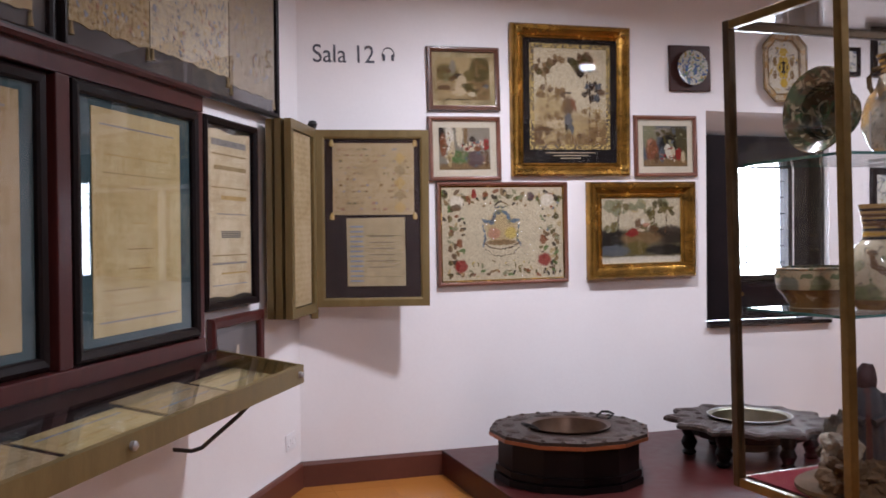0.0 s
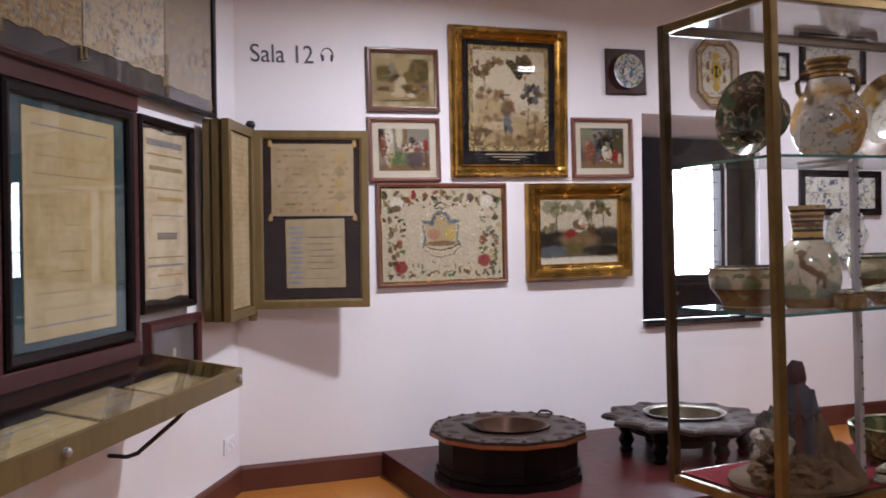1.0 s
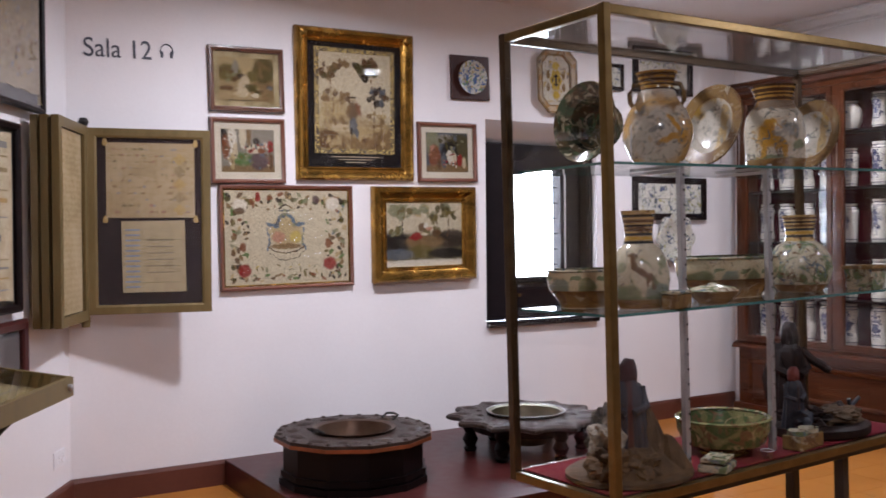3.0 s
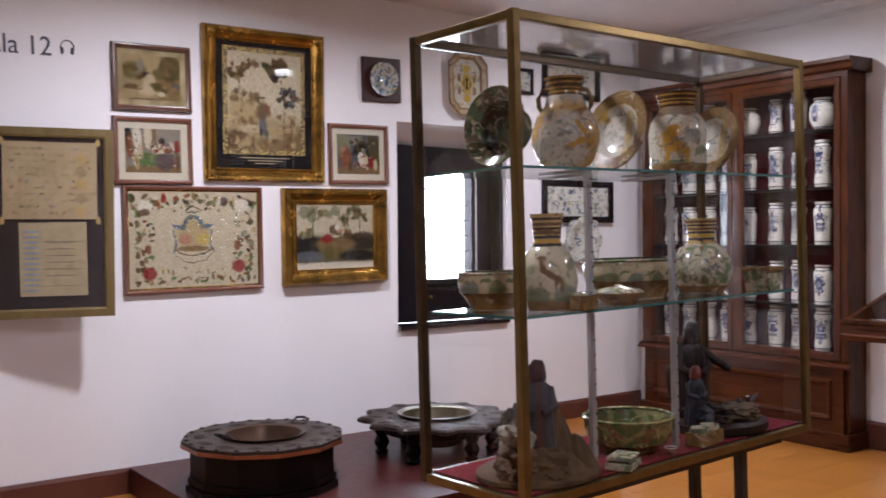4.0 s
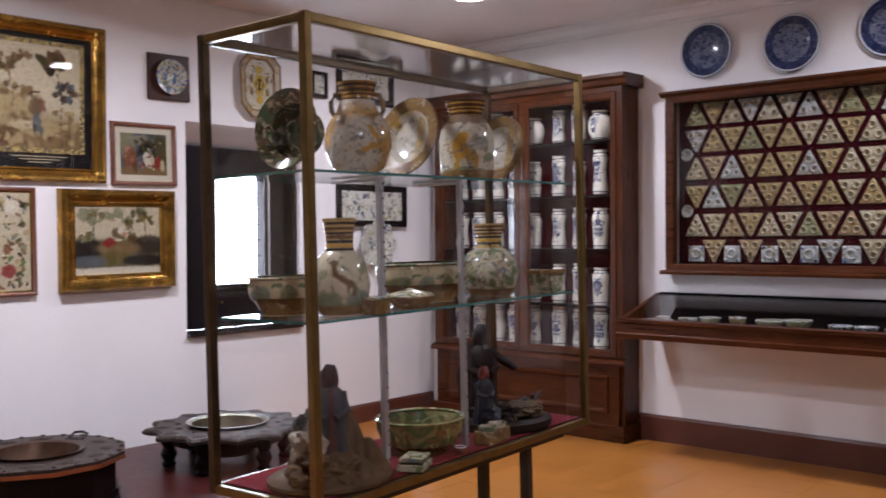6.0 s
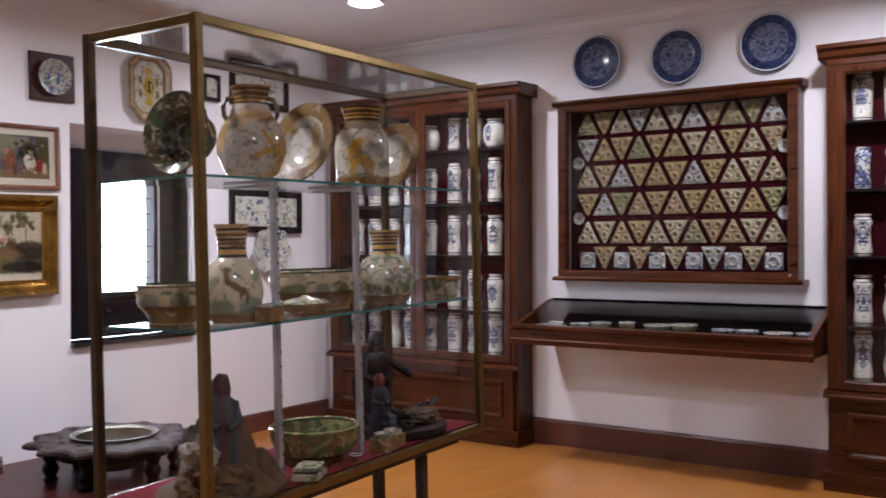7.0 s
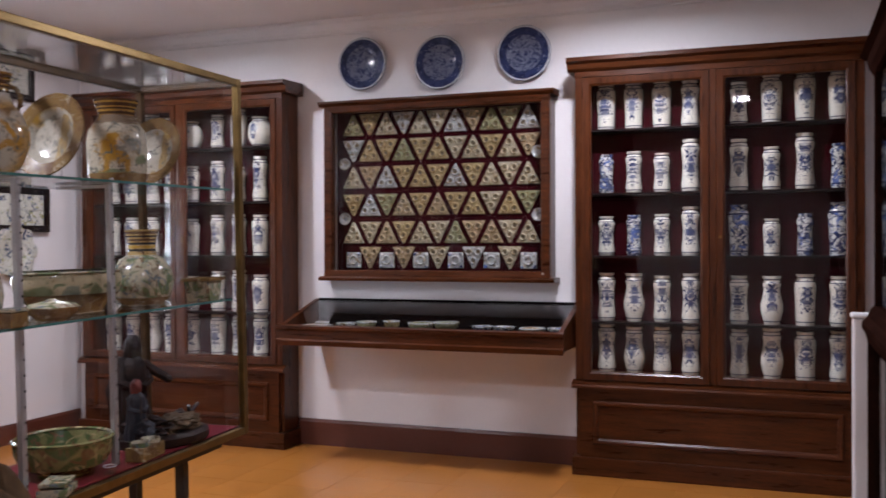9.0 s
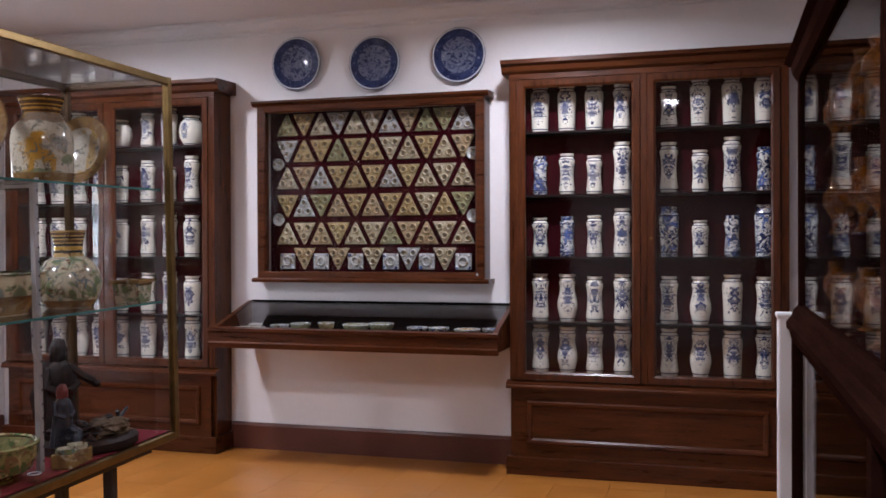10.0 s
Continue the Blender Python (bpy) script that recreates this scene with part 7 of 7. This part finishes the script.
rt = random.Random(3)
for r_, z in enumerate((2.318, 2.132, 1.942, 1.745, 1.548, 1.362)):
    for k in range(11):
        y = 2.69 - 0.1296 * k
        if r_ == 5:
            if k % 2:
                tri_tile(y, z + 0.008, False, rt.choice((0, 0, 2, 4)))
            else:
                square_tile(y, z - 0.01)
        else:
            tri_tile(y, z, (k + r_) % 2 == 0, rt.choice((0, 0, 1, 3, 4, 0, 1, 2)))
for y, z in ((2.752, 2.04), (2.752, 1.648), (1.322, 2.08), (1.322, 1.66)):
    t = thing("round_cup", east(y, z, 0.0145) @ pose(0, 0, 0, 90, 0, 0), "small round blue-and-white cup at the edge of the case", "cup", "relief tiles in the wall case")
    part("body", lathe(bmesh.new(), [(0, 0), (0.03, 0), (0.042, 0.02), (0.044, 0.026), (0.036, 0.024), (0.02, 0.008), (0, 0.006)], 20), M_TRI[2], t, smooth=True)

# ---- small dishes in the table vitrine ----
BOWLS = [(2.845, 0.4, 0.055, 0.026, 0, "small pale dish"), (2.77, 0.36, 0.05, 0.045, 0, "small pale footed dish"), (2.715, 0.43, 0.05, 0.03, 2, "small blue-and-white saucer"), (2.57, 0.4, 0.065, 0.045, 2, "small blue-and-white bowl"),
         (2.43, 0.37, 0.07, 0.055, 3, "small green-tinged bowl"), (2.44, 0.47, 0.09, 0.026, 2, "shallow blue-and-white saucer"), (2.24, 0.38, 0.055, 0.065, 1, "small brown cup"), (2.02, 0.4, 0.09, 0.06, 3, "wide olive-green bowl"),
         (1.86, 0.36, 0.085, 0.065, 3, "olive-green bowl"), (1.78, 0.47, 0.045, 0.024, 0, "small pale saucer"), (1.6, 0.4, 0.068, 0.05, 5, "small deep-blue bowl"), (1.455, 0.4, 0.068, 0.05, 5, "small deep-blue bowl"), (1.27, 0.4, 0.085, 0.045, 4, "wide cream bowl"), (1.11, 0.4, 0.06, 0.05, 5, "small deep-blue cup")]
for k, (y, d_, r, hgt, m, lab) in enumerate(BOWLS):
    t = thing("small_bowl", east(y, 0.886, d_), lab + " inside the table vitrine", "bowl", "small dishes in the table vitrine")
    part("body", lathe(bmesh.new(), [(0, 0), (r * 0.5, 0), (r * 0.55, hgt * 0.1), (r * 0.9, hgt * 0.55), (r, hgt), (r * 0.94, hgt), (r * 0.8, hgt * 0.5), (r * 0.4, hgt * 0.2), (0, hgt * 0.16)], 22), (M_TRI + [M_JARBLUE])[m], t, smooth=True)
    part("rim", lathe(bmesh.new(), [(r * 0.93, hgt), (r * 0.97, hgt + 0.004), (r * 1.01, hgt + 0.002), (r * 1.005, hgt - 0.004)], 22), M_TRI[2], t, smooth=True)

# ---- glazed case along the south side, and the white end panel ----
def south_case():
    y, x0, x1, zt_, zm = -0.63, 1.95, 5.33, 2.36, 1.08
    d_ = 0.42
    t = thing("glazed_case", pose(0, y, 0), "tall dark wooden glazed case with amber glassware along the wall", "display case")
    part("base_rail", boxm(x0, x1, -d_, 0.03, 0, 0.1, bevel=0.005), M_DARKWOOD, t)
    part("waist_moulding", prism(bmesh.new(), [(-d_, zm - 0.09), (0.03, zm - 0.09), (0.04, zm - 0.05), (0.055, zm - 0.03), (0.055, zm), (0.03, zm + 0.03), (0.02, zm + 0.06), (0.0, zm + 0.08), (-d_, zm + 0.08)], x0, x1, "x"), M_DARKWOOD, t)
    part("cornice", prism(bmesh.new(), [(-d_, zt_ - 0.09), (0.0, zt_ - 0.09), (0.02, zt_ - 0.06), (0.03, zt_ - 0.02), (0.06, zt_), (-d_, zt_ + 0.01)], x0 - 0.03, x1 + 0.03, "x"), M_DARKWOOD, t)
    for x in (x0, 2.8, x1 - 0.06):
        part("post", boxm(x, x + 0.06, -0.04, 0.0, zm + 0.08, zt_ - 0.09, bevel=0.004), M_DARKWOOD, t)
        part("lower_post", boxm(x, x + 0.07, -0.03, 0.03, 0.1, zm - 0.09, bevel=0.004), M_DARKWOOD, t)
    part("back_panel", boxm(x0, x1, -d_ - 0.02, -d_, 0, zt_), M_DARK, t)
    part("end_panel", boxm(x1 - 0.02, x1, -d_, -0.04, 0.1, zt_ - 0.09), M_DARKWOOD, t)
    part("end_panel", boxm(x0, x0 + 0.02, -d_, -0.04, 0.1, zt_ - 0.09), M_DARKWOOD, t)
    for a, b in ((x0 + 0.06, 2.8), (2.86, x1 - 0.06)):
        part("pane", boxm(a, b, -0.02, -0.015, zm + 0.08, zt_ - 0.09), M_CASEGLASS, t, "clear glass pane").visible_shadow = False
        part("lower_pane", boxm(a, b, 0.0, 0.005, 0.1, zm - 0.09), M_CASEGLASS, t, "clear glass pane").visible_shadow = False
    for z in (1.5, 1.85):
        part("glass_shelf", boxm(x0 + 0.03, x1 - 0.03, -d_ + 0.02, -0.06, z - 0.008, z), M_SHELFGLASS, t).visible_shadow = False
    return t


M_DARKWOOD = surface("dark_case_wood", (0.01, 0.004, 0.003), (0.026, 0.01, 0.007), 0.8, scale=5, fine=40, bump=0.12, stretch=(0.6, 6, 6), spec=0.0)
M_CASEGLASS = glass_like("case_glass", (1, 1, 1), 0.02, 6.0, 0.5)
south_case()
M_AMBER, nt_, b_ = nodes_of("amber_glass")
b_.inputs["Base Color"].default_value = (0.62, 0.2, 0.02, 1)
b_.inputs["Transmission Weight"].default_value, b_.inputs["Roughness"].default_value, b_.inputs["IOR"].default_value = 0.3, 0.04, 1.5
b_.inputs["Coat Weight"].default_value = 0.6
nt_.links.new(ramp_of(nt_, noise_of(nt_, 12.0), [(0.3, (0.05, 0.014, 0.002)), (0.7, (0.24, 0.085, 0.009))]), b_.inputs["Base Color"])
for k in range(9):
    for z in (1.162, 1.502, 1.852):
        if (k * 7 + int(z * 10)) % 3 == 0 and k < 5:
            continue
        h, r = 0.17 + 0.012 * ((k * 5) % 7), 0.05 + 0.006 * (k % 4)
        t = thing("amber_vessel", pose(2.95 + 0.19 * k, -0.71 - 0.04 * (k % 2), z), "amber glass vessel on a shelf of the case", "glass vessel", "amber glassware")
        part("body", lathe(bmesh.new(), [(0, 0), (r * 0.7, 0), (r * 0.3, h * 0.08), (r * 0.3, h * 0.25), (r, h * 0.5), (r * 0.95, h * 0.7), (r * 0.5, h * 0.85), (r * 0.65, h), (r * 0.6, h), (r * 0.4, h * 0.84), (0, h * 0.5)], 18), M_AMBER, t, smooth=True)
t = thing("end_panel_white", pose(5.4, -0.64, 0), "white lacquered low panel with rounded top at the case's end", "panel")
t.name = "low_partition"
part("board", boxm(0.0, 0.1, -0.42, 0.1, 0, 1.09, bevel=0.012), M_WHITE, t)
part("cap", boxm(-0.012, 0.11, -0.42, 0.108, 1.09, 1.115, bevel=0.01), M_WHITE, t)

# ---- floor tiles ----
TS = 0.33
tile_me = mesh_of("floor_tile", boxm(-TS / 2 + 0.0006, TS / 2 - 0.0006, -TS / 2 + 0.0006, TS / 2 - 0.0006, -0.006, 0.0, 0.0008), M_FLOOR)
floor_ob = bpy.data.objects["floor"]
rest = bmesh.new()
count = 0
for i in range(int((XE - wx) / TS) + 2):
    for j in range(int((YN - SY) / TS) + 2):
        x, y = wx + (i + 0.5) * TS, SY + (j + 0.5) * TS
        if x > XE + 0.1 or y > YN + 0.1:
            continue
        if 4.2 < x or (1.0 < x < 2.6 and y > 2.6):
            if count < 300:
                o = part("floor_tile", tile_me, None, floor_ob)
                o.matrix_basis = pose(x, y, random.uniform(-0.0002, 0.0002), 0, 0, 90 * random.randint(0, 3))
                count += 1
                continue
        box(rest, x - TS / 2 + 0.0015, x + TS / 2 - 0.0015, y - TS / 2 + 0.0015, y + TS / 2 - 0.0015, -0.006, 0.0)
o = part("floor_tiles_far", rest, M_FLOOR, floor_ob)
tagged(o, kind="stuff")
